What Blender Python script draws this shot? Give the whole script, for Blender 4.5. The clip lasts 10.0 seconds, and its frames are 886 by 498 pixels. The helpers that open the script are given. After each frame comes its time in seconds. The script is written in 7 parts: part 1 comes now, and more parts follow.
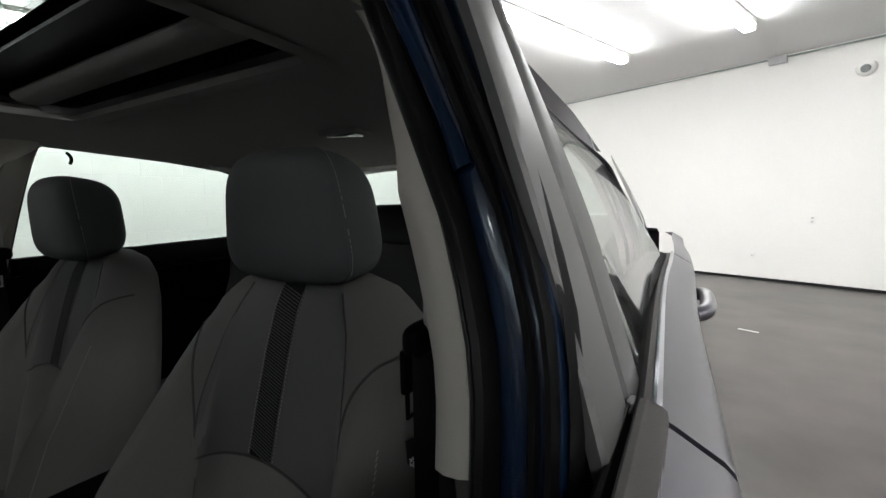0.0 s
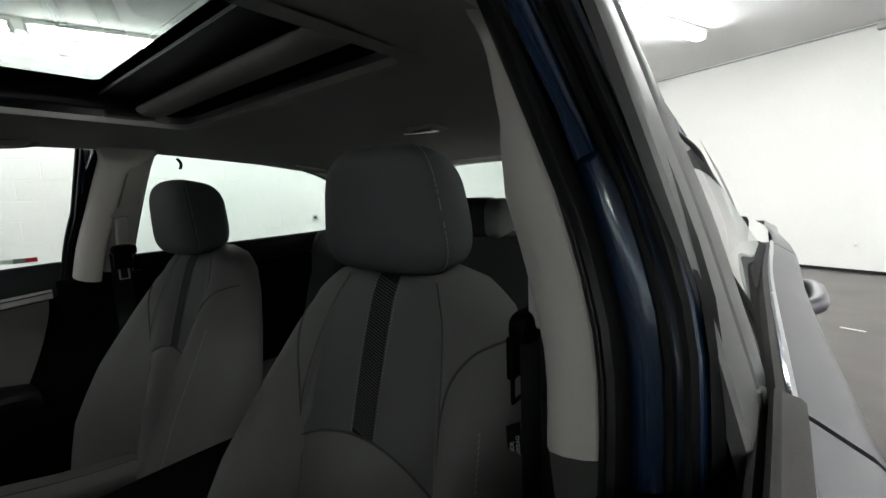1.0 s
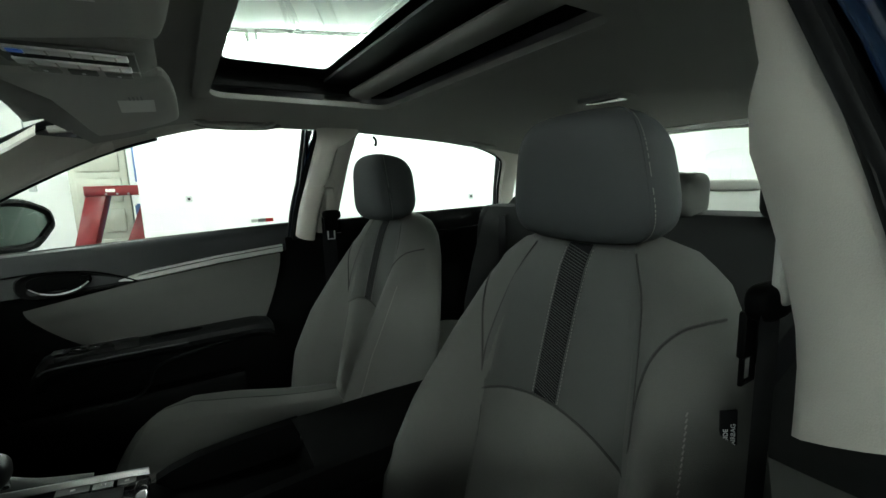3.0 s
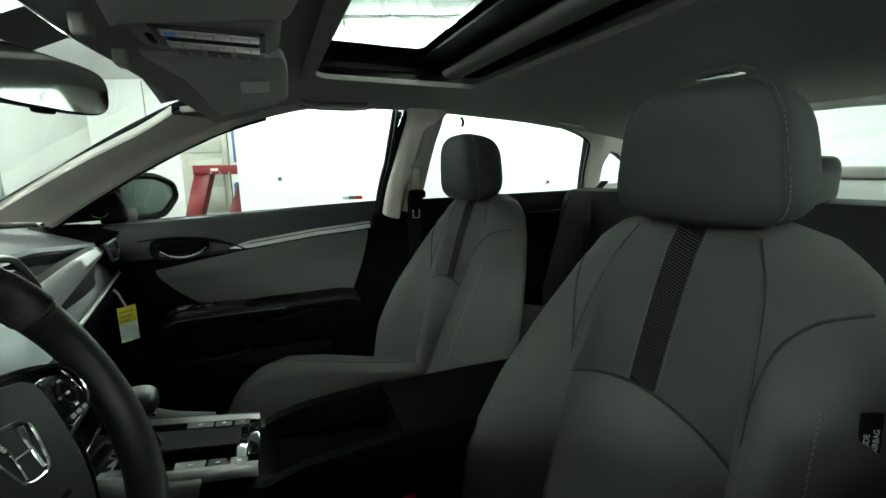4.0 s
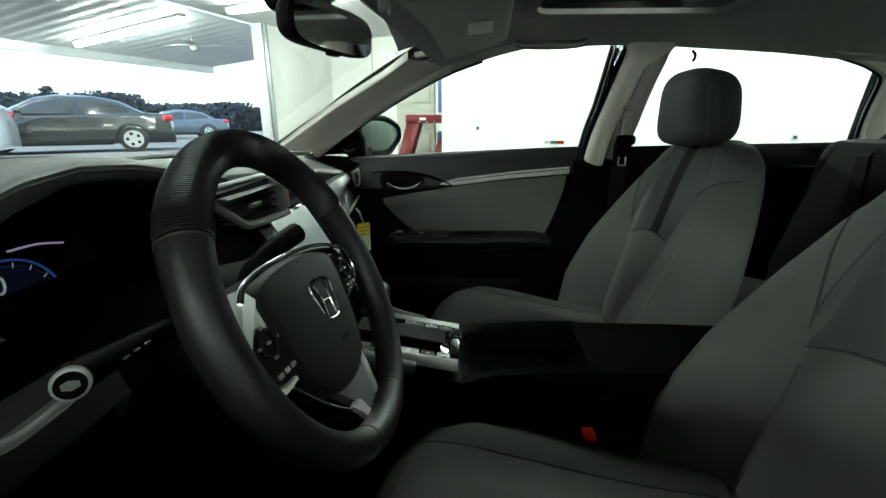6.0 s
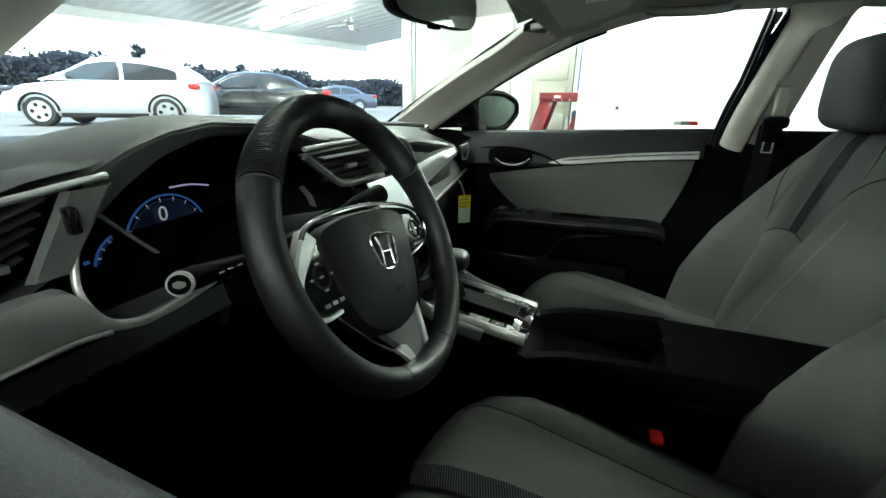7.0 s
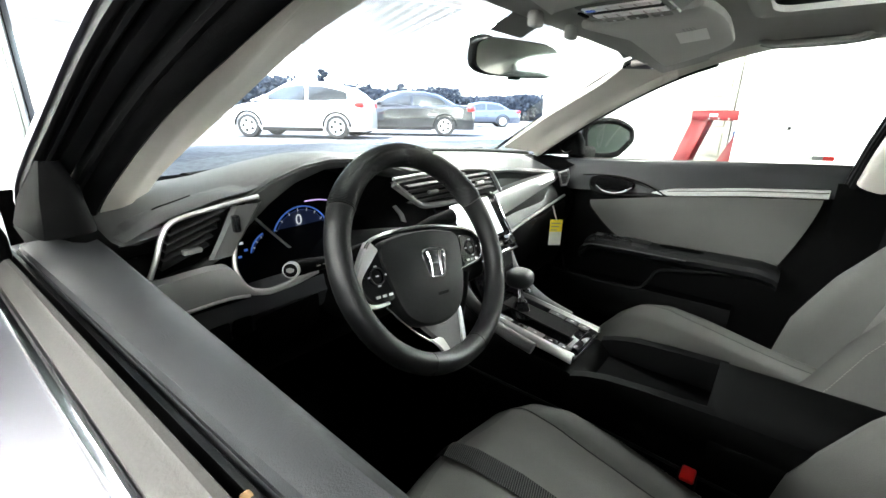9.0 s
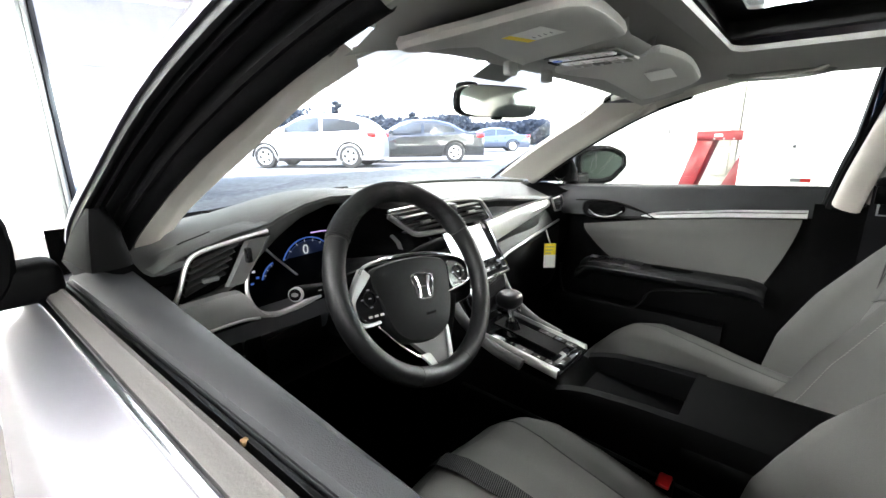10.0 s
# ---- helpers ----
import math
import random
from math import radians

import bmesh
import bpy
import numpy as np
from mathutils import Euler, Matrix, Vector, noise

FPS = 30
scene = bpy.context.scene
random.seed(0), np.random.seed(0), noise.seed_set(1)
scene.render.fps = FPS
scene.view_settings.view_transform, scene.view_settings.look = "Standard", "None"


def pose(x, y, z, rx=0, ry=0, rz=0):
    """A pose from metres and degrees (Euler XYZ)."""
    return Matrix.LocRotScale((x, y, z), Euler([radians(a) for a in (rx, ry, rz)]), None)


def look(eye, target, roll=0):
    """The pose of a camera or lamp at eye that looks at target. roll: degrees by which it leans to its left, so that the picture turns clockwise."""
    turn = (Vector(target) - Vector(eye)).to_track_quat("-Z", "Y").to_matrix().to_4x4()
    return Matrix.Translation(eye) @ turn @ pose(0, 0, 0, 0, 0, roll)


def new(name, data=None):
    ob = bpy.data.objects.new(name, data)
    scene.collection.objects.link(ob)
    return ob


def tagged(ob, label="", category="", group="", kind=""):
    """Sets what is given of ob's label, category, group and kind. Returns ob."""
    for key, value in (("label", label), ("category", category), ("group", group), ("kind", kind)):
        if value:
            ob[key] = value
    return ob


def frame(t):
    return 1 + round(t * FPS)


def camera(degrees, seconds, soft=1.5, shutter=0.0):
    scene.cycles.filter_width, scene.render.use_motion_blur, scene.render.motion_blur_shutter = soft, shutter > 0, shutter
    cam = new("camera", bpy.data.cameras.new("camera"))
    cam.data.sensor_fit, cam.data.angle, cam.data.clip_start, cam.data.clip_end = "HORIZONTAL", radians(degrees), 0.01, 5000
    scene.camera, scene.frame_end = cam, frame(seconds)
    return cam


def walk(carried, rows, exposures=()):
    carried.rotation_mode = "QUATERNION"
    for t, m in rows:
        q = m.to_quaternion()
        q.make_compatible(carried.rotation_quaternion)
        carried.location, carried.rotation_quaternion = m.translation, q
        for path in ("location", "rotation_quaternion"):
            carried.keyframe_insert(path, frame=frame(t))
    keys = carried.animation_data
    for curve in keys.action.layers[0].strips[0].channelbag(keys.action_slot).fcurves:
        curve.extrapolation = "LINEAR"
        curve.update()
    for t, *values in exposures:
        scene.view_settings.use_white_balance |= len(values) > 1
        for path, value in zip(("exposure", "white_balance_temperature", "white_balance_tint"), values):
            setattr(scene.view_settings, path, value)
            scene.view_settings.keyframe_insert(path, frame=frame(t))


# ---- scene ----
cam = camera(92.5, 10.0)
PATH = [
    (0, (-0.805, -0.314, 1.079), (0.207, -2.025, 0.857), -0.8),
    (0.5, (-0.786, -0.291, 1.079), (0.328, -1.936, 0.855), -2.0),
    (1, (-0.777, -0.278, 1.078), (0.462, -1.829, 0.835), -2.3),
    (1.5, (-0.767, -0.263, 1.075), (0.608, -1.692, 0.819), -2.6),
    (2, (-0.763, -0.245, 1.07), (0.719, -1.561, 0.803), -2.5),
    (2.5, (-0.755, -0.232, 1.066), (0.838, -1.406, 0.779), -2.2),
    (4, (-0.733, -0.177, 1.047), (1.089, -0.917, 0.682), -0.7),
    (4.5, (-0.738, -0.151, 1.045), (1.136, -0.71, 0.626), -0.7),
    (5, (-0.738, -0.133, 1.035), (1.167, -0.521, 0.567), -0.5),
    (5.5, (-0.746, -0.12, 1.016), (1.175, -0.29, 0.485), -0.3),
    (6, (-0.762, -0.133, 1.018), (1.154, -0.043, 0.453), -0.1),
    (7.5, (-0.778, -0.26, 1.005), (0.893, 0.591, 0.31), 1.9),
    (8, (-0.79, -0.296, 1.016), (0.8, 0.697, 0.317), 2.7),
    (8.5, (-0.801, -0.34, 1.043), (0.721, 0.774, 0.379), 2.0),
    (9, (-0.823, -0.384, 1.059), (0.669, 0.8, 0.449), 1.0),
    (9.5, (-0.838, -0.43, 1.073), (0.651, 0.787, 0.524), -0.1),
    (10, (-0.854, -0.47, 1.085), (0.62, 0.785, 0.584), -0.7),
]
EXPOSURES = [(0, 0.66, 6350, 15), (0.5, 0.45, 6350, 15), (1.0, 0.75, 6300, 12), (1.5, 1.0, 6300, 9), (2.0, 1.22, 6280, 5), (2.5, 1.6, 6250, 1), (4, 1.62, 6200, -8), (6, 1.6, 6210, -7), (7.5, 2.62, 6280, -5), (8.5, 3.3, 6330, 5), (9, 3.45, 6380, 9), (10, 3.45, 6380, 14)]
walk(cam, [(t, look(eye, target, roll)) for t, eye, target, roll in PATH], EXPOSURES)

# ---- light and exposure ----
world = bpy.data.worlds.new("sky")
scene.world = world
world.use_nodes = True
wn = world.node_tree.nodes
sky = wn.new("ShaderNodeTexSky")
sky.sky_type = "NISHITA"
sky.sun_disc = False
sky.sun_elevation, sky.sun_rotation = radians(60), radians(301)
haze = wn.new("ShaderNodeHueSaturation")
haze.inputs["Saturation"].default_value = 0.85
world.node_tree.links.new(sky.outputs[0], haze.inputs["Color"])
world.node_tree.links.new(haze.outputs[0], wn["Background"].inputs[0])
wn["Background"].inputs[1].default_value = 0.19
sun_data = bpy.data.lights.new("sun", "SUN")
sun_data.energy, sun_data.angle, sun_data.color = 4.0, radians(0.6), (1.0, 0.96, 0.9)
sun = new("sun", sun_data)
sun.matrix_world = look((0, 0, 20), (10, -6, 0))
tagged(sun, "warm daylight sun high over the forecourt", "sun")

# ---- materials ----


def material(name, colour, rough=0.6, metal=0.0, scale=30.0, vary=0.15, bump=0.1, fine=400.0, coat=0.0, emit=None, power=0.0, blotch=2.5, spec=0.5):
    """Principled surface with large blotches, fine grain and relief."""
    m = bpy.data.materials.new(name)
    m.use_nodes = True
    nt = m.node_tree
    b = nt.nodes["Principled BSDF"]
    b.inputs["Roughness"].default_value, b.inputs["Metallic"].default_value = rough, metal
    b.inputs["Coat Weight"].default_value = coat
    b.inputs["Specular IOR Level"].default_value = spec
    b.inputs["Coat Roughness"].default_value = 0.04
    b.inputs["Coat IOR"].default_value = 1.5
    co = nt.nodes.new("ShaderNodeTexCoord")
    big, small = nt.nodes.new("ShaderNodeTexNoise"), nt.nodes.new("ShaderNodeTexNoise")
    big.inputs["Scale"].default_value, small.inputs["Scale"].default_value = blotch, fine
    big.inputs["Detail"].default_value = 5
    small.inputs["Detail"].default_value = 3
    for n in (big, small):
        nt.links.new(co.outputs["Object"], n.inputs["Vector"])
    add = nt.nodes.new("ShaderNodeMath")
    add.operation = "ADD"
    nt.links.new(big.outputs["Fac"], add.inputs[0])
    nt.links.new(small.outputs["Fac"], add.inputs[1])
    ramp = nt.nodes.new("ShaderNodeMapRange")
    ramp.inputs["From Min"].default_value, ramp.inputs["From Max"].default_value = 0.6, 1.4
    ramp.inputs["To Min"].default_value, ramp.inputs["To Max"].default_value = 1 - vary, 1 + vary
    nt.links.new(add.outputs[0], ramp.inputs["Value"])
    mul = nt.nodes.new("ShaderNodeVectorMath")
    mul.operation = "SCALE"
    mul.inputs[0].default_value = colour
    nt.links.new(ramp.outputs[0], mul.inputs["Scale"])
    nt.links.new(mul.outputs[0], b.inputs["Base Color"])
    rr = nt.nodes.new("ShaderNodeMapRange")
    rr.inputs["To Min"].default_value, rr.inputs["To Max"].default_value = max(0.02, rough - 0.08), min(1, rough + 0.08)
    nt.links.new(big.outputs["Fac"], rr.inputs["Value"])
    nt.links.new(rr.outputs[0], b.inputs["Roughness"])
    if bump:
        bp = nt.nodes.new("ShaderNodeBump")
        bp.inputs["Strength"].default_value, bp.inputs["Distance"].default_value = bump, 0.002
        nt.links.new(small.outputs["Fac"], bp.inputs["Height"])
        nt.links.new(bp.outputs[0], b.inputs["Normal"])
    if emit:
        b.inputs["Emission Color"].default_value = (*emit, 1)
        b.inputs["Emission Strength"].default_value = power
    return m


def glass_material(name, tint, gloss=1.0):
    """Thin pane: clear film with a mirror share that grows at grazing angles."""
    m = bpy.data.materials.new(name)
    m.use_nodes = True
    nt = m.node_tree
    nt.nodes.remove(nt.nodes["Principled BSDF"])
    clear, shine, mix = (nt.nodes.new("ShaderNodeBsdf" + k) for k in ("Transparent", "Glossy", "Transparent"))
    nt.nodes.remove(mix)
    mix = nt.nodes.new("ShaderNodeMixShader")
    clear.inputs[0].default_value = (*tint, 1)
    shine.inputs["Roughness"].default_value = 0.02
    lw = nt.nodes.new("ShaderNodeLayerWeight")
    lw.inputs[0].default_value = 0.5
    fr = nt.nodes.new("ShaderNodeMath")
    fr.operation = "POWER"
    fr.inputs[1].default_value = 4.5
    nt.links.new(lw.outputs["Facing"], fr.inputs[0])
    g = nt.nodes.new("ShaderNodeMath")
    g.operation = "MULTIPLY_ADD"
    g.inputs[1].default_value, g.inputs[2].default_value = 0.9 * gloss, 0.04 * gloss
    g.use_clamp = True
    nt.links.new(fr.outputs[0], g.inputs[0])
    nt.links.new(g.outputs[0], mix.inputs[0])
    nt.links.new(clear.outputs[0], mix.inputs[1])
    nt.links.new(shine.outputs[0], mix.inputs[2])
    nt.links.new(mix.outputs[0], nt.nodes["Material Output"].inputs[0])
    return m


CLOTH = material("grey_cloth", (0.070, 0.070, 0.0665), 0.9, fine=900, vary=0.12, bump=0.35, blotch=6, spec=0.2)
CLOTH_UPPER = material("smooth_grey_cloth", (0.053, 0.054, 0.0525), 0.8, fine=1100, vary=0.10, bump=0.2, blotch=7, spec=0.25)
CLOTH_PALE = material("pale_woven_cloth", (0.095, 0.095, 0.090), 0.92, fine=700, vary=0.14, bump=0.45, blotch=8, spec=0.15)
CLOTH_DARK = material("charcoal_cloth", (0.031, 0.033, 0.035), 0.7, fine=700, vary=0.12, bump=0.25, blotch=6, spec=0.3)
MESH = material("black_mesh_cloth", (0.006, 0.006, 0.007), 0.85, fine=900, bump=0.4, spec=0.1)
MESH_RIB = material("grey_mesh_rib", (0.024, 0.024, 0.024), 0.8, fine=900)
THREAD = material("pale_thread", (0.13, 0.127, 0.12), 0.8, fine=900)
# Rear seat cloth darkened to hold the shade at the back of the cabin.
BENCH = material("shaded_bench_cloth", (0.012, 0.0122, 0.0125), 0.85, fine=700, vary=0.15, bump=0.3, blotch=5, spec=0.15)
SEAM = material("dark_seam_cord", (0.020, 0.020, 0.019), 0.9, fine=900)
# Blacks far below real plastic: the cabin's deep dark is put into the colour.
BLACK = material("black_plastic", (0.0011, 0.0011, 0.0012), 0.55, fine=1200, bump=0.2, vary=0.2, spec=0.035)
SOFT = material("dark_grey_soft_plastic", (0.066, 0.067, 0.0675), 0.55, fine=1100, bump=0.35, vary=0.15, spec=0.35)
PAD = material("slate_door_pad", (0.017, 0.0175, 0.0198), 0.55, fine=1100, bump=0.2, vary=0.12, spec=0.28)
LEATHER = material("black_leather", (0.0065, 0.0065, 0.007), 0.42, fine=900, bump=0.2, vary=0.15, spec=0.24)
AIRBAG = material("black_grained_cover", (0.0042, 0.0044, 0.0046), 0.55, fine=1200, bump=0.2, vary=0.12, spec=0.14)
DOOR_BLACK = material("black_door_plastic", (0.0045, 0.0046, 0.0048), 0.5, fine=1000, bump=0.25, vary=0.2, spec=0.12)
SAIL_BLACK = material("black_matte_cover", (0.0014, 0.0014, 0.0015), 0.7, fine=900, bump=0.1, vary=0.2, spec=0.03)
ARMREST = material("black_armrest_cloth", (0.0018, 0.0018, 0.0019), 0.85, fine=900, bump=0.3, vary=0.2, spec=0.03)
BRIGHT_STRIP = material("bright_satin_trim", (0.72, 0.72, 0.72), 0.34, 0.75, fine=1500, vary=0.05, bump=0.03)
BEIGE = material("greige_pillar_trim", (0.46, 0.435, 0.40), 0.75, fine=800, bump=0.2, vary=0.06)
# Greige trim darkened to hold the shade on the passenger pillar's inner face.
SHADED_GREIGE = material("shaded_belt_panel", (0.20, 0.19, 0.175), 0.75, fine=800, bump=0.2, vary=0.08)
VISOR = material("pale_visor_cloth", (0.46, 0.455, 0.435), 0.9, fine=1000, bump=0.3, vary=0.06, spec=0.1)
LINER_DARK = material("shaded_grey_plastic", (0.12, 0.12, 0.115), 0.7, fine=900, bump=0.2, vary=0.1)
LINER = material("grey_headliner_felt", (0.31, 0.305, 0.292), 0.95, fine=1000, bump=0.4, vary=0.08, spec=0.1)
RUBBER = material("black_rubber", (0.0022, 0.0022, 0.0025), 0.45, fine=500, vary=0.2, spec=0.10)
BELT_RUBBER = material("grey_weathered_rubber", (0.046, 0.042, 0.040), 0.8, fine=500, vary=0.2)
GREY_TRIM = material("satin_grey_pillar_film", (0.065, 0.065, 0.065), 0.45, 0.0, fine=900, vary=0.05, bump=0.02)
# Navy body paint lifted to lavender grey to carry its pale reflections.
PAINT = material("pale_sheen_navy_paint", (0.047, 0.043, 0.063), 0.5, 0.7, fine=2500, vary=0.15, bump=0.0, coat=1.0)
PAINT.node_tree.nodes["Principled BSDF"].inputs["Coat IOR"].default_value = 1.62
PAINT.node_tree.nodes["Principled BSDF"].inputs["Coat Roughness"].default_value = 0.42
JAMB = material("navy_jamb_paint", (0.0035, 0.0125, 0.036), 0.25, 0.1, fine=2500, vary=0.15, bump=0.0, coat=1.0, spec=0.5)
JAMB.node_tree.nodes["Principled BSDF"].inputs["Coat IOR"].default_value = 1.6
JAMB.node_tree.nodes["Principled BSDF"].inputs["Coat Roughness"].default_value = 0.10
BELT_CHROME = material("dulled_chrome", (0.38, 0.39, 0.44), 0.14, 1.0, bump=0.0, vary=0.1)
CHROME = material("chrome", (0.75, 0.75, 0.76), 0.08, 1.0, bump=0.0, vary=0.03)
PANEL = material("brushed_silver_panel", (0.36, 0.36, 0.36), 0.38, 0.35, fine=1500, vary=0.08, bump=0.05)
SILVER = material("satin_silver_plastic", (0.34, 0.34, 0.34), 0.36, 0.7, fine=1500, vary=0.06, bump=0.05)
GLOSSBLACK = material("piano_black", (0.006, 0.006, 0.007), 0.08, coat=0.5, bump=0.0)
# Carpet colour set near zero to carry the footwell's darkness.
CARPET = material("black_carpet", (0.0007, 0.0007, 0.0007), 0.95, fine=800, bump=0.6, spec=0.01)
RED = material("red_buckle_plastic", (0.55, 0.012, 0.012), 0.4, bump=0.0)
SLAT = material("satin_black_slat", (0.016, 0.016, 0.0165), 0.38, fine=1000, bump=0.1, vary=0.15, spec=0.5)
PULL = material("charcoal_switch_panel", (0.012, 0.012, 0.0125), 0.3, fine=900, bump=0.05, vary=0.1, spec=0.4)
TAN = material("tan_crumb", (0.35, 0.22, 0.10), 0.8)
YELLOW = material("yellow_card", (0.85, 0.68, 0.03), 0.7, bump=0.0)
WHITE_CARD = material("white_card", (0.8, 0.8, 0.77), 0.7, bump=0.0, vary=0.05)
GREY_PRINT = material("grey_print", (0.25, 0.25, 0.25), 0.7, bump=0.0)
PALE_PRINT = material("pale_print", (0.6, 0.6, 0.62), 0.7, bump=0.0)
SCREEN = material("pale_lcd_glass", (0.33, 0.37, 0.39), 0.12, bump=0.0, vary=0.03)
BLUE_GLOW = material("blue_gauge_glow", (0.02, 0.05, 0.2), 0.4, emit=(0.12, 0.3, 1.0), power=0.03, bump=0.0)
DIM_GLOW = material("dim_blue_gauge_glow", (0.02, 0.03, 0.1), 0.4, emit=(0.10, 0.2, 0.7), power=0.008, bump=0.0)
WHITE_GLOW = material("white_gauge_glow", (0.3, 0.3, 0.3), 0.4, emit=(0.9, 0.95, 1.0), power=0.055, bump=0.0)
VIOLET_GLOW = material("violet_gauge_glow", (0.2, 0.1, 0.3), 0.4, emit=(0.75, 0.55, 1.0), power=0.09, bump=0.0)
LIGHT_PLASTIC = material("pale_grey_plastic", (0.4, 0.39, 0.37), 0.6, fine=900)
CLEAR = glass_material("clear_car_glass", (0.90, 0.94, 0.92))
TINT = glass_material("green_tinted_glass", (0.80, 0.90, 0.86), 1.2)
ROOF_GLASS = glass_material("smoked_roof_glass", (0.27, 0.305, 0.28), 1.3)
# Reflectance cut very low: the dark green reflection is put into the colour.
DOOR_MIRROR = material("darkened_mirror_glass", (0.030, 0.038, 0.034), 0.01, 1.0, bump=0.0, vary=0.0)
MIRROR = material("mirror_glass", (0.85, 0.88, 0.87), 0.01, 1.0, bump=0.0, vary=0.0)
CONCRETE = material("stained_sealed_concrete", (0.060, 0.051, 0.048), 0.36, fine=2.6, vary=0.6, bump=0.02, blotch=0.7)
ASPHALT = material("worn_pale_concrete", (0.105, 0.108, 0.115), 0.8, fine=9, vary=0.6, bump=0.2, blotch=0.35)
WALL = material("white_wall_paint", (0.80, 0.79, 0.77), 0.75, fine=60, vary=0.03, bump=0.3, blotch=1.0)
BLOCK = material("white_painted_block", (0.80, 0.80, 0.78), 0.8, fine=120, vary=0.04, bump=0.6, blotch=1.0)
MORTAR = material("painted_mortar_joint", (0.80, 0.80, 0.78), 0.9, fine=120)
CEIL = material("white_ceiling_board", (0.72, 0.72, 0.72), 0.8, fine=40, vary=0.04, bump=0.2, blotch=0.6)
STEEL = material("pale_ribbed_steel", (0.72, 0.73, 0.76), 0.4, 0.1, fine=40, vary=0.1)
GALV = material("galvanised_steel", (0.35, 0.38, 0.38), 0.4, 0.8, fine=60, vary=0.2)
TUBE = material("fluorescent_tube", (0.9, 0.9, 0.9), 0.4, emit=(0.97, 1.0, 0.94), power=40.0, bump=0.0)
FIXTURE = material("white_enamel_fixture", (0.8, 0.8, 0.78), 0.4, bump=0.0)
LIFT_RED = material("red_lift_enamel", (0.15, 0.004, 0.006), 0.35, fine=60, vary=0.2, coat=0.3)
DARK = material("dark_recess", (0.02, 0.02, 0.02), 0.8, spec=0.1)
OUTLET = material("grey_metal_box", (0.5, 0.5, 0.5), 0.5, fine=100)
BEIGE_DOOR = material("beige_steel_door", (0.30, 0.29, 0.25), 0.6, fine=60, vary=0.12)
BLUE_CLOTH = material("blue_shop_plastic", (0.10, 0.18, 0.42), 0.6, fine=60)
CAR_WHITE = material("white_car_paint", (0.80, 0.80, 0.81), 0.25, coat=1.0, bump=0.0, vary=0.03)
CAR_BLACK = material("black_car_paint", (0.015, 0.017, 0.02), 0.2, coat=1.0, bump=0.0)
CAR_SILVER = material("slate_car_paint", (0.10, 0.12, 0.17), 0.3, 0.5, coat=1.0, bump=0.0)
CAR_GLASS = material("dark_car_glass", (0.03, 0.035, 0.04), 0.05, coat=1.0, bump=0.0)
TYRE = material("tyre_rubber", (0.025, 0.025, 0.026), 0.8, fine=60)
RIM = material("alloy_rim", (0.6, 0.61, 0.63), 0.3, 0.8, bump=0.0)
TAIL = material("red_tail_lamp", (0.5, 0.02, 0.02), 0.2, coat=1.0, bump=0.0)
# Leaf colour shifted to blue-grey so the haze sits in it.
LEAF = material("hazy_foliage", (0.05, 0.062, 0.085), 0.95, fine=3, vary=0.2, bump=0.0, spec=0.05)
leaf_nodes = LEAF.node_tree
thin, half_mix = leaf_nodes.nodes.new("ShaderNodeBsdfTranslucent"), leaf_nodes.nodes.new("ShaderNodeMixShader")
thin.inputs[0].default_value = (0.05, 0.062, 0.085, 1)
leaf_nodes.links.new(leaf_nodes.nodes["Principled BSDF"].outputs[0], half_mix.inputs[1])
leaf_nodes.links.new(thin.outputs[0], half_mix.inputs[2])
leaf_nodes.links.new(half_mix.outputs[0], leaf_nodes.nodes["Material Output"].inputs[0])
BARK = material("grey_bark", (0.12, 0.10, 0.08), 0.9, fine=10, vary=0.4)

# ---- mesh helpers ----
V = Vector


def finish(name, bm, mat, parent=None, label="", sharp=38):
    bmesh.ops.recalc_face_normals(bm, faces=bm.faces)
    me = bpy.data.meshes.new(name)
    bm.to_mesh(me)
    bm.free()
    me.materials.append(mat)
    me.polygons.foreach_set("use_smooth", [True] * len(me.polygons))
    me.set_sharp_from_angle(angle=radians(sharp))
    ob = new(name, me)
    if parent is not None:
        ob.parent = parent
    if label:
        ob["label"] = label
    return ob


def part(name, bm, mat, parent, label="", sharp=38):
    """One mesh under a thing or under a part."""
    return finish(name, bm, mat, parent, label, sharp)


def grid(rows, close_u=False, close_v=False, bm=None):
    """Skin over rows of points; close_u joins the ends of a row, close_v the last row to the first."""
    bm = bm or bmesh.new()
    vs = [[bm.verts.new(p) for p in r] for r in rows]
    n, k = len(vs), len(vs[0])
    for i in range(n if close_v else n - 1):
        for j in range(k if close_u else k - 1):
            q = (vs[i][j], vs[i][(j + 1) % k], vs[(i + 1) % n][(j + 1) % k], vs[(i + 1) % n][j])
            if len(set(q)) == 4:
                bm.faces.new(q)
    return bm


def capped(rows, bm=None):
    bm = grid(rows, close_u=True, bm=bm)
    bm.verts.ensure_lookup_table()
    k, n = len(rows[0]), len(rows)
    base = len(bm.verts) - k * n
    bm.faces.new([bm.verts[base + j] for j in range(k)])
    bm.faces.new([bm.verts[base + k * (n - 1) + j] for j in range(k)])
    return bm


def box(x0, x1, y0, y1, z0, z1, bev=0.0, seg=2, bm=None, m=None):
    b2 = bmesh.new()
    bmesh.ops.create_cube(b2, size=1.0, matrix=Matrix.Translation(((x0 + x1) / 2, (y0 + y1) / 2, (z0 + z1) / 2)) @ Matrix.Diagonal((abs(x1 - x0), abs(y1 - y0), abs(z1 - z0), 1)))
    if bev:
        bmesh.ops.bevel(b2, geom=b2.edges[:] + b2.verts[:], offset=bev, segments=seg, profile=0.5, affect="EDGES")
    if m is not None:
        b2.transform(m)
    return merge(bm, b2)


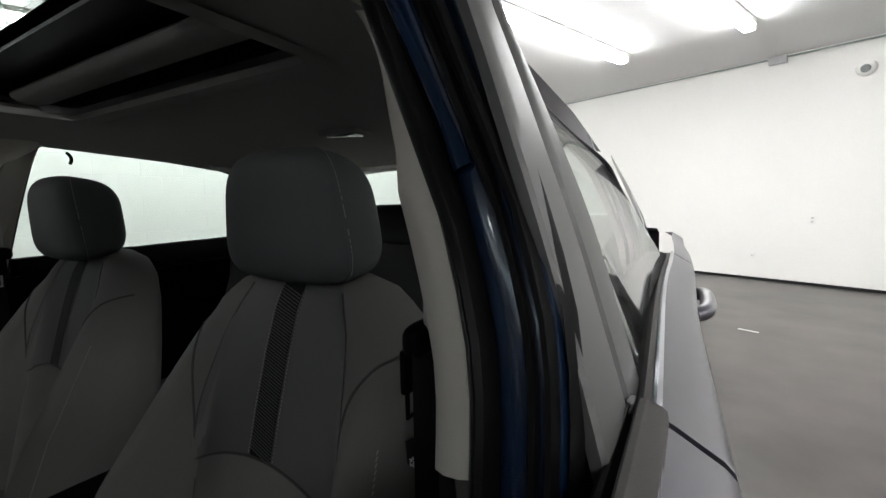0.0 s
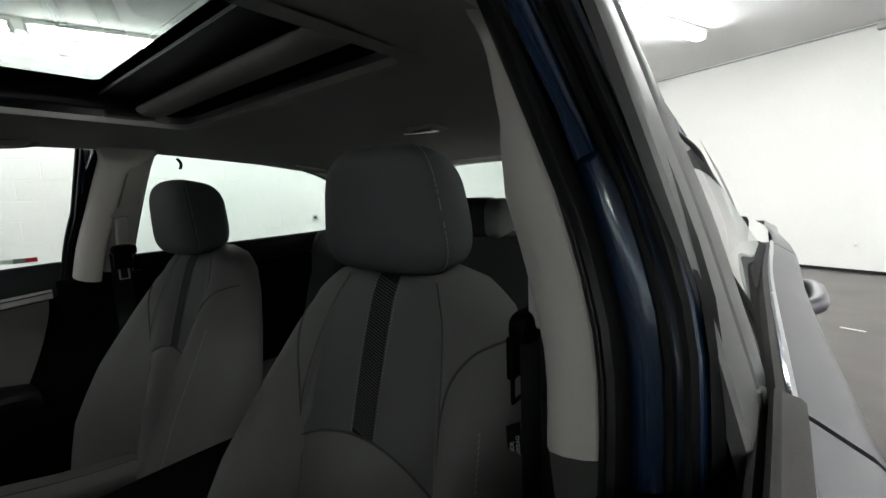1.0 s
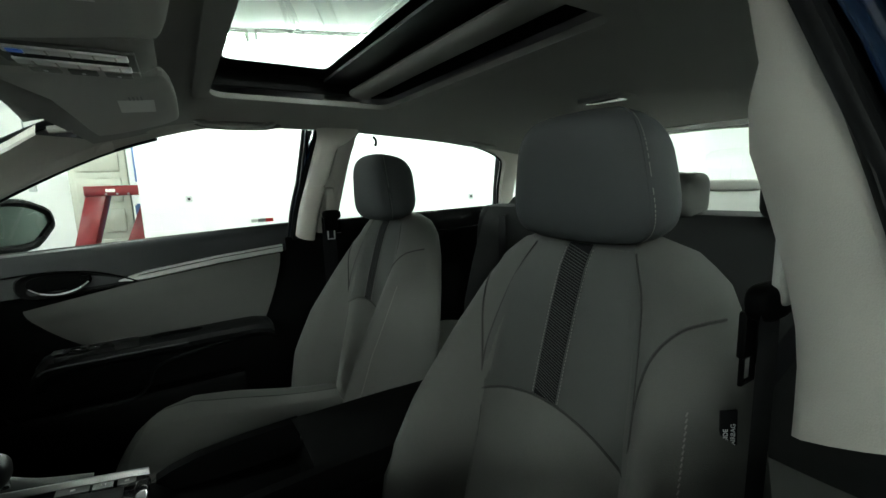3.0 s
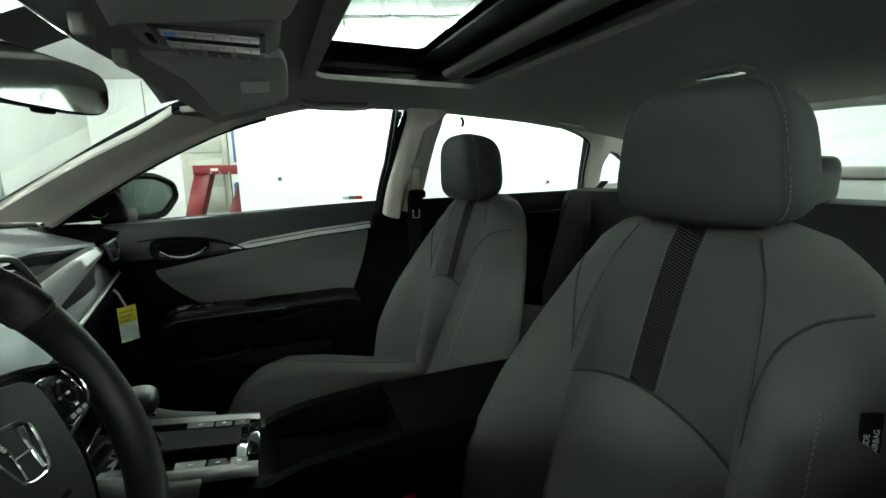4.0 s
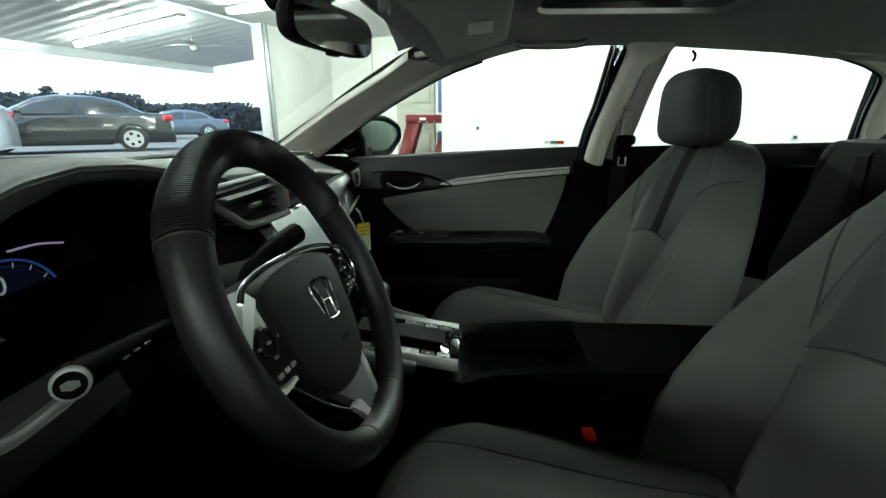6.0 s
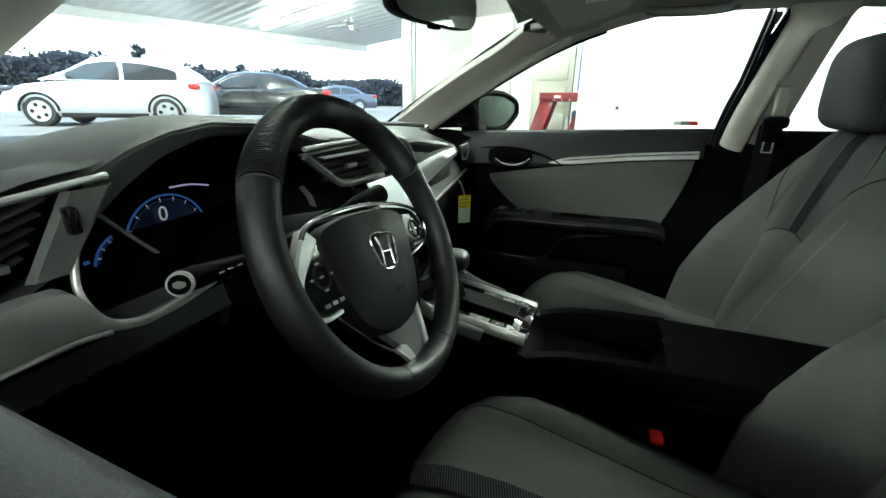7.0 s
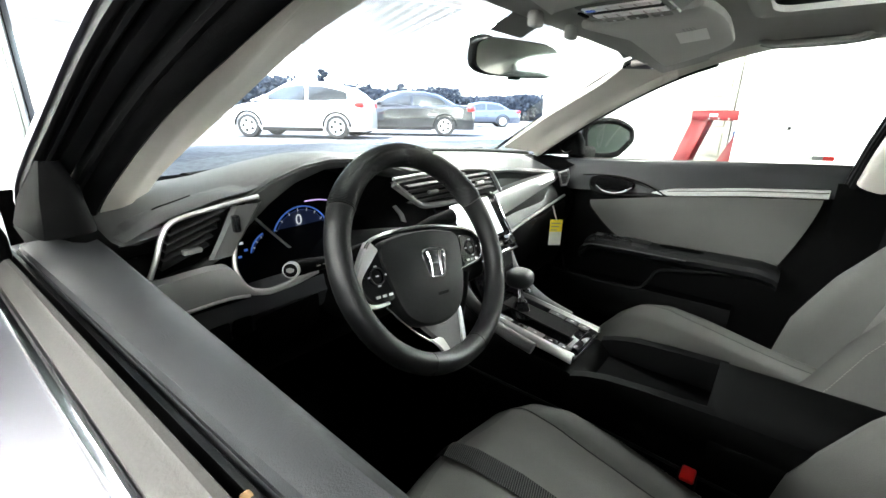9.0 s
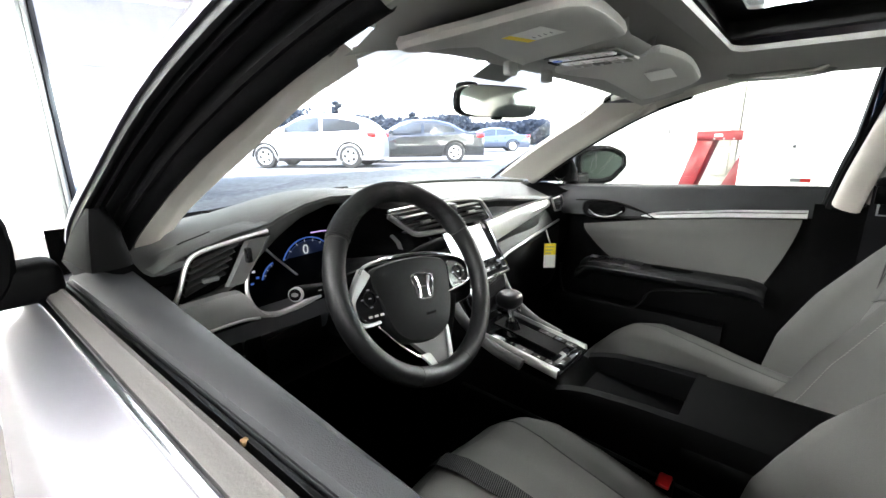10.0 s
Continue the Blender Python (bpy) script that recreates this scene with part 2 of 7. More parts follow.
def merge(bm, b2):
    if bm is None:
        return b2
    me = bpy.data.meshes.new("tmp")
    b2.to_mesh(me)
    b2.free()
    bm.from_mesh(me)
    bpy.data.meshes.remove(me)
    return bm


def tube(path, r, n=8, closed=False, bm=None, caps=True, flat=1.0):
    """Round bar along a path; flat squashes it along the second axis."""
    path = [V(p) for p in path]
    rows, last = [], None
    for i, p in enumerate(path):
        a = path[i - 1] if i or closed else p
        c = path[(i + 1) % len(path)] if i < len(path) - 1 or closed else p
        d = (c - a).normalized()
        ref = last if last is not None else (V((0, 0, 1)) if abs(d.z) < 0.9 else V((1, 0, 0)))
        s = d.cross(ref).normalized()
        u = s.cross(d).normalized()
        last = u
        rr = r[i] if isinstance(r, (list, tuple)) else r
        rows.append([p + s * math.cos(2 * math.pi * k / n) * rr + u * math.sin(2 * math.pi * k / n) * rr * flat for k in range(n)])
    b2 = grid(rows, True, closed) if closed or not caps else capped(rows)
    return merge(bm, b2)


def prism(outline, depth, m, bev=0.0, seg=2, bm=None):
    """Outline in local x, y pulled out by depth along local z, then set by m."""
    b2 = bmesh.new()
    f = b2.faces.new([b2.verts.new((x, y, 0)) for x, y in outline])
    r = bmesh.ops.extrude_face_region(b2, geom=[f])
    bmesh.ops.translate(b2, verts=[v for v in r["geom"] if isinstance(v, bmesh.types.BMVert)], vec=(0, 0, depth))
    if bev:
        bmesh.ops.bevel(b2, geom=b2.edges[:], offset=bev, segments=seg, profile=0.5, affect="EDGES")
    b2.transform(m)
    return merge(bm, b2)


def cyl(p, q, r0, r1=None, n=20, bm=None, bev=0.0):
    p, q = V(p), V(q)
    d = q - p
    b2 = bmesh.new()
    m = Matrix.Translation((p + q) / 2) @ d.to_track_quat("Z", "Y").to_matrix().to_4x4()
    bmesh.ops.create_cone(b2, cap_ends=True, segments=n, radius1=r0, radius2=r0 if r1 is None else r1, depth=d.length, matrix=m)
    if bev:
        bmesh.ops.bevel(b2, geom=[e for e in b2.edges if len(e.link_faces) == 2 and any(len(f.verts) > 4 for f in e.link_faces)], offset=bev, segments=2, affect="EDGES")
    return merge(bm, b2)


def spow(v, e):
    return math.copysign(abs(v) ** e, v)


def blob(c, r, e1=0.5, e2=0.5, nu=28, nv=16, m=None, bm=None, taper=0.0):
    """Superellipsoid cushion."""
    rows = []
    for i in range(nv + 1):
        a = -math.pi / 2 + math.pi * i / nv
        a = max(-1.55, min(1.55, a))
        row = []
        for j in range(nu):
            b = 2 * math.pi * j / nu
            z = spow(math.sin(a), e1)
            k = 1 - taper * z
            p = V((r[0] * k * spow(math.cos(a), e1) * spow(math.cos(b), e2), r[1] * k * spow(math.cos(a), e1) * spow(math.sin(b), e2), r[2] * z))
            row.append((m @ p if m is not None else p) + V(c))
        rows.append(row)
    return merge(bm, capped(rows))


def smooth(a, b, x):
    t = max(0.0, min(1.0, (x - a) / (b - a)))
    return t * t * (3 - 2 * t)


def curve(pts, n=8, closed=False):
    """Rounded curve through points."""
    pts = [V(p) for p in pts]
    out, k = [], len(pts)
    for i in range(k if closed else k - 1):
        p1, p2 = pts[i], pts[(i + 1) % k]
        p0 = pts[i - 1] if i or closed else p1 * 2 - p2
        p3 = pts[(i + 2) % k] if i + 2 < k or closed else p2 * 2 - p1
        for j in range(n):
            t = j / n
            out.append(0.5 * (2 * p1 + (p2 - p0) * t + (2 * p0 - 5 * p1 + 4 * p2 - p3) * t * t + (3 * p1 - p0 - 3 * p2 + p3) * t ** 3))
    if not closed:
        out.append(pts[-1])
    return out


def interp(x, xs, ys):
    return float(np.interp(x, xs, ys))


def text_mesh(body, size, m):
    """Lettering in the built-in font, as a mesh set by m."""
    cu = bpy.data.curves.new("lettering", "FONT")
    cu.body, cu.size, cu.align_x, cu.align_y, cu.extrude = body, size, "CENTER", "CENTER", 0.0002
    ob = bpy.data.objects.new("lettering", cu)
    me = bpy.data.meshes.new_from_object(ob)
    bm = bmesh.new()
    bm.from_mesh(me)
    bm.transform(m)
    bpy.data.objects.remove(ob)
    bpy.data.curves.remove(cu)
    bpy.data.meshes.remove(me)
    return bm


def empty(name):
    return new(name)


# the building stands turned against the car
TURN = Matrix.Rotation(radians(-20), 4, "Z")


def b(u, v, z):
    return TURN @ V((u, v, z))



# ---- the garage ----
CEILING = 2.8


def slab(name, u0, u1, v0, v1, z0, z1, mat, label, category, kind="structure"):
    ob = finish(name, box(u0, u1, v0, v1, z0, z1, m=TURN), mat)
    return tagged(ob, label, category, kind=kind)


slab("floor", -6.0, 7.0, -7.25, 6.2, -0.2, 0.0, CONCRETE, "stained grey sealed concrete shop floor", "floor")
slab("ceiling", -6.0, 7.0, -7.45, 6.2, CEILING, CEILING + 0.2, CEIL, "white flat painted garage ceiling", "ceiling")
slab("wall_rear", -6.0, 7.0, -7.45, -7.25, 0.0, CEILING, WALL, "plain white painted rear wall", "wall")
slab("wall_left", -6.2, -6.0, -7.45, 6.2, -0.2, CEILING, WALL, "plain white painted side wall", "wall")
slab("wall_front_left", -6.0, -2.05, 6.0, 6.2, 0.0, CEILING, WALL, "white painted wall beside the vehicle opening", "wall")
slab("wall_front_right", 5.98, 9.0, 6.0, 6.2, 0.0, CEILING, WALL, "white painted wall beside the vehicle opening", "wall")
slab("wall_far_right", 8.0, 8.2, -7.45, 6.0, -0.2, CEILING + 0.2, WALL, "white wall of the next bay", "wall")
slab("floor_next_bay", 7.0, 8.0, -7.25, 6.0, -0.2, 0.0, CONCRETE, "grey concrete floor of the next bay", "floor")
slab("ceiling_next_bay", 7.0, 8.2, -7.45, 6.2, CEILING, CEILING + 0.2, CEIL, "white ceiling of the next bay", "ceiling")
WALL_U, WALL_END = 5.0, 2.0
wall_right = slab("wall_right", WALL_U + 0.0018, WALL_U + 0.2, -7.25, WALL_END, 0.0, CEILING, MORTAR, "white painted concrete block wall with dirty joints", "wall")

# steel jambs and overhead door track at the opening
for u, w, nm in ((-2.05, 0.10, "left"), (5.98, -0.10, "right")):
    jamb = tagged(empty("trim_" + nm), "galvanised steel door track on the opening's jamb", "door track", kind="structure")
    part("track", box(u, u + w * 0.35, 5.86, 5.93, 0.0, CEILING - 0.02, 0.006, m=TURN), GALV, jamb)
    part("angle", box(u - w * 0.6, u - w * 0.2, 5.93, 5.99, 0.0, CEILING - 0.02, 0.004, m=TURN), GALV, jamb)
    part("seal", box(u + w * 0.36, u + w * 0.5, 5.95, 6.2, 0.0, CEILING - 0.02, 0.004, m=TURN), RUBBER if nm == "left" else OUTLET, jamb)
post = tagged(finish("trim_post", box(-2.75, -2.45, 4.7, 4.95, 0.0, CEILING, 0.02, m=TURN), WALL), "white boxed post near the opening", "post", kind="structure")

# ribbed canopy over the apron
rows = []
for i in range(231):
    u = -6.0 + 14.4 * i / 230
    dz = 0.012 * (1 if (i // 2) % 2 else 0)
    rows.append([b(u, 6.2, 2.78 - dz), b(u, 10.2, 2.52 - dz)])
canopy = tagged(finish("canopy", grid(rows), STEEL, sharp=20), "pale ribbed steel canopy over the apron", "canopy", kind="structure")
slab("canopy_fascia", -6.05, 8.45, 10.2, 10.3, 2.35, 2.62, STEEL, "pale steel fascia along the canopy's edge", "canopy")

# outlets, detector, conduit and small marks on the walls
def wall_box(u, v, z, w, h, label, name, mat=OUTLET, holes=2):
    ob = tagged(empty(name), label, name.replace("_", " "))
    part("cover", box(u - w / 2, u + w / 2, v, v + 0.012, z - h / 2, z + h / 2, 0.004, m=TURN), mat, ob)
    for k in range(holes):
        zz = z + (k - (holes - 1) / 2) * h * 0.45
        part("socket", box(u - w * 0.2, u + w * 0.2, v + 0.012, v + 0.017, zz - h * 0.12, zz + h * 0.12, 0.002, m=TURN), OUTLET, ob)
    return ob


wall_box(0.47, -7.25, 0.80, 0.065, 0.10, "small white outlet on the white wall", "outlet_box", WALL)
wall_box(1.05, -7.25, 0.32, 0.05, 0.06, "small white blank cover low on the white wall", "cover_plate", WALL, 1)
wall_box(-0.9, -7.25, 0.80, 0.075, 0.115, "small grey metal outlet box on the white wall", "outlet_box")
for v, z in ((1.47, 0.965), (-2.02, 0.88)):
    ob = tagged(empty("wall_outlet"), "small pale outlet with a dark socket on the block wall", "outlet")
    part("plate", box(4.990, 4.9995, v - 0.035, v + 0.035, z - 0.035, z + 0.035, 0.003, m=TURN), OUTLET, ob)
    part("socket", box(4.986, 4.990, v - 0.016, v + 0.016, z - 0.016, z + 0.016, 0.001, m=TURN), DARK, ob)
detector = tagged(empty("wall_sensor"), "white round security sensor with a dark lens on the wall", "sensor")
part("base", cyl(b(0.12, -7.25, 2.47), b(0.12, -7.19, 2.47), 0.09, 0.075, bev=0.008), FIXTURE, detector)
part("lens", cyl(b(0.12, -7.19, 2.46), b(0.12, -7.14, 2.44), 0.045, 0.035, bev=0.006), GALV, detector)
conduit = tagged(empty("conduit"), "thin grey electrical conduit along the top of the wall", "conduit")
part("pipe", tube([b(-5.9, -7.22, CEILING - 0.03), b(6.9, -7.22, CEILING - 0.03)], 0.011), GALV, conduit)
part("junction_box", box(0.82, 1.0, -7.25, -7.17, CEILING - 0.1, CEILING - 0.01, 0.006, m=TURN), OUTLET, conduit)
skirt = slab("baseboard", -6.0, 5.0, -7.25, -7.235, 0.0, 0.035, DARK, "dark gap line along the foot of the wall", "baseboard")
scrap = tagged(finish("paper_scrap", box(0.30, 0.44, -4.62, -4.60, 0.0, 0.004, m=TURN), WHITE_CARD), "thin white strip of litter on the concrete floor", "litter")


# ceiling lamps: fixture, end caps and tube
def ceiling_lamp(u, v0, v1, z=CEILING):
    ob = tagged(empty("ceiling_lamp"), "white strip fixture with a lit fluorescent tube", "ceiling lamp", "ceiling lamps")
    part("housing", box(u - 0.06, u + 0.06, v0, v1, z - 0.05, z - 0.004, 0.012, m=TURN), FIXTURE, ob)
    part("tube", box(u - 0.05, u + 0.05, v0 + 0.03, v1 - 0.03, z - 0.115, z - 0.052, 0.025, 3, m=TURN), TUBE, ob, "lit white tube")
    for v in (v0, v1 - 0.03):
        part("end_cap", box(u - 0.055, u + 0.055, v, v + 0.03, z - 0.11, z - 0.052, 0.01, m=TURN), FIXTURE, ob)
    return ob


for u, v0, v1 in ((4.70, 0.58, 2.9), (4.70, -1.95, 0.50), (4.70, -4.5, -2.05), (2.05, -5.65, -3.2), (0.80, -5.70, -3.25), (4.9, 3.2, 5.6),
                  # Unseen fixtures, added on the left and ahead to light the cabin.
                  (-2.2, -5.65, -3.2), (0.80, 1.10, 2.35), (-4.2, -2.9, -0.45), (-4.2, -0.15, 2.3), (-4.2, 2.6, 5.05)):
    ceiling_lamp(u, v0, v1)


# strip lamp and hanging fan under the canopy, following its slope
SLOPE = TURN @ Matrix(((1, 0, 0, 0), (0, 1, 0, 0), (0, -0.065, 1, 2.765 + 0.065 * 6.2), (0, 0, 0, 1)))
lamp = tagged(empty("canopy_lamp"), "long white strip fixture lit under the canopy", "ceiling lamp")
part("housing", box(4.75, 4.87, 6.5, 9.5, -0.045, 0.0, 0.012, m=SLOPE), FIXTURE, lamp)
part("tube", box(4.76, 4.86, 6.53, 9.47, -0.11, -0.047, 0.025, 3, m=SLOPE), TUBE, lamp, "lit white tube")
fan = tagged(empty("ceiling_fan"), "small grey ceiling fan hanging from the canopy", "fan")
part("rod", cyl(SLOPE @ V((5.9, 7.7, 0.0)), SLOPE @ V((5.9, 7.7, -0.20)), 0.015, n=10), GALV, fan)
part("motor", cyl(SLOPE @ V((5.9, 7.7, -0.12)), SLOPE @ V((5.9, 7.7, -0.24)), 0.085, 0.06, n=18, bev=0.01), OUTLET, fan)
for k in range(4):
    part("blade", box(0.10, 0.52, -0.055, 0.055, -0.165, -0.155, 0.004, m=SLOPE @ Matrix.Translation((5.9, 7.7, 0)) @ Matrix.Rotation(radians(35 + 90 * k), 4, "Z") @ Matrix.Rotation(radians(10), 4, "X")), OUTLET, fan)

# red lift column with its arm, standing in the gap beside the wall's end
def lift():
    ob = tagged(empty("car_lift"), "red enamelled car lift with raised slanted arm", "car lift")
    m = TURN @ Matrix.Translation((5.34, 0, 0))
    part("base_plate", box(-0.12, 0.25, 1.9, 3.2, 0.0, 0.02, 0.004, m=m), LIFT_RED, ob)
    slant = m @ Matrix.Translation((0, 2.91, 0.02)) @ Matrix.Rotation(radians(18), 4, "X")
    part("arm", box(-0.07, 0.07, -0.10, 0.11, 0.0, 1.15, 0.012, m=slant), LIFT_RED, ob)
    part("beam", box(-0.09, 0.09, 1.80, 2.70, 1.03, 1.15, 0.012, m=m), LIFT_RED, ob)
    part("label_plate", box(-0.096, -0.091, 2.36, 2.46, 1.075, 1.11, m=m), WHITE_CARD, ob)
    low = m @ Matrix.Translation((0.08, 2.46, 0.02)) @ Matrix.Rotation(radians(24), 4, "X")
    part("brace", box(-0.05, 0.05, -0.09, 0.09, 0.0, 1.05, 0.012, m=low), LIFT_RED, ob)
    for k in range(4):
        part("pin", cyl(m @ V((-0.10, 2.46 - 0.12 * k, 1.05)), m @ V((-0.088, 2.46 - 0.12 * k, 1.05)), 0.012, n=10), GALV, ob)


lift()
panel_door = tagged(empty("door_1"), "beige panelled steel door standing open in the next bay", "door", kind="structure")
part("leaf", box(6.0, 6.05, 2.55, 3.25, 0.02, 2.15, 0.006, m=TURN), BEIGE_DOOR, panel_door)
for k in range(5):
    part("panel", box(5.985, 6.0, 2.63, 3.17, 0.12 + 0.41 * k, 0.44 + 0.41 * k, 0.01, m=TURN), BEIGE_DOOR, panel_door)
for z in (0.3, 1.1, 1.9):
    part("hinge", cyl(b(5.99, 2.55, z - 0.05), b(5.99, 2.55, z + 0.05), 0.012, n=10), GALV, panel_door)
drum = tagged(empty("blue_drum"), "blue plastic drum beside the lift", "drum")
part("body", cyl(b(6.3, 2.42, 0.0), b(6.3, 2.42, 0.9), 0.20, bev=0.02), BLUE_CLOTH, drum)
for z in (0.3, 0.6):
    part("rib", tube([b(6.3 + 0.2 * math.cos(a * math.pi / 12), 2.42 + 0.2 * math.sin(a * math.pi / 12), z) for a in range(24)], 0.012, closed=True), BLUE_CLOTH, drum)
sheet = tagged(finish("blue_banner", box(7.9, 7.93, 2.6, 3.3, 1.25, 2.2, 0.004, m=TURN), BLUE_CLOTH), "blue hanging sheet on the next bay's wall", "banner")
for v, z in ((3.9, 1.15), (4.9, 1.2)):
    sw = tagged(empty("switch_box"), "small grey switch box with a conduit on the wall", "switch box")
    part("case", box(7.95, 8.0, v - 0.05, v + 0.05, z - 0.08, z + 0.08, 0.006, m=TURN), OUTLET, sw)
    part("pipe", tube([b(7.985, v, z + 0.08), b(7.985, v, CEILING - 0.02)], 0.01), GALV, sw)

# ---- outside: apron, road, cars, trees ----
APRON = 0.31


def ground_z(v):
    return -0.012 + (APRON + 0.012) * smooth(6.2, 9.5, v)


rows = []
for i in range(41):
    v = 6.2 + 3.6 * i / 40
    rows.append([b(u, v, ground_z(v)) for u in (-160, -40, -10, 0, 10, 40, 160)])
rows += [[b(u, v, APRON) for u in (-160, -40, -10, 0, 10, 40, 160)] for v in (14, 30, 70, 400)]
tagged(finish("ground", grid(rows), ASPHALT), "pale worn concrete forecourt with faint stains", "ground", kind="structure")


def far_car(kind, at, toward, paint, label, L, W, H, base, profile, glass, rear_lamp=True):
    """Parked car: rounded body, glasshouse, wheels with rims, lamps, mirrors; x runs to its nose."""
    ob = tagged(empty(kind), label, "car", "cars parked outside")
    at, toward = V(at), V(toward)
    d = (toward - at)
    m = Matrix.Translation(at) @ Matrix.Rotation(math.atan2(d.y, d.x), 4, "Z")
    rows = []
    for x, top, wid in profile:
        hw = W / 2 * wid
        ring = [(-hw * 0.9, 0.22), (-hw, 0.34), (-hw * 1.0, 0.62), (-hw * 0.965, top - 0.08), (-hw * 0.87, top), (0, top + 0.03),
                (hw * 0.87, top), (hw * 0.965, top - 0.08), (hw * 1.0, 0.62), (hw, 0.34), (hw * 0.9, 0.22)]
        rows.append([m @ V((x, y, z)) for y, z in ring])
    body = part("body", capped(rows), paint, ob)
    rows = []
    for x, z, k in glass:
        hw = W / 2 * k
        rows.append([m @ V((x, y, zz)) for y, zz in ((-hw, base - 0.02), (-hw * 0.93, (base + z) / 2), (-hw * 0.80, z - 0.05), (-hw * 0.6, z), (hw * 0.6, z), (hw * 0.80, z - 0.05), (hw * 0.93, (base + z) / 2), (hw, base - 0.02))])
    part("roof", capped(rows), paint, ob)
    # side windows set a little proud of the cabin
    for s in (-1, 1):
        for a, c in ((0.13, 0.47), (0.50, 0.87)):
            x0, x1 = glass[0][0] + (glass[-1][0] - glass[0][0]) * a, glass[0][0] + (glass[-1][0] - glass[0][0]) * c
            rows = []
            for i in range(9):
                x = x0 + (x1 - x0) * i / 8
                z = interp(x, [g[0] for g in glass], [g[1] for g in glass])
                k = W / 2 * interp(x, [g[0] for g in glass], [g[2] for g in glass])
                top = max(base + 0.02, z - 0.13)
                f = (top - base) / max(0.05, z - base)
                rows.append([m @ V((x, s * (k * 1.004), base + 0.005)), m @ V((x, s * (k * (1 - 0.14 * f * f) + 0.012), top))])
            part("side_window", grid(rows), CAR_GLASS, ob, "dark glass")
    r = 0.335
    for x in (-L * 0.292, L * 0.292):
        for s in (-1, 1):
            y = s * (W / 2 - 0.10)
            wheel = part("wheel", cyl(m @ V((x, y - s * 0.1, r)), m @ V((x, y + s * 0.105, r)), r, n=32, bev=0.03), TYRE, ob, "black tyre")
            part("rim", cyl(m @ V((x, y + s * 0.08, r)), m @ V((x, y + s * 0.112, r)), 0.235, 0.225, n=28), RIM, wheel)
            for k in range(5):
                a = k * 2 * math.pi / 5
                part("gap", cyl(m @ V((x + 0.14 * math.cos(a), y + s * 0.109, r + 0.14 * math.sin(a))), m @ V((x + 0.14 * math.cos(a), y + s * 0.115, r + 0.14 * math.sin(a))), 0.045, n=8), DARK, wheel)
            part("arch", tube([m @ V((x + 0.385 * math.cos(a * math.pi / 12), s * (W / 2 + 0.001), r + 0.385 * math.sin(a * math.pi / 12))) for a in range(13)], 0.028, flat=1.0), DARK, ob)
    for s in (-1, 1):
        part("tail_lamp", blob((0, 0, 0), (0.14, 0.10, 0.08), m=m.to_3x3().to_4x4(), nu=14, nv=8), TAIL, ob).location = m @ V((profile[0][0] + 0.13, s * W * 0.42, base - 0.10))
        part("head_lamp", blob((0, 0, 0), (0.20, 0.09, 0.06), m=m.to_3x3().to_4x4(), nu=14, nv=8), CAR_GLASS, ob).location = m @ V((profile[-1][0] - 0.22, s * W * 0.40, base - 0.22))
        part("mirror", blob((0, 0, 0), (0.07, 0.10, 0.065), m=m.to_3x3().to_4x4(), nu=12, nv=8), paint, ob).location = m @ V((L * 0.155, s * (W / 2 + 0.06), base + 0.06))
        part("sill", box(-L * 0.2, L * 0.2, s * W / 2 - 0.02, s * W / 2 + 0.012, 0.20, 0.30, 0.01, m=m), DARK, ob)
        for x in (0.02, -1.0):
            part("handle", box(x - 0.10, x + 0.10, s * W / 2 - 0.01, s * W / 2 + 0.02, base - 0.16, base - 0.13, 0.008, m=m), paint, ob)
    return ob


SUV = [(-2.02, 0.80, 0.86), (-1.96, 0.98, 0.95), (-1.65, 1.05, 1.0), (-0.8, 1.03, 1.0), (0.2, 1.0, 1.0), (0.95, 0.97, 1.0), (1.5, 0.90, 0.98), (1.95, 0.78, 0.92), (2.13, 0.60, 0.82)]
SUVG = [(-1.98, 1.06, 0.80), (-1.78, 1.24, 0.82), (-1.45, 1.42, 0.85), (-0.9, 1.52, 0.88), (-0.2, 1.555, 0.90), (0.25, 1.49, 0.90), (0.72, 1.26, 0.90), (1.22, 1.0, 0.90)]
SEDAN = [(-2.42, 0.78, 0.84), (-2.34, 0.98, 0.93), (-1.7, 1.02, 1.0), (-0.8, 0.98, 1.0), (0.3, 0.95, 1.0), (1.0, 0.92, 1.0), (1.6, 0.84, 0.97), (2.2, 0.72, 0.90), (2.42, 0.56, 0.78)]
SEDANG = [(-1.80, 1.02, 0.84), (-1.25, 1.32, 0.86), (-0.7, 1.43, 0.88), (0.0, 1.45, 0.89), (0.45, 1.36, 0.89), (0.90, 1.12, 0.89), (1.25, 0.95, 0.89)]
far_car("parked_suv", (6.93, 11.13, APRON), (6.384, 11.967, APRON), CAR_WHITE, "white compact crossover parked on the sunny forecourt", 4.4, 1.78, 1.62, 1.02, SUV, SUVG)
far_car("parked_sedan", (10.55, 10.5, APRON), (9.65, 11.57, APRON), CAR_BLACK, "black executive sedan parked behind the crossover", 4.85, 1.86, 1.46, 0.98, SEDAN, SEDANG)
far_car("parked_sedan", (22.0, 15.1, APRON), (20.8, 16.4, APRON), CAR_SILVER, "slate blue sedan parked at the forecourt's far side", 4.6, 1.8, 1.46, 0.98, SEDAN, SEDANG)


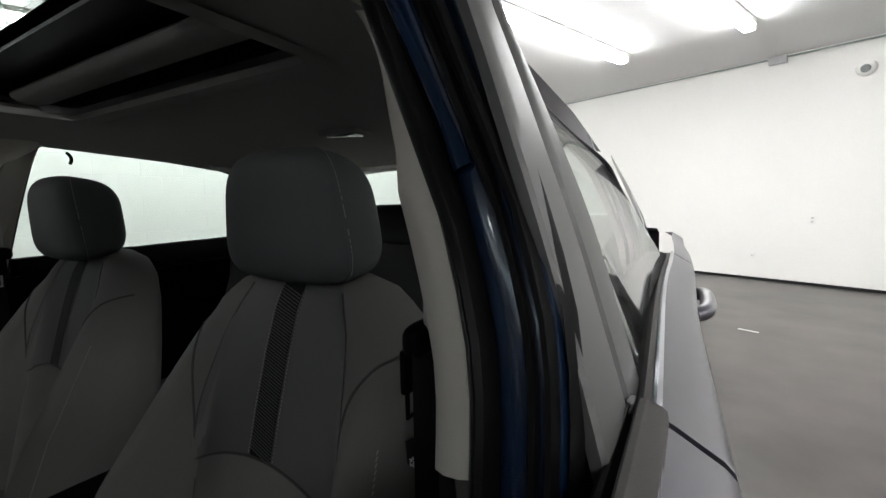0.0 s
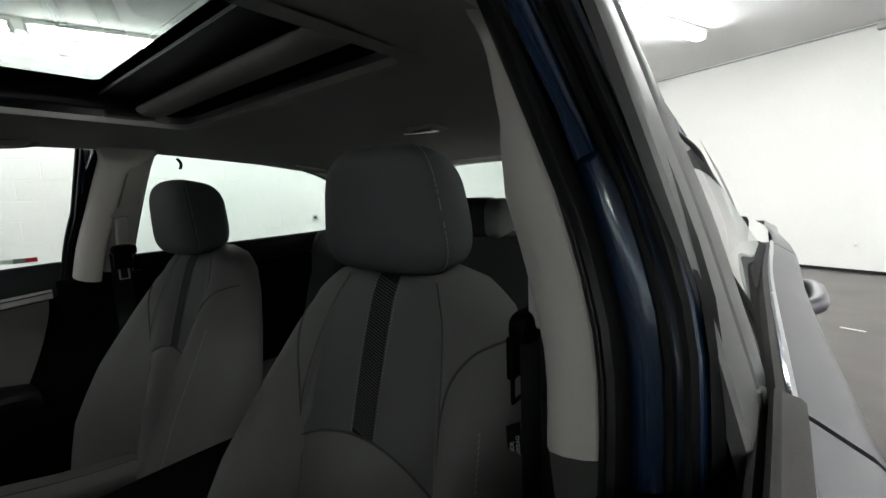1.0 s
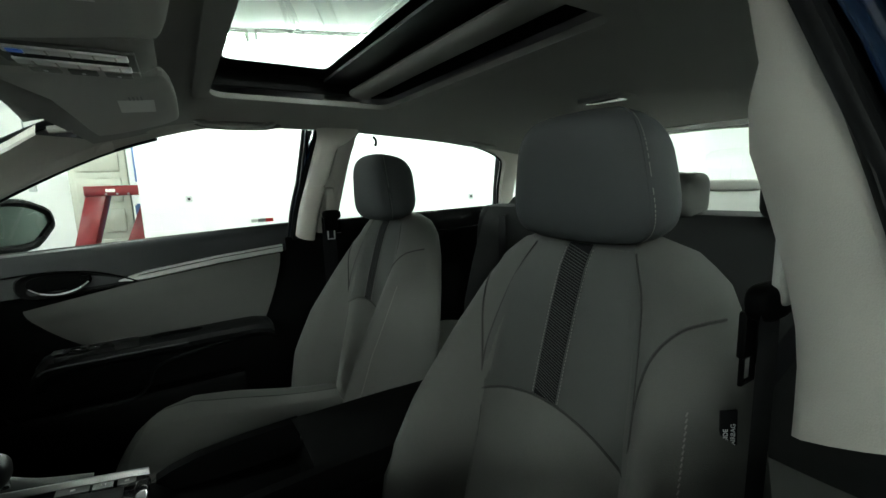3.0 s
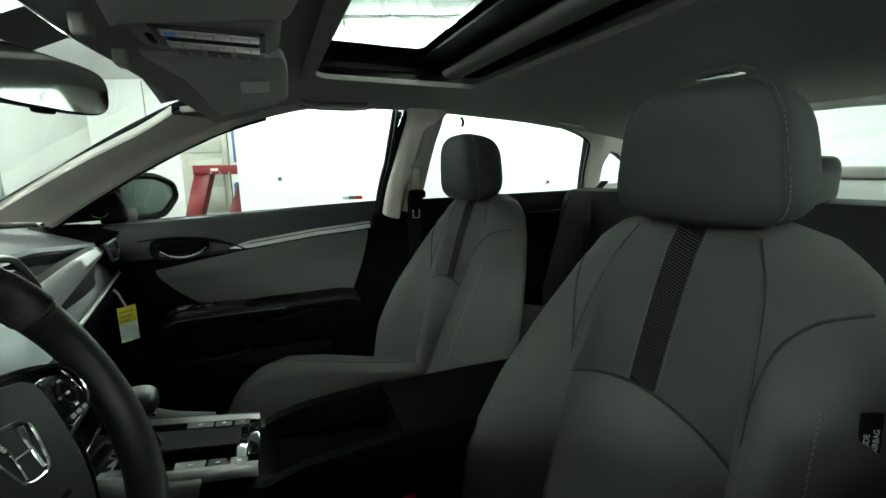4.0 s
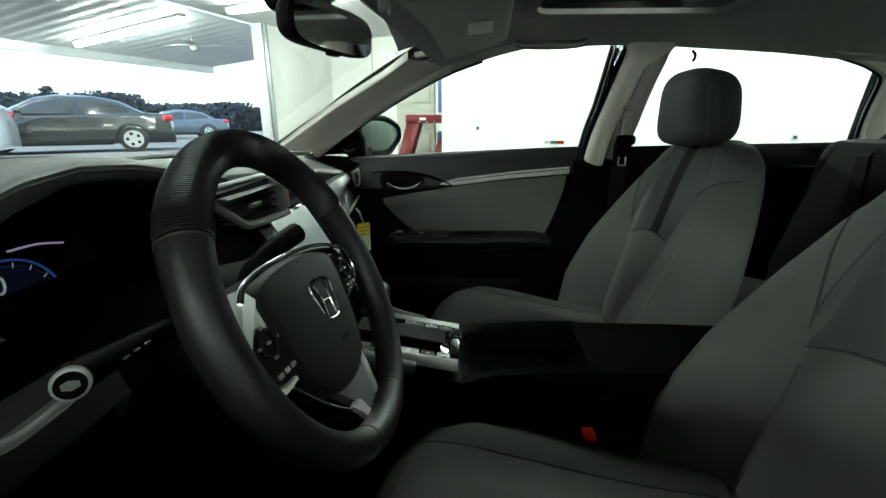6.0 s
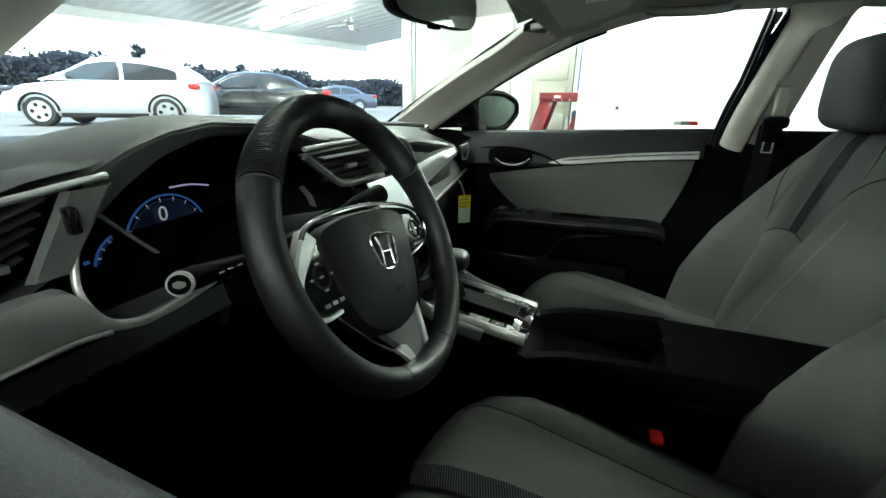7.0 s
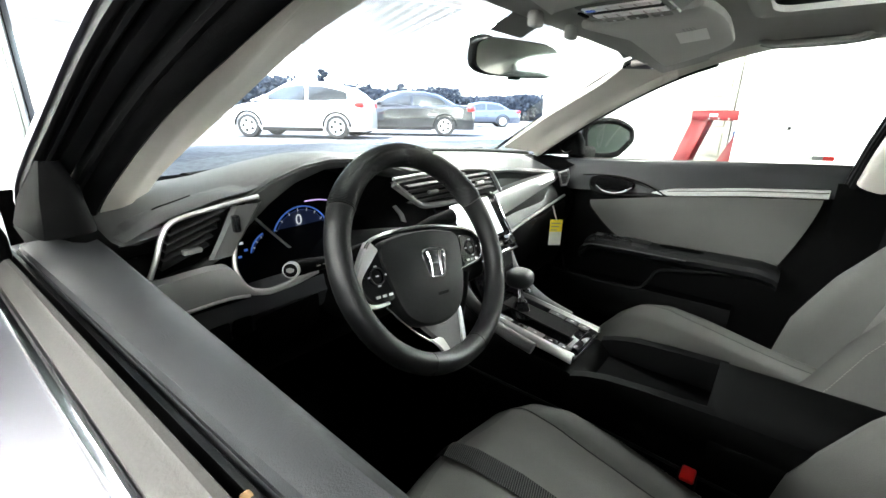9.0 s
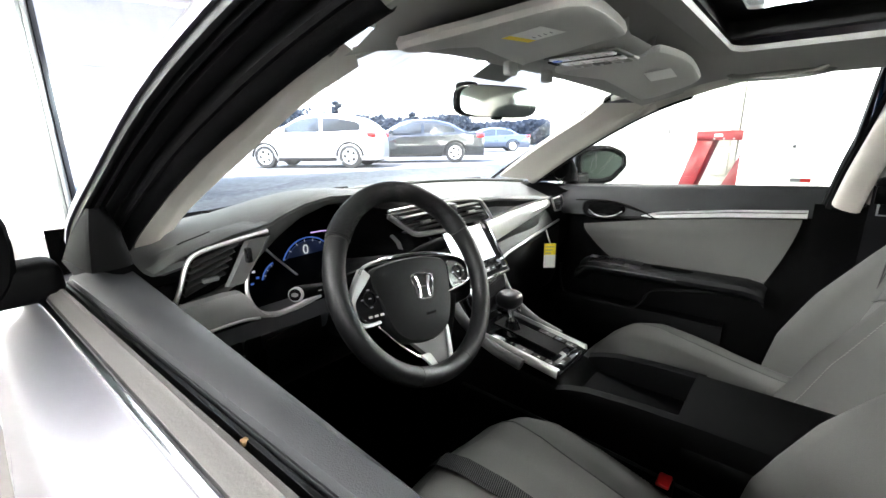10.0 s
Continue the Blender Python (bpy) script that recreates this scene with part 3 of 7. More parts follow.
def tree(x, y, h, w, seed):
    """Evergreen: tapered trunk, drooping limbs and many small ragged sprays with gaps."""
    rnd = random.Random(seed)
    ob = tagged(empty("tree"), "dark dense evergreen tree behind the forecourt", "tree", "trees behind the forecourt")
    part("trunk", tube([(x, y, APRON), (x + 0.1, y, APRON + h * 0.5), (x, y, APRON + h * 0.95)], [0.22, 0.14, 0.03]), BARK, ob)
    limbs, crown = bmesh.new(), bmesh.new()
    for i in range(34):
        f = 0.12 + 0.86 * (i + rnd.random()) / 34
        a = rnd.random() * 2 * math.pi
        reach = w * (1.05 - 0.9 * f) * (0.6 + 0.6 * rnd.random())
        z = APRON + h * f
        tip = V((x + reach * math.cos(a), y + reach * math.sin(a), z + reach * rnd.uniform(-0.25, 0.35)))
        root = V((x, y, z))
        limbs = tube([root, root.lerp(tip, 0.5) + V((0, 0, 0.05)), tip], [0.05, 0.035, 0.012], 5, bm=limbs)
        for k in range(55):
            c = root.lerp(tip, 0.25 + 0.8 * rnd.random()) + V((rnd.gauss(0, 0.16), rnd.gauss(0, 0.16), rnd.gauss(0, 0.14))) * w * 0.42
            n = V((rnd.gauss(0, 1), rnd.gauss(0, 1), rnd.gauss(0, 1))).normalized()
            t = n.orthogonal().normalized()
            q = n.cross(t)
            r = w * 0.052 * (0.6 + rnd.random())
            crown.faces.new([crown.verts.new(c + (t * math.cos(j * 1.2566) + q * math.sin(j * 1.2566)) * r * (0.5 + 0.7 * rnd.random())) for j in range(5)])
    part("limbs", limbs, BARK, ob)
    part("crown", crown, LEAF, ob)


for i in range(22):
    rnd = random.Random(i + 5)
    f = (i + rnd.uniform(-0.3, 0.3)) / 21
    p = V((14.0 + 22.0 * f, 46.5 - 17.5 * f, 0)) + V((rnd.uniform(-2, 2), rnd.uniform(-2, 2), 0))
    tree(p.x, p.y, rnd.uniform(3.5, 4.3) - 1.2 * f + (1.7 if i in (1, 2, 12) else 0), rnd.uniform(1.5, 2.0), i)
bm = bmesh.new()
rnd = random.Random(3)
for i in range(75000):
    f = 0.36 + 0.64 * rnd.random()
    top = 4.0 - 1.9 * f + 0.5 * math.sin(f * 23) * math.sin(f * 57 + 1) + 0.35 * math.sin(f * 131)
    p = V((-8 + 62 * f, 57 - 36 * f, APRON + top * rnd.random() ** 0.75)) + V((rnd.gauss(0, 1.0), rnd.gauss(0, 1.0), 0))
    n = V((rnd.gauss(0, 1), rnd.gauss(0, 1), rnd.gauss(0, 1))).normalized()
    t = n.orthogonal().normalized()
    q = n.cross(t)
    r = 0.15 * (0.6 + rnd.random())
    bm.faces.new([bm.verts.new(p + (t * math.cos(j * 1.2566) + q * math.sin(j * 1.2566)) * r * (0.5 + 0.7 * rnd.random())) for j in range(5)])
tagged(finish("hedge", bm, LEAF), "dark ragged tree belt along the forecourt's far edge", "hedge", kind="stuff")

# ---- the car: shell ----
car = tagged(empty("car"), "navy blue sedan with grey cloth seats and the driver's window down", "car")


def belt_z(y):
    return 0.919 - 0.045 * max(y, -0.5) - 0.02 * min(y + 0.5, 0.0)


def plan(y):
    """How the body tapers towards its ends."""
    return 1 - 0.03 * smooth(0.2, 1.7, y) - 0.042 * smooth(-0.25, -1.25, y) - 0.05 * smooth(-1.3, -2.4, y)


def xi(z):
    """Half width at the inner edge of the window surround."""
    return sum(interp(z + k * 0.012, [0.85, 0.94, 1.0, 1.1, 1.2, 1.26, 1.36], [0.676, 0.675, 0.663, 0.620, 0.573, 0.545, 0.498]) for k in range(-3, 4)) / 7


def film_x(z):
    """Half width at the outer pillar films."""
    return sum(interp(z + k * 0.012, [0.88, 0.947, 1.0, 1.06, 1.1, 1.15, 1.2, 1.25], [0.788, 0.770, 0.753, 0.735, 0.719, 0.701, 0.682, 0.660]) for k in range(-3, 4)) / 7


def spread(p, d, e, a, c):
    """A point of the surround: a outward, c away from the opening; the reveal flares outward and opens towards the sill."""
    k = 0.88 + 0.10 * smooth(-0.52, -0.35, p.y) - 0.12 * smooth(0.0, 0.2, p.y)
    k *= 1 - 0.42 * smooth(-0.70, -1.35, p.y)
    k *= 1 - 0.55 * smooth(1.12, 1.22, p.z) * smooth(-0.74, -0.80, p.y)
    return p + d * (a * k) + e * (c + 0.08 * max(0.0, a - 0.03))


OUT = V((0.905, 0, 0.425))
FRONT = [(0.36, 0.90), (0.30, 0.945), (0.15, 1.040), (0.02, 1.110), (-0.10, 1.163), (-0.23, 1.202), (-0.36, 1.226), (-0.48, 1.237), (-0.555, 1.239), (-0.583, 1.232), (-0.592, 1.215), (-0.585, 1.18), (-0.563, 1.08), (-0.540, 0.98), (-0.525, 0.90), (-0.515, 0.85)]
REAR = [(-0.690, 0.90), (-0.700, 0.96), (-0.722, 1.10), (-0.740, 1.20), (-0.752, 1.222), (-0.775, 1.232), (-0.88, 1.232), (-1.0, 1.222), (-1.12, 1.205), (-1.24, 1.177), (-1.31, 1.152), (-1.335, 1.135), (-1.345, 1.11), (-1.355, 1.04), (-1.368, 0.97), (-1.375, 0.92)]


def surround(line, s, centre):
    """Points of a window surround with its outward and away directions."""
    out = []
    pts = [V((s * xi(z) * (1 - 0.02 * smooth(-0.7, -1.35, y)), y, z)) for y, z in line]
    pts = curve(pts, 3)
    for i, p in enumerate(pts):
        t = (pts[min(i + 1, len(pts) - 1)] - pts[max(i - 1, 0)]).normalized()
        d = V((s * OUT.x, 0, OUT.z))
        e = d.cross(t).normalized()
        if e.dot(V((p.x, *centre)) - p) > 0:
            e = -e
        out.append((p, d, e))
    return out


def band(ring, sec, mat, name, label="", sel=None):
    ring = ring if sel is None else [r for r in ring if sel(r[0])]
    rows = [[spread(p, d, e, a, c) for a, c in (sec(p) if callable(sec) else sec)] for p, d, e in ring]
    return part(name, grid(rows), mat, car, label)


def trim_width(p):
    """Section of the inner trim: slim along the roof, deep and padded down the middle pillar."""
    w = 0.012 if p.y > -0.10 else 0.06 if p.y > -0.16 else 0.165 if p.y < -0.56 and p.z < 1.236 else 0.05
    slim = [(-0.018, w), (-0.016, w * 0.9), (-0.010, w * 0.55), (-0.006, w * 0.45), (-0.003, 0.022), (0.004, 0.006), (0.012, 0.001), (0.028, 0.0)]
    deep = [(-0.078, 0.165), (-0.074, 0.100), (-0.066, 0.072), (-0.050, 0.052), (-0.022, 0.030), (0.004, 0.015), (0.018, 0.010), (0.026, 0.012)]
    if p.x > 0:
        deep = [(0.014, 0.070), (-0.003, 0.067), (-0.010, 0.060), (-0.012, 0.048), (-0.009, 0.030), (0.000, 0.015), (0.012, 0.009), (0.026, 0.009)]
        f = smooth(1.238, 1.19, p.z) if p.y < -0.5 else 0.0
    else:
        f = smooth(1.236, 1.12, p.z) if p.y < -0.5 else 0.0
    return [(a + (c - a) * f, e + (g - e) * f) for (a, e), (c, g) in zip(slim, deep)]


SEAL = [(0.028, 0.003), (0.030, -0.004), (0.035, -0.007), (0.040, -0.005), (0.043, 0.003), (0.045, 0.012)]
SASH = [(0.045, 0.010), (0.048, -0.001), (0.054, -0.004), (0.064, -0.003), (0.069, 0.003), (0.070, 0.010)]
SEAL_B = [(0.024, 0.014), (0.026, -0.001), (0.031, -0.006), (0.037, -0.003), (0.041, 0.006), (0.043, 0.016)]
SASH_B = [(0.040, 0.018), (0.045, 0.008), (0.053, 0.003), (0.066, 0.000), (0.082, -0.002), (0.094, -0.001), (0.097, 0.009)]
RUN_B = [(0.095, 0.011), (0.096, 0.003), (0.098, 0.000), (0.100, 0.002), (0.104, 0.010)]
SEAL_P = [(0.024, 0.014), (0.026, 0.002), (0.031, -0.001), (0.036, 0.004), (0.037, 0.014)]
SASH_P = [(0.035, 0.012), (0.040, 0.004), (0.055, 0.000), (0.070, -0.002), (0.085, -0.001), (0.088, 0.010)]
RUN = [(0.070, 0.008), (0.071, -0.004), (0.074, -0.008), (0.078, -0.008), (0.079, 0.004), (0.084, 0.004), (0.085, -0.008), (0.089, -0.008), (0.092, -0.002), (0.093, 0.006)]
for s in (-1, 1):
    side = "driver" if s < 0 else "passenger"
    rf, rr = surround(FRONT, s, (-0.2, 1.02)), surround([(y + (0.022 * smooth(-0.78, -0.74, y) if s > 0 else 0.0), z) for y, z in REAR], s, (-1.0, 1.05))
    band(rf, trim_width, BEIGE, "pillar_trim", "smooth greige pillar and rail trim", lambda p: p.z > 0.885)
    mid = lambda p: p.y < -0.52 and p.z < 1.2385
    band(rf, SEAL, RUBBER, "door_seal", "black rubber door seal", lambda p: not (p.y < -0.56 and p.z < 1.236))
    band(rf, SEAL_B if s < 0 else SEAL_P, RUBBER, "pillar_door_seal", "double-lipped black door seal", mid)
    band(rf, [(-0.001, 0.005), (0.002, -0.003), (0.010, -0.006), (0.022, -0.005), (0.031, 0.0)], RUBBER, "pillar_seal", "black rubber seal on the windscreen pillar", lambda p: p.y > -0.20)
    band(rf, SASH, RUBBER, "door_sash", "black upper window frame of the door", lambda p: p.y > -0.24 and (p.z > 1.05 or p.y > 0))
    band(rf, SASH, JAMB, "door_sash", "navy upper window frame of the door", lambda p: -0.575 < p.y < -0.20 and p.z > 1.05)
    band(rf, SASH_B if s < 0 else SASH_P, JAMB, "door_sash", "navy painted window frame of the door", mid)
    band(rf, RUN, RUBBER, "window_channel", "black rubber window channel", lambda p: not (p.y < -0.56 and p.z < 1.236))
    band(rf, RUN_B, RUBBER, "glass_run", "black rubber glass run", mid)
    band(rr, [(-0.012, 0.05), (-0.003, 0.02), (0.004, 0.006), (0.028, 0.0)], BEIGE, "rear_trim", "greige rear window surround", lambda p: p.z > 0.93 and (s < 0 or p.y < -0.745))
    if s > 0:
        # Belt panel and pillar edge get the pillar's shade in their colour.
        band(rf, [(0.012, 0.066), (-0.003, 0.072), (-0.004, 0.090), (-0.003, 0.112), (0.006, 0.122)], SHADED_GREIGE, "adjuster_panel", "belt adjuster panel on the pillar, darkened for shade", lambda p: p.y < -0.50 and 0.905 < p.z < 1.232)
        band(rr, [(0.006, 0.040), (0.002, 0.024), (0.004, 0.006), (0.028, 0.0)], SHADED_GREIGE, "pillar_return", "rear edge of the pillar, darkened for shade", lambda p: p.z > 0.90 and p.y > -0.748)
    band(rr, SEAL, RUBBER, "rear_door_seal")
    band(rr, SASH, PAINT, "rear_door_sash")
    band(rr, [(a, c * 0.3) for a, c in RUN], RUBBER, "rear_window_channel")
    # outer films on the pillar between the doors, with the gap between them
    fz = [0.885 + 0.355 * k / 16 for k in range(17)]
    for name, y0, y1 in (("front door", lambda z: interp(z, [0.93, 1.06, 1.2, 1.24], [-0.538, -0.549, -0.565, -0.570]), lambda z: -0.6165), ("rear door", lambda z: -0.6245, lambda z: interp(z, [0.93, 1.0, 1.06, 1.1, 1.2, 1.24], [-0.682, -0.682, -0.681, -0.676, -0.650, -0.640]))):
        rows = []
        for z in fz:
            x, a, c = film_x(z), y0(z), y1(z)
            rows.append([V((s * (x - 0.012), a - 0.004, z)), V((s * (x - 0.004), a - 0.002, z)), V((s * (x - 0.001), a - 0.005, z)), V((s * x, a * 0.7 + c * 0.3, z)), V((s * x, a * 0.3 + c * 0.7, z)), V((s * (x - 0.001), c + 0.002, z)), V((s * (x - 0.005), c, z)), V((s * (x - 0.020), c, z))])
        part("pillar_film", grid(rows), GREY_TRIM, car, "satin grey film on the " + name + "'s pillar")
    # painted outer frame above the windows
    for ring, keep in ((rf, lambda p: p.y > -0.53 and (p.z > 1.1 or p.y > 0.0)), (rr, lambda p: p.y < -0.77)):
        ring = [r for r in ring if keep(r[0])]
        slim = 0.10 if ring[0][0].y < -0.7 else 1.0
        part("roof_rail", grid([[spread(p, d, e, a, c * slim) for a, c in ((0.093, 0.002), (0.097, 0.000), (0.100, 0.006), (0.099, 0.022), (0.092, 0.030), (0.088, 0.033), (0.092, 0.038), (0.090, 0.055), (0.070, 0.085), (0.04, 0.105))] + ([V((s * 0.588, p.y, interp(p.y, [-1.5, -1.2, -0.8], [1.205, 1.253, 1.288])))] if slim < 1 else []) for p, d, e in ring]), PAINT, car, "navy painted roof rail")
    # panes
    def pane(ring, depth, name, mat):
        pts = [spread(p, d, e, depth, 0.004) for p, d, e in ring]
        low = [V((s * (0.790 * plan(p.y) if p.y < -0.6 else 0.772), p.y, belt_z(p.y) - 0.02)) for p in pts]
        rows = [[q, l] for q, l in zip(pts, low) if q.z > l.z]
        ob = part(name, grid(rows), mat, car, "clear side glass, wound up")
        ob.visible_shadow = False
    if s > 0:
        pane(rf, 0.081, "side_glass", CLEAR)
    pane(rr, 0.092, "rear_side_glass", TINT)

# belt line, door tops and outer skins
SKIN = [(0.804, -0.014), (0.812, -0.018), (0.826, -0.026), (0.840, -0.034), (0.847, -0.041), (0.850, -0.052), (0.855, -0.095), (0.862, -0.15), (0.862, -0.22), (0.874, -0.32), (0.882, -0.45), (0.868, -0.58), (0.83, -0.68)]



def skin(y0, y1, s, name, label, n=24, lip=0.004):
    ys = [y0 + (y1 - y0) * i / n for i in range(n + 1)]
    rows = []
    for y in ys:
        z0 = belt_z(y) - 0.10 * smooth(0.35, 1.5, y) ** 1.0 - 0.03 * smooth(-1.5, -2.4, y)
        k = plan(y)
        rows.append([V((s * x * k, y, z0 + dz)) for x, dz in SKIN])
    first, last = [p + V((-s * 0.03, 0, 0)) for p in rows[0]], [p + V((-s * 0.03, 0, 0)) for p in rows[-1]]
    return part(name, grid([first] + rows + [last]), PAINT, car, label)


for s in (-1, 1):
    skin(0.335, -0.618, s, "front_door_skin", "navy painted front door outer panel")
    skin(-0.626, -1.47, s, "rear_door_skin", "navy painted rear door outer panel")
    skin(1.55, 0.343, s, "front_fender", "navy painted front fender")
    skin(-1.478, -2.38, s, "rear_fender", "navy painted rear quarter panel")
    ys = [0.30 - 0.92 * i / 18 for i in range(19)]
    part("belt_weatherstrip", grid([[V((s * x, y, belt_z(y) + dz)) for x, dz in ((0.7762, -0.03), (0.7765, -0.006), (0.779, 0.000), (0.7830, 0.0005), (0.786, -0.0018), (0.7925, -0.0030), (0.7958, -0.006), (0.797, -0.014))] for y in ys]), BELT_RUBBER, car, "weathered grey rubber strip along the window slot")
    for y0, y1 in ((0.32, -0.616), (-0.628, -1.46)):
        ys2 = [y0 + (y1 - y0) * i / 20 for i in range(21)]
        part("belt_moulding", grid([[V((s * x * plan(y), y, belt_z(y) + dz)) for x, dz in ((0.796, -0.014), (0.797, -0.007), (0.7995, -0.0055), (0.8025, -0.007), (0.8045, -0.011), (0.8055, -0.020))] for y in ys2]), BELT_CHROME, car, "bright chrome belt moulding")
    ys3 = [-0.63 - 0.80 * i / 16 for i in range(17)]
    part("belt_weatherstrip", grid([[V((s * x * plan(y), y, belt_z(y) + dz)) for x, dz in ((0.780, -0.030), (0.786, -0.014), (0.791, -0.007), (0.796, -0.007), (0.799, -0.012))] for y in ys3]), BELT_RUBBER, car)
    # Added backing; its dark colour stands for the shade inside the door gap.
    part("gap_backing", box(s * 0.735, s * 0.776, -0.640, -0.606, 0.32, 0.938, 0.004), RUBBER, car, "dark backing behind the gap between the doors")
    # inner channel of the window slot
    part("slot_lip", grid([[V((s * x, y, belt_z(y) + dz)) for x, dz in ((0.766, -0.012), (0.769, -0.006), (0.7725, -0.005), (0.7755, -0.013), (0.7757, -0.05), (0.777, -0.05))] for y in ys]), RUBBER, car, "dark flocked window slot")


def pull(y, s, tilt=0.0):
    """Outside door handle: grip, cup and cap."""
    z = belt_z(y) - 0.085
    x = 0.848 * plan(y)
    handle = part("door_handle", tube(curve([(s * (x + 0.0), y + 0.105, z), (s * (x + 0.020), y + 0.08, z + 0.004), (s * (x + 0.024), y, z + 0.006), (s * (x + 0.020), y - 0.07, z + 0.004), (s * x, y - 0.10, z)], 6), 0.014, 10), PAINT, car, "painted pull handle")
    part("handle_cup", blob((s * (x - 0.008), y, z), (0.012, 0.065, 0.03), nu=20, nv=10), GLOSSBLACK, handle)
    part("handle_cap", tube([(s * (x + 0.026), y + 0.05, z + 0.016), (s * (x + 0.026), y - 0.05, z + 0.016)], 0.003), CHROME, handle)


for s in (-1, 1):
    pull(-0.50, s)
    pull(-1.28, s)

# hood, deck lid and roof close the body
rows = []
for i in range(13):
    y = 1.62 - 1.02 * i / 12
    zt = interp(y, [0.6, 1.0, 1.4, 1.62], [0.875, 0.86, 0.80, 0.70])
    rows.append([V((x, y - 0.15 * (x / 0.8) ** 2 * 0.6, zt - 0.05 * (x / 0.75) ** 2)) for x in [-0.77 + 1.54 * k / 16 for k in range(17)]])
part("hood", grid(rows), PAINT, car, "navy painted hood")
part("front_bumper", grid([[V((x, 1.62 - 0.09 * (x / 0.8) ** 2 + dy, z)) for x in [-0.80 + 1.6 * k / 16 for k in range(17)]] for dy, z in ((0, 0.70), (0.10, 0.55), (0.11, 0.35), (0.02, 0.22))]), PAINT, car)
part("deck_lid", grid([[V((x, y, z - 0.03 * (x / 0.7) ** 2)) for x in [-0.68 + 1.36 * k / 12 for k in range(13)]] for y, z in ((-1.98, 1.005), (-2.2, 0.99), (-2.36, 0.965), (-2.40, 0.86), (-2.42, 0.5), (-2.38, 0.25))]), PAINT, car, "navy painted deck lid and rear end")
part("underbody", box(-0.78, 0.78, -2.3, 1.5, 0.19, 0.23, 0.02), BLACK, car)
for y in (1.02, -1.68):
    for s in (-1, 1):
        wheel = part("wheel", cyl((s * 0.66, y, 0.318), (s * 0.865, y, 0.318), 0.318, n=36, bev=0.03), TYRE, car, "black road tyre")
        part("rim", cyl((s * 0.80, y, 0.318), (s * 0.872, y, 0.318), 0.215, 0.205, n=30), RIM, wheel)

# headliner with the sunroof opening
SX0, SX1, SY0, SY1 = -0.37, 0.37, -0.295, -0.735


def liner_z(x, y):
    c = interp(y, [-1.55, -1.30, -1.0, -0.64, -0.30, 0.0, 0.06], [1.180, 1.235, 1.268, 1.290, 1.288, 1.245, 1.232])
    return c - 0.055 * (abs(x) / 0.56) ** 2.6


xs = [-0.575, -0.54, -0.49, -0.44, -0.40, SX0, -0.25, -0.12, 0, 0.12, 0.25, SX1, 0.40, 0.44, 0.49, 0.54, 0.575]
ys = [0.055, 0.03, -0.03, -0.09, -0.15, -0.21, -0.255, SY0, -0.38, -0.46, -0.58, SY1, -0.765, -0.82, -0.9, -1.02, -1.14, -1.26, -1.38, -1.47, -1.515]
bm = bmesh.new()
gv = [[bm.verts.new((x * (1 - 0.06 * smooth(-0.2, 0.06, y) - 0.10 * smooth(-1.1, -1.47, y)), y - 0.36 * x * x * smooth(-0.24, 0.05, y), liner_z(x, y))) for x in xs] for y in ys]
for i in range(len(ys) - 1):
    for j in range(len(xs) - 1):
        if not (SY1 - 1e-6 <= ys[i + 1] and ys[i] <= SY0 + 1e-6 and SX0 - 1e-6 <= xs[j] and xs[j + 1] <= SX1 + 1e-6):
            bm.faces.new((gv[i][j], gv[i][j + 1], gv[i + 1][j + 1], gv[i + 1][j]))
part("headliner", bm, LINER, car, "grey felt headliner with a sunroof opening")


def rounded(x0, x1, y0, y1, r, n=5):
    out = []
    for cx, cy, a0 in ((x1 - r, y0 - r, 90), (x1 - r, y1 + r, 0), (x0 + r, y1 + r, -90), (x0 + r, y0 - r, -180)):
        for k in range(n + 1):
            a = radians(a0 - 90 * k / n)
            out.append((cx + r * math.cos(a), cy + r * math.sin(a)))
    return out


lip = rounded(SX0 - 0.012, SX1 + 0.012, SY0 + 0.012, SY1 - 0.012, 0.045)
lip2 = rounded(SX0 + 0.004, SX1 - 0.004, SY0 - 0.004, SY1 + 0.004, 0.035)
rows = [[V((x, y, liner_z(x, y) + dz)) for x, y in ring] for ring, dz in ((rounded(SX0 - 0.03, SX1 + 0.03, SY0 + 0.03, SY1 - 0.03, 0.05), -0.001), (lip, -0.006), (lip2, -0.004), (lip2, 0.008))]
part("sunroof_lip", grid(rows, True), LINER, car, "felt-covered lip of the sunroof opening")
part("sunroof_well", grid([[V((x, y, z)) for x, y in ring] for ring, z in ((rounded(SX0 + 0.002, SX1 - 0.002, SY0 - 0.002, SY1 + 0.002, 0.03), 1.292), (rounded(SX0 - 0.015, SX1 + 0.015, SY0 + 0.015, SY1 - 0.015, 0.03), 1.300), (rounded(SX0 - 0.015, SX1 + 0.015, SY0 + 0.015, SY1 - 0.015, 0.03), 1.338))], True), RUBBER, car, "black sunroof frame")
inner = rounded(SX0 + 0.068, SX1 - 0.068, SY0 - 0.030, -0.548, 0.02)
outer = rounded(SX0 - 0.03, SX1 + 0.03, SY0 + 0.03, SY1 - 0.03, 0.05)
part("glass_border", grid([[V((x, y, 1.336)) for x, y in inner], [V((x, y, 1.334)) for x, y in outer]], True), RUBBER, car, "black printed border of the roof glass")
bm = bmesh.new()
bm.faces.new([bm.verts.new((x, y, 1.340)) for x, y in outer])
glass = part("sunroof_glass", bm, ROOF_GLASS, car, "smoked sunroof glass")
glass.visible_shadow = False
part("sunshade", tube([(SX0 + 0.008, -0.658, 1.300), (0, -0.660, 1.303), (SX1 - 0.008, -0.658, 1.300)], 0.034, 14, flat=0.42), LINER, car, "rounded edge of the slid-back sunshade")
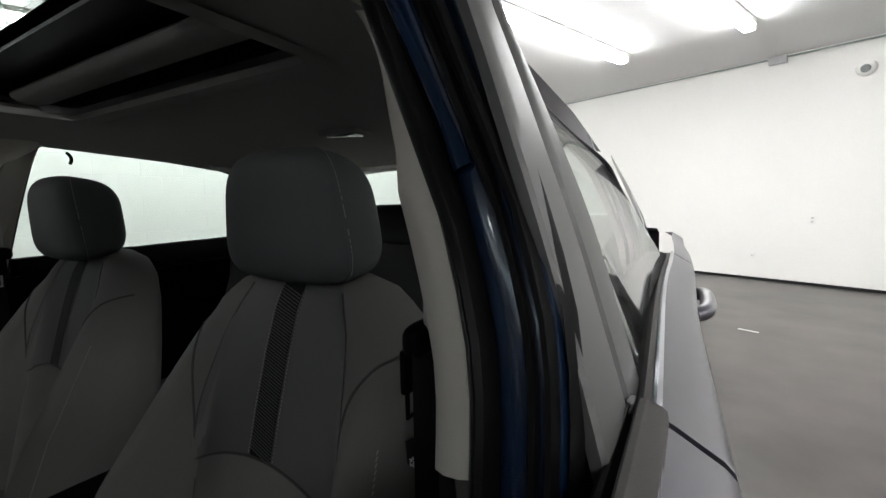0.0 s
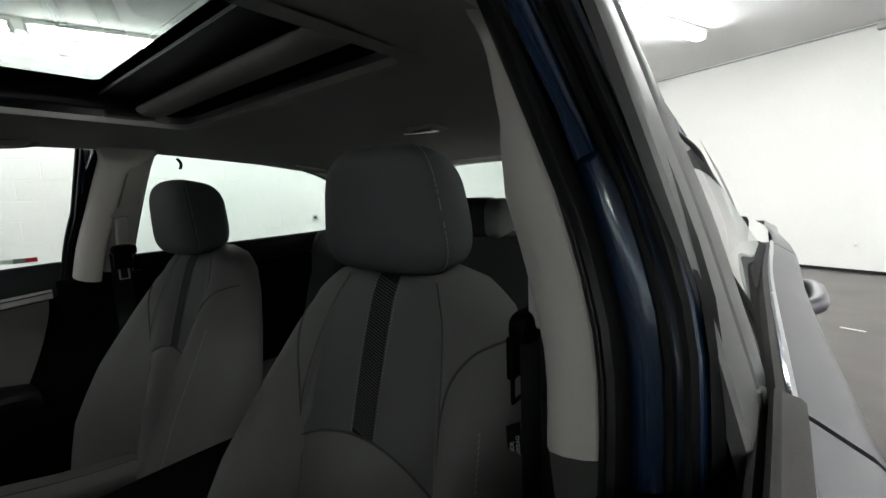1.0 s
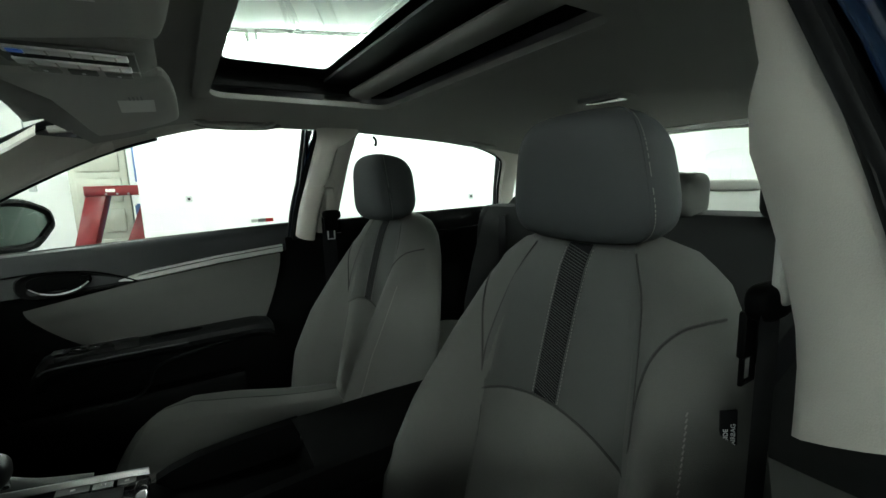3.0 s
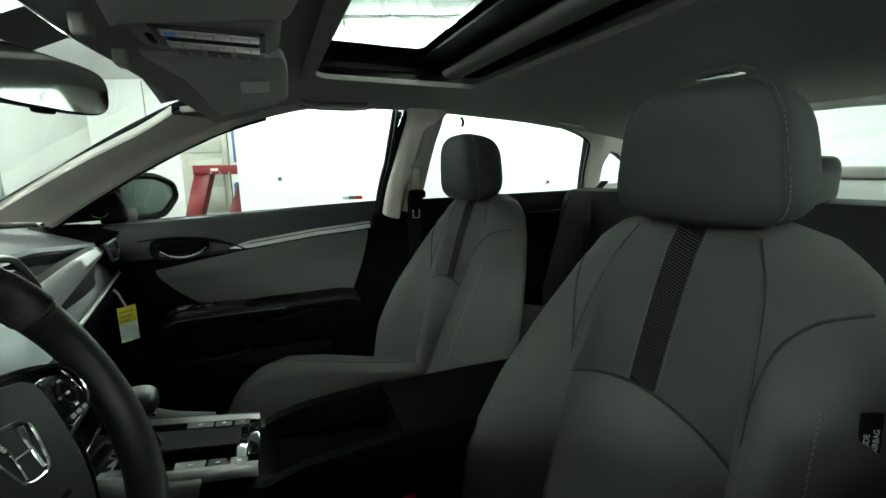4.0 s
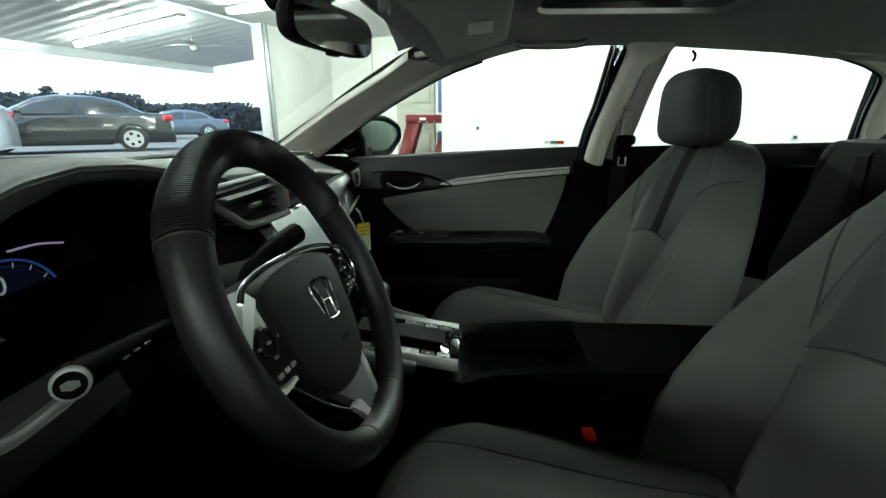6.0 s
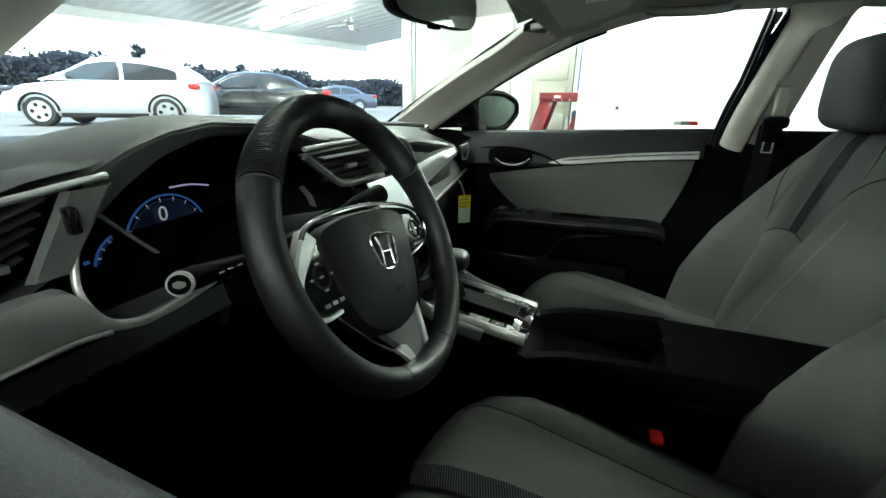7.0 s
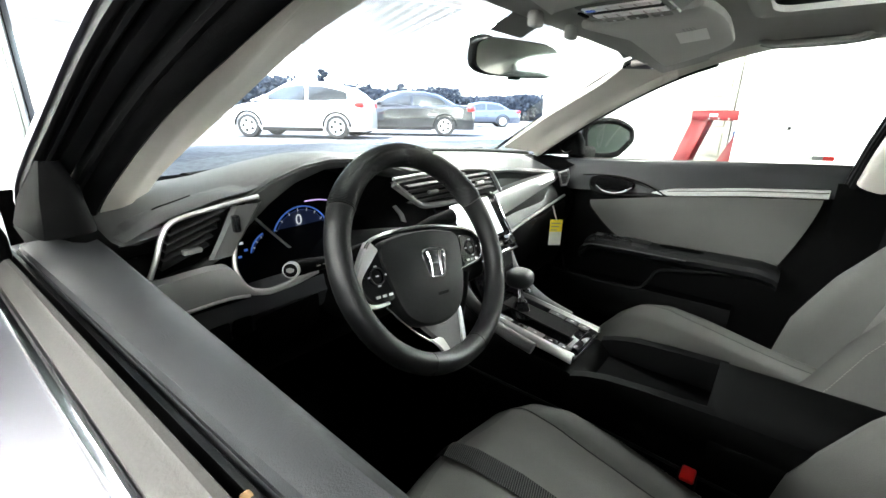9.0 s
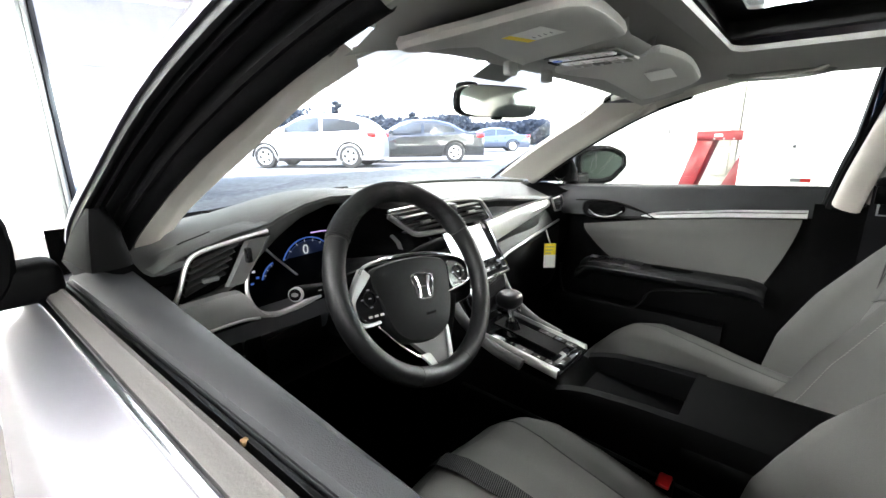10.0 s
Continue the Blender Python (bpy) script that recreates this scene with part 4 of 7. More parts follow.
part("sunshade_rail", box(SX0 + 0.005, SX1 - 0.005, SY1 + 0.002, -0.56, 1.320, 1.326), RUBBER, car)
# painted roof skin round the glass
bm = bmesh.new()
xr = [-0.588, -0.55, -0.49, SX0 - 0.028, -0.2, 0, 0.2, SX1 + 0.028, 0.49, 0.55, 0.588]
yr = [0.06, 0.0, -0.12, SY0 + 0.028, -0.46, SY1 - 0.028, -0.8, -1.0, -1.2, -1.4, -1.5]
gv = [[bm.verts.new((x, y, interp(y, [-1.5, -1.2, -0.8, -0.45, -0.1, 0.06], [1.25, 1.30, 1.335, 1.345, 1.315, 1.27]) - 0.05 * (abs(x) / 0.6) ** 3)) for x in xr] for y in yr]
for i in range(len(yr) - 1):
    for j in range(len(xr) - 1):
        if not (3 <= i < 5 and 3 <= j < 7):
            bm.faces.new((gv[i][j], gv[i][j + 1], gv[i + 1][j + 1], gv[i + 1][j]))
part("roof", bm, PAINT, car, "navy painted roof")

# windscreen, rear glass and their dark borders


def screen_pt(x, f):
    """Windscreen: f from 0 at the cowl to 1 at the header."""
    w = 0.64 - 0.115 * f
    y = (0.665 - 0.42 * x * x) * (1 - f) + (0.035 - 0.28 * x * x) * f
    z = 0.925 * (1 - f) + (1.262 - 0.06 * x * x) * f
    return V((x * w / 0.64, y, z + 0.05 * f * (1 - f)))


rows = [[screen_pt(-0.66 + 1.32 * k / 20, i / 12) for k in range(21)] for i in range(13)]
glass = part("windscreen", grid(rows), CLEAR, car, "clear raked windscreen")
glass.visible_shadow = False
part("windscreen_border", grid([[screen_pt(-0.66 + 1.32 * k / 20, f) + V((0, -0.004, -0.004)) for k in range(21)] for f in (0.94, 0.97, 1.0)]), GLOSSBLACK, car, "black printed upper border")
part("sensor_patch", grid([[screen_pt(x, f) + V((0, -0.006, -0.006)) for x in (-0.075, -0.04, 0, 0.04, 0.075)] for f in (0.86, 0.90, 0.94)]), LINER_DARK, car, "dark dotted patch round the mirror mount")
for s in (-1, 1):
    part("windscreen_border", grid([[screen_pt(s * (0.602 if s < 0 else 0.590), i / 12) + V((-s * a, -0.004, -0.003)) for a in (-0.012 if s < 0 else -0.03, 0.0045)] for i in range(13)]), GLOSSBLACK, car)
    # inner trim of the windscreen pillar
    rows = []
    ring = [r for r in surround(FRONT, s, (-0.2, 1.02)) if r[0].y > -0.12 and r[0].z > 0.91]
    for p, d, e in ring:
        f = max(0.0, min(1.0, (p.z + 0.055 - 0.925) / 0.335))
        wide = (0.588 if s < 0 else 0.574) - 0.016 * smooth(0.05, 0.55, f) - 0.045 * smooth(0.7, 1.0, f)
        q = screen_pt(s * wide, f) + V((0, -0.015, -0.029))
        back = screen_pt(s * (wide + 0.030), f) + V((0, -0.003, -0.003))
        a = p + d * -0.002 + e * 0.003
        swell = 1 - 0.75 * smooth(1.08, 1.17, p.z)
        b1 = p + V((-s * 0.026 * swell, 0, -0.003)) + e * 0.006
        b2 = p + V((-s * 0.044 * swell, -0.003, 0)) + e * 0.024
        rows.append([a, a.lerp(b1, 0.5) + V((-s * 0.002, 0, -0.001)), b1, b1.lerp(b2, 0.5) + V((-s * 0.003, -0.002, -0.001)), b2, b2.lerp(q, 0.35) + V((-s * 0.006, -0.004, 0)), b2.lerp(q, 0.7) + V((-s * 0.003, -0.003, 0)), q, q.lerp(back, 0.15) + V((-s * 0.003, 0, 0.003)), back])
    part("a_pillar_trim", grid(rows), BEIGE, car, "smooth greige windscreen pillar trim")


def back_pt(x, f):
    w = 0.60 - 0.10 * f
    return V((x * w / 0.6, (-1.98 + 0.25 * x * x) * (1 - f) + (-1.45 + 0.1 * x * x) * f, 1.03 * (1 - f) + 1.205 * f + 0.03 * f * (1 - f) - 0.05 * x * x * f))


glass = part("rear_window", grid([[back_pt(-0.6 + 1.2 * k / 14, i / 8) for k in range(15)] for i in range(9)]), TINT, car, "tinted rear window")
glass.visible_shadow = False
part("rear_window_border", grid([[back_pt(-0.6 + 1.2 * k / 14, f) + V((0, 0.005, -0.004)) for k in range(15)] for f in (0.93, 1.0)]), GLOSSBLACK, car)
for s in (-1, 1):
    # rear pillar with its small quarter window
    hole = [(-1.435, 0.985), (-1.425, 1.06), (-1.44, 1.115), (-1.50, 1.105), (-1.60, 1.05), (-1.63, 1.0), (-1.60, 0.985)]
    rim = [(-1.375, 0.90), (-1.362, 1.05), (-1.335, 1.165), (-1.45, 1.19), (-1.72, 1.12), (-1.98, 1.02), (-1.90, 0.90)]
    xo = lambda z, y: s * (xi(z) - 0.005 + 0.09 * (y + 1.37))
    part("rear_pillar_trim", grid([[V((xo(z, y), y, z)) for y, z in rim], [V((xo(z, y) + s * 0.004, y, z)) for y, z in [((a[0] + c[0]) / 2, (a[1] + c[1]) / 2) for a, c in zip(rim, hole)]], [V((xo(z, y), y, z)) for y, z in hole], [V((xo(z, y) + s * 0.03, y, z)) for y, z in hole]], True), BEIGE, car, "greige rear pillar trim round the quarter window")
    bm = bmesh.new()
    bm.faces.new([bm.verts.new((xo(z, y) + s * 0.03, y, z)) for y, z in hole])
    g = part("quarter_glass", bm, TINT, car)
    g.visible_shadow = False
    part("rear_pillar_skin", grid([[V((xo(z, y) + s * 0.055, y, z)) for y, z in rim], [V((xo(z, y) + s * 0.06, y, z)) for y, z in hole]], True), PAINT, car, "navy painted rear pillar")


# outside mirrors with their black corner sails
def side_mirror(s, turn):
    m = Matrix.Translation((s * (0.975 if s > 0 else 0.945), 0.215, 0.970)) @ Matrix.Rotation(radians(-s * turn), 4, "Z") @ Matrix.Rotation(radians(-9 if s > 0 else 3), 4, "X")
    r3 = m.to_3x3().to_4x4()
    house = part("side_mirror", blob(m @ V((0, 0.045, 0)), (0.117, 0.07, 0.068), 0.5, 0.55, m=r3), PAINT, car, "navy painted mirror housing")
    loop = [(0.114 * spow(math.cos(a), 0.6), 0.066 * spow(math.sin(a), 0.6)) for a in [k * math.pi / 16 for k in range(32)]]
    loop = [(x, z * (1 - 0.42 * smooth(0.02, 0.114, s * x)) + 0.012 * smooth(0.02, 0.114, s * x)) for x, z in loop]
    part("mirror_rim", tube([m @ V((x * 1.03, -0.022, z * 1.03)) for x, z in loop], 0.0125, closed=True), BLACK, house)
    bm = bmesh.new()
    bm.faces.new([bm.verts.new(m @ V((x, -0.025, z))) for x, z in loop])
    part("mirror_glass", bm, DOOR_MIRROR, house, "silvered mirror glass")
    part("mirror_foot", box(s * 0.775, s * 0.90, 0.215, 0.285, 0.895, 0.945, 0.015, 3), BLACK, house)
    # triangular sail inside and outside of the glass corner
    sail = [(0.365, 0.915), (0.30, 0.958), (0.25, 0.988), (0.222, 1.004), (0.204, 0.97), (0.200, 0.925)]
    rows = [[V((s * (xi(z) + dx + (0.078 - dx) * 0.6 * smooth(0.94, 1.01, z)), y + dy, z)) for y, z in sail] for dx, dy in ((0.080, 0.012), (0.077, 0.003), (0.060, 0.0), (0.040, 0.004), (0.030, 0.014), (0.026, 0.03))]
    part("mirror_sail", capped(rows), SAIL_BLACK, house, "black triangular corner cover")
    t = V((s * (xi(0.955) + 0.044), 0.262, 0.952))
    part("tweeter", cyl(t, t + V((-s * 0.012, -0.004, 0.0)), 0.030, 0.025, bev=0.004), BLACK, house, "round black tweeter")
    part("tweeter_ring", tube([t + V((-s * 0.013, -0.004 + 0.023 * math.cos(k * math.pi / 12), 0.023 * math.sin(k * math.pi / 12))) for k in range(14, 22)], 0.002), CHROME, house)


side_mirror(-1, 14)
side_mirror(1, 30)


# ---- doors inside ----
def xin(y):
    return 0.708 - 0.076 * max(y, -0.5)


def door_pad(s, y0, y1, mat=PAD):
    ys = [y0 + (y1 - y0) * i / 22 for i in range(23)]
    rows = []
    for y in ys:
        a, z = xin(y), belt_z(y)
        rows.append([V((s * x, y, z + dz)) for x, dz in ((a - 0.012, -0.105), (a - 0.006, -0.06), (a - 0.004, -0.028), (a + 0.002, -0.012), (a + 0.009, -0.003), (a + (0.756 - a) * 0.55, 0.001), (0.756, -0.001), (0.7615, -0.003), (0.7635, -0.008), (0.765, -0.0075), (0.767, -0.012), (0.767, -0.06))])
    return part("door_pad", grid(rows), mat, car, "slate soft-touch door top with a stitched edge")


for s in (-1, 1):
    door_pad(s, 0.30, -0.465 if s < 0 else -0.52)
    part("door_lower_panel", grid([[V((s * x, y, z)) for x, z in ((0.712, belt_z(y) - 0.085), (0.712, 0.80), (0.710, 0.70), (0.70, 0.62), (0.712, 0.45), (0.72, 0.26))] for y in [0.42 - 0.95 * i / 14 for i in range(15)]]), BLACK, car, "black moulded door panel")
    # cloth insert with a swept front edge
    rows = []
    for i in range(21):
        f = i / 20
        yt, yb = 0.146 - 0.627 * f, 0.030 - 0.450 * f
        zt = interp(f, [0, 0.38, 0.72, 1.0], [0.770, 0.811, 0.838, 0.853])
        zb = interp(f, [0, 0.2, 0.65, 1], [0.650, 0.633, 0.642, 0.648])
        rows.append([V((s * (0.698 - 0.006 * math.sin(math.pi * g) - 0.007 * math.sin(math.pi * min(1.0, g / 0.34)) * (1 - 0.5 * f)), yt + (yb - yt) * g ** 1.4, zt + (zb - zt) * g)) for g in [k / 14 for k in range(15)]])
    part("door_insert", grid(rows), CLOTH, car, "grey cloth door insert")
    sec = [(-0.004, -0.012), (-0.013, -0.0115), (-0.016, -0.009), (-0.016, 0.001), (-0.0125, 0.0035), (-0.0125, 0.005), (-0.015, 0.006), (-0.015, 0.0105), (-0.004, 0.0115)]
    rows = []
    for i in range(15):
        y = -0.055 - 0.435 * i / 14
        k = min(1.0, 0.1 + i / 1.6)
        zc = interp(y, [-0.49, -0.307, -0.10, -0.055], [0.868, 0.852, 0.826, 0.820])
        rows.append([V((s * (0.712 + a), y, zc + c * k)) for a, c in sec])
    strip = part("accent_strip", capped(rows), BRIGHT_STRIP, car, "two-line satin silver accent strip")
    part("strip_groove", tube([(s * 0.6990, -0.10, 0.8302), (s * 0.6990, -0.307, 0.8562), (s * 0.6990, -0.488, 0.8722)], 0.0012, 6), BLACK, strip)
    # inner release lever in its bowl
    drop = curve([(y, z, 0) for y, z in ((0.150, 0.842), (0.138, 0.858), (0.09, 0.865), (0.02, 0.859), (-0.045, 0.840), (-0.098, 0.813), (-0.01, 0.804), (0.08, 0.799), (0.130, 0.803), (0.148, 0.820))], 4, True)
    ring = lambda k, x: [V((s * (x - 0.0055 - 0.076 * (0.04 + (p.x - 0.04) * k)), 0.04 + (p.x - 0.04) * k, 0.832 + (p.y - 0.832) * k)) for p in drop]
    bowl = part("lever_bowl", capped([ring(1.0, 0.712), ring(1.0, 0.6965), ring(0.97, 0.695), ring(0.93, 0.6965), ring(0.86, 0.703), ring(0.5, 0.7075), ring(0.05, 0.708)]), DOOR_BLACK, car, "black drop-shaped bowl of the inner handle")
    part("lever_pocket", blob((0, 0, 0), (0.0045, 0.066, 0.024), 0.8, 0.6, nu=24, nv=8, m=Matrix.Translation((s * 0.6945, 0.066, 0.834)) @ Matrix.Rotation(s * 0.076, 4, "Z")), SAIL_BLACK, bowl, "dark hollow behind the lever")
    part("bowl_edge", tube(curve([(s * 0.678, 0.175, 0.860), (s * 0.681, 0.12, 0.8645), (s * 0.685, 0.06, 0.864), (s * 0.690, 0.0, 0.855), (s * 0.694, -0.05, 0.838), (s * 0.6955, -0.098, 0.815)], 5), 0.0022, 6), SAIL_BLACK, bowl, "black edge of the bowl")
    part("inner_lever", tube(curve([(s * 0.686, 0.124, 0.826), (s * 0.679, 0.100, 0.813), (s * 0.677, 0.065, 0.808), (s * 0.680, 0.030, 0.816), (s * 0.687, 0.008, 0.831)], 6), [0.005] * 6 + [0.009] * 7 + [0.0105] * 8 + [0.008] * 4, 10, flat=0.6), CHROME, bowl, "chrome inner door lever")
    part("lock_tab", box(s * 0.688, s * 0.698, 0.006, 0.022, 0.836, 0.848, 0.002), BLACK, bowl)
    arm = part("armrest", grid([[V((s * x, y, z)) for x, z in ((0.712, z0 - 0.005), (0.69, z0), (0.645, z0 - 0.002), (0.628, z0 - 0.010), (0.622, z0 - 0.022), (0.627, z0 - 0.036), (0.660, z0 - 0.052), (0.712, z0 - 0.072))] for y, z0 in [(0.14, 0.612), (0.10, 0.650), (0.04, 0.655), (-0.1, 0.655), (-0.25, 0.658), (-0.38, 0.660), (-0.42, 0.652), (-0.432, 0.640)]]), DOOR_BLACK, car, "black padded door armrest")
    part("switch_panel", grid([[V((s * x, y, z0 + dz)) for x, dz in ((0.690, 0.001), (0.684, 0.004), (0.642, 0.003), (0.634, -0.004), (0.630, -0.016))] for y, z0 in ((0.128, 0.630), (0.118, 0.644), (0.09, 0.655), (0.0, 0.656), (-0.075, 0.656), (-0.085, 0.654))]), PULL, arm, "satin charcoal window switch panel")
    part("pull_cup", blob((s * 0.664, -0.175, 0.658), (0.014, 0.065, 0.004), 0.7, 0.6, nu=20, nv=8), SAIL_BLACK, arm, "dark pull cup in the armrest")
    for k in range(3):
        part("window_switch", box(s * 0.650, s * 0.672, 0.085 - 0.035 * k - 0.012, 0.085 - 0.035 * k + 0.012, 0.655, 0.663, 0.003), SILVER if k == 0 else GLOSSBLACK, arm)
    # Highlight along the armrest lip, put in as a paler bead.
    part("arm_highlight", tube(curve([(s * 0.626, 0.125, 0.618), (s * 0.6215, 0.09, 0.631), (s * 0.6205, -0.06, 0.634), (s * 0.621, -0.2, 0.634)], 5), 0.0026), SOFT, arm, "paler bead for the highlight under the armrest edge")
    part("map_pocket", grid([[V((s * x, y, z)) for x, z in ((0.700, 0.50), (0.665, 0.495), (0.655, 0.48), (0.66, 0.36), (0.70, 0.30))] for y in (0.25, 0.2, 0.0, -0.2, -0.3, -0.34)]), BLACK, car, "black door pocket")
    part("pocket_rim", tube(curve([(s * 0.690, 0.228, 0.60), (s * 0.682, 0.224, 0.555), (s * 0.672, 0.200, 0.500), (s * 0.666, 0.163, 0.481), (s * 0.662, 0.05, 0.487), (s * 0.662, -0.059, 0.494), (s * 0.664, -0.095, 0.525), (s * 0.668, -0.125, 0.571), (s * 0.668, -0.25, 0.596), (s * 0.668, -0.389, 0.614)], 6), 0.005, 8), DOOR_BLACK, car, "rounded rim of the door pocket")
    # rear door inside
    part("rear_door_pad", grid([[V((s * x, y, belt_z(y) + dz)) for x, dz in ((0.70, -0.14), (0.698, -0.05), (0.704, -0.014), (0.718, 0.0), (0.745, 0.0), (0.757, -0.008), (0.759, -0.05))] for y in [-0.69 - 0.70 * i / 10 for i in range(11)]]), BLACK, car, "black rear door top")
    part("rear_door_panel", grid([[V((s * x, y, z)) for x, z in ((0.700, 0.83), (0.705, 0.72), (0.69, 0.62), (0.70, 0.5), (0.715, 0.26))] for y in [-0.55 - 0.9 * i / 10 for i in range(11)]]), BLACK, car)
    part("rear_accent", tube([(s * 0.697, -0.72, 0.862), (s * 0.697, -1.34, 0.885)], 0.006, flat=0.6), GLOSSBLACK, car)
    # lower pillar and rocker
    part("pillar_foot", grid([[V((s * x, y, z)) for y in (-0.50, -0.535, -0.62, -0.70)] for x, z in ((0.70, 0.90), (0.69, 0.86), (0.685, 0.6), (0.69, 0.3))]), BLACK, car, "black lower pillar trim")
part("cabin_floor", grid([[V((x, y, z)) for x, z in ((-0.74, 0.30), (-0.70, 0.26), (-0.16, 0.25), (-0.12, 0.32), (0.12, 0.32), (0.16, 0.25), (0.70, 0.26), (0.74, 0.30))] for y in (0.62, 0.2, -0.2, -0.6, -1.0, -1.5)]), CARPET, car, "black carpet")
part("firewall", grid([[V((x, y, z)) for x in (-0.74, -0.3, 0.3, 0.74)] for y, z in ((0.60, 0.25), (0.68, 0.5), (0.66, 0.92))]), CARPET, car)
part("door_clip", blob((-0.773, -0.255, 0.924), (0.0022, 0.0025, 0.0018), nu=10, nv=6), TAN, car, "small tan crumb of clip in the window slot")
for s in (-1, 1):
    # belt guide and latch plate on the inner pillar
    x = xi(0.97) - (0.056 if s < 0 else 0.036)
    up, fwd = (0.018, 0.010) if s > 0 else (0.0, 0.0)
    # The passenger slider takes the trim colour darkened for shade.
    guide = part("belt_guide", box(s * (x - 0.020), s * (x - 0.004), -0.660 + fwd, -0.630 + fwd, 0.95 + up, 1.04 + up, 0.008, 3), SHADED_GREIGE if s > 0 else LIGHT_PLASTIC, car, "seat belt height slider on the pillar")
    part("belt_web", grid([[V((s * (x - 0.018), -0.655 + fwd, z)), V((s * (x - 0.018 + 0.002), -0.61 + fwd, z - 0.01))] for z in (0.955 + up, 0.86, 0.75, 0.6, 0.45)]), MESH, guide, "dark grey belt webbing")
    part("belt_tongue", box(s * (x - 0.034), s * (x - 0.026), -0.658 + fwd, -0.614 + fwd, 0.902 + up, 0.945 + up, 0.003), BLACK, guide)
    part("belt_anchor", blob((s * (x - 0.022), -0.642 + fwd, 0.952 + up), (0.012, 0.030, 0.016), 0.6, 0.6, nu=20, nv=10), BLACK, guide, "black belt loop anchor")
    part("tongue_loop", tube([(s * (x - 0.032), -0.645 + fwd, 0.902 + up), (s * (x - 0.032), -0.645 + fwd, 0.876 + up), (s * (x - 0.032), -0.624 + fwd, 0.876 + up), (s * (x - 0.032), -0.624 + fwd, 0.902 + up)], 0.0025), SILVER if s > 0 else BLACK, guide)
    part("slider_slot", box(s * (x - 0.008), s * (x + 0.01), -0.668 + fwd, -0.626 + fwd, 1.04 + up, 1.12 + up, 0.004), SHADED_GREIGE if s > 0 else LINER, guide)

# ---- front seats ----
ZS = [0.42, 0.50, 0.60, 0.70, 0.80, 0.88, 0.935, 0.965, 0.98]
WS = [0.255, 0.272, 0.278, 0.264, 0.238, 0.212, 0.182, 0.140, 0.09]
HS = [0.070, 0.068, 0.066, 0.064, 0.062, 0.058, 0.052, 0.042, 0.022]


def back_front(cx, x, z):
    """Front face of a seat back at offset x from its middle and height z."""
    w, h = interp(z, ZS, WS), interp(z, ZS, HS)
    q = min(0.999, abs(x) / w)
    mid = -0.640 - 0.235 * (z - 0.718) - 0.062
    bol = interp(z, [0.42, 0.55, 0.68, 0.82, 0.92], [0.125, 0.132, 0.105, 0.050, 0.010])
    y = mid + h * (1 - q ** 3.2) ** (1 / 3.2) + bol * smooth(0.50, 0.76, q) * (1 - smooth(0.82, 1.02, q)) ** 0.6
    return V((cx + x, y, z))


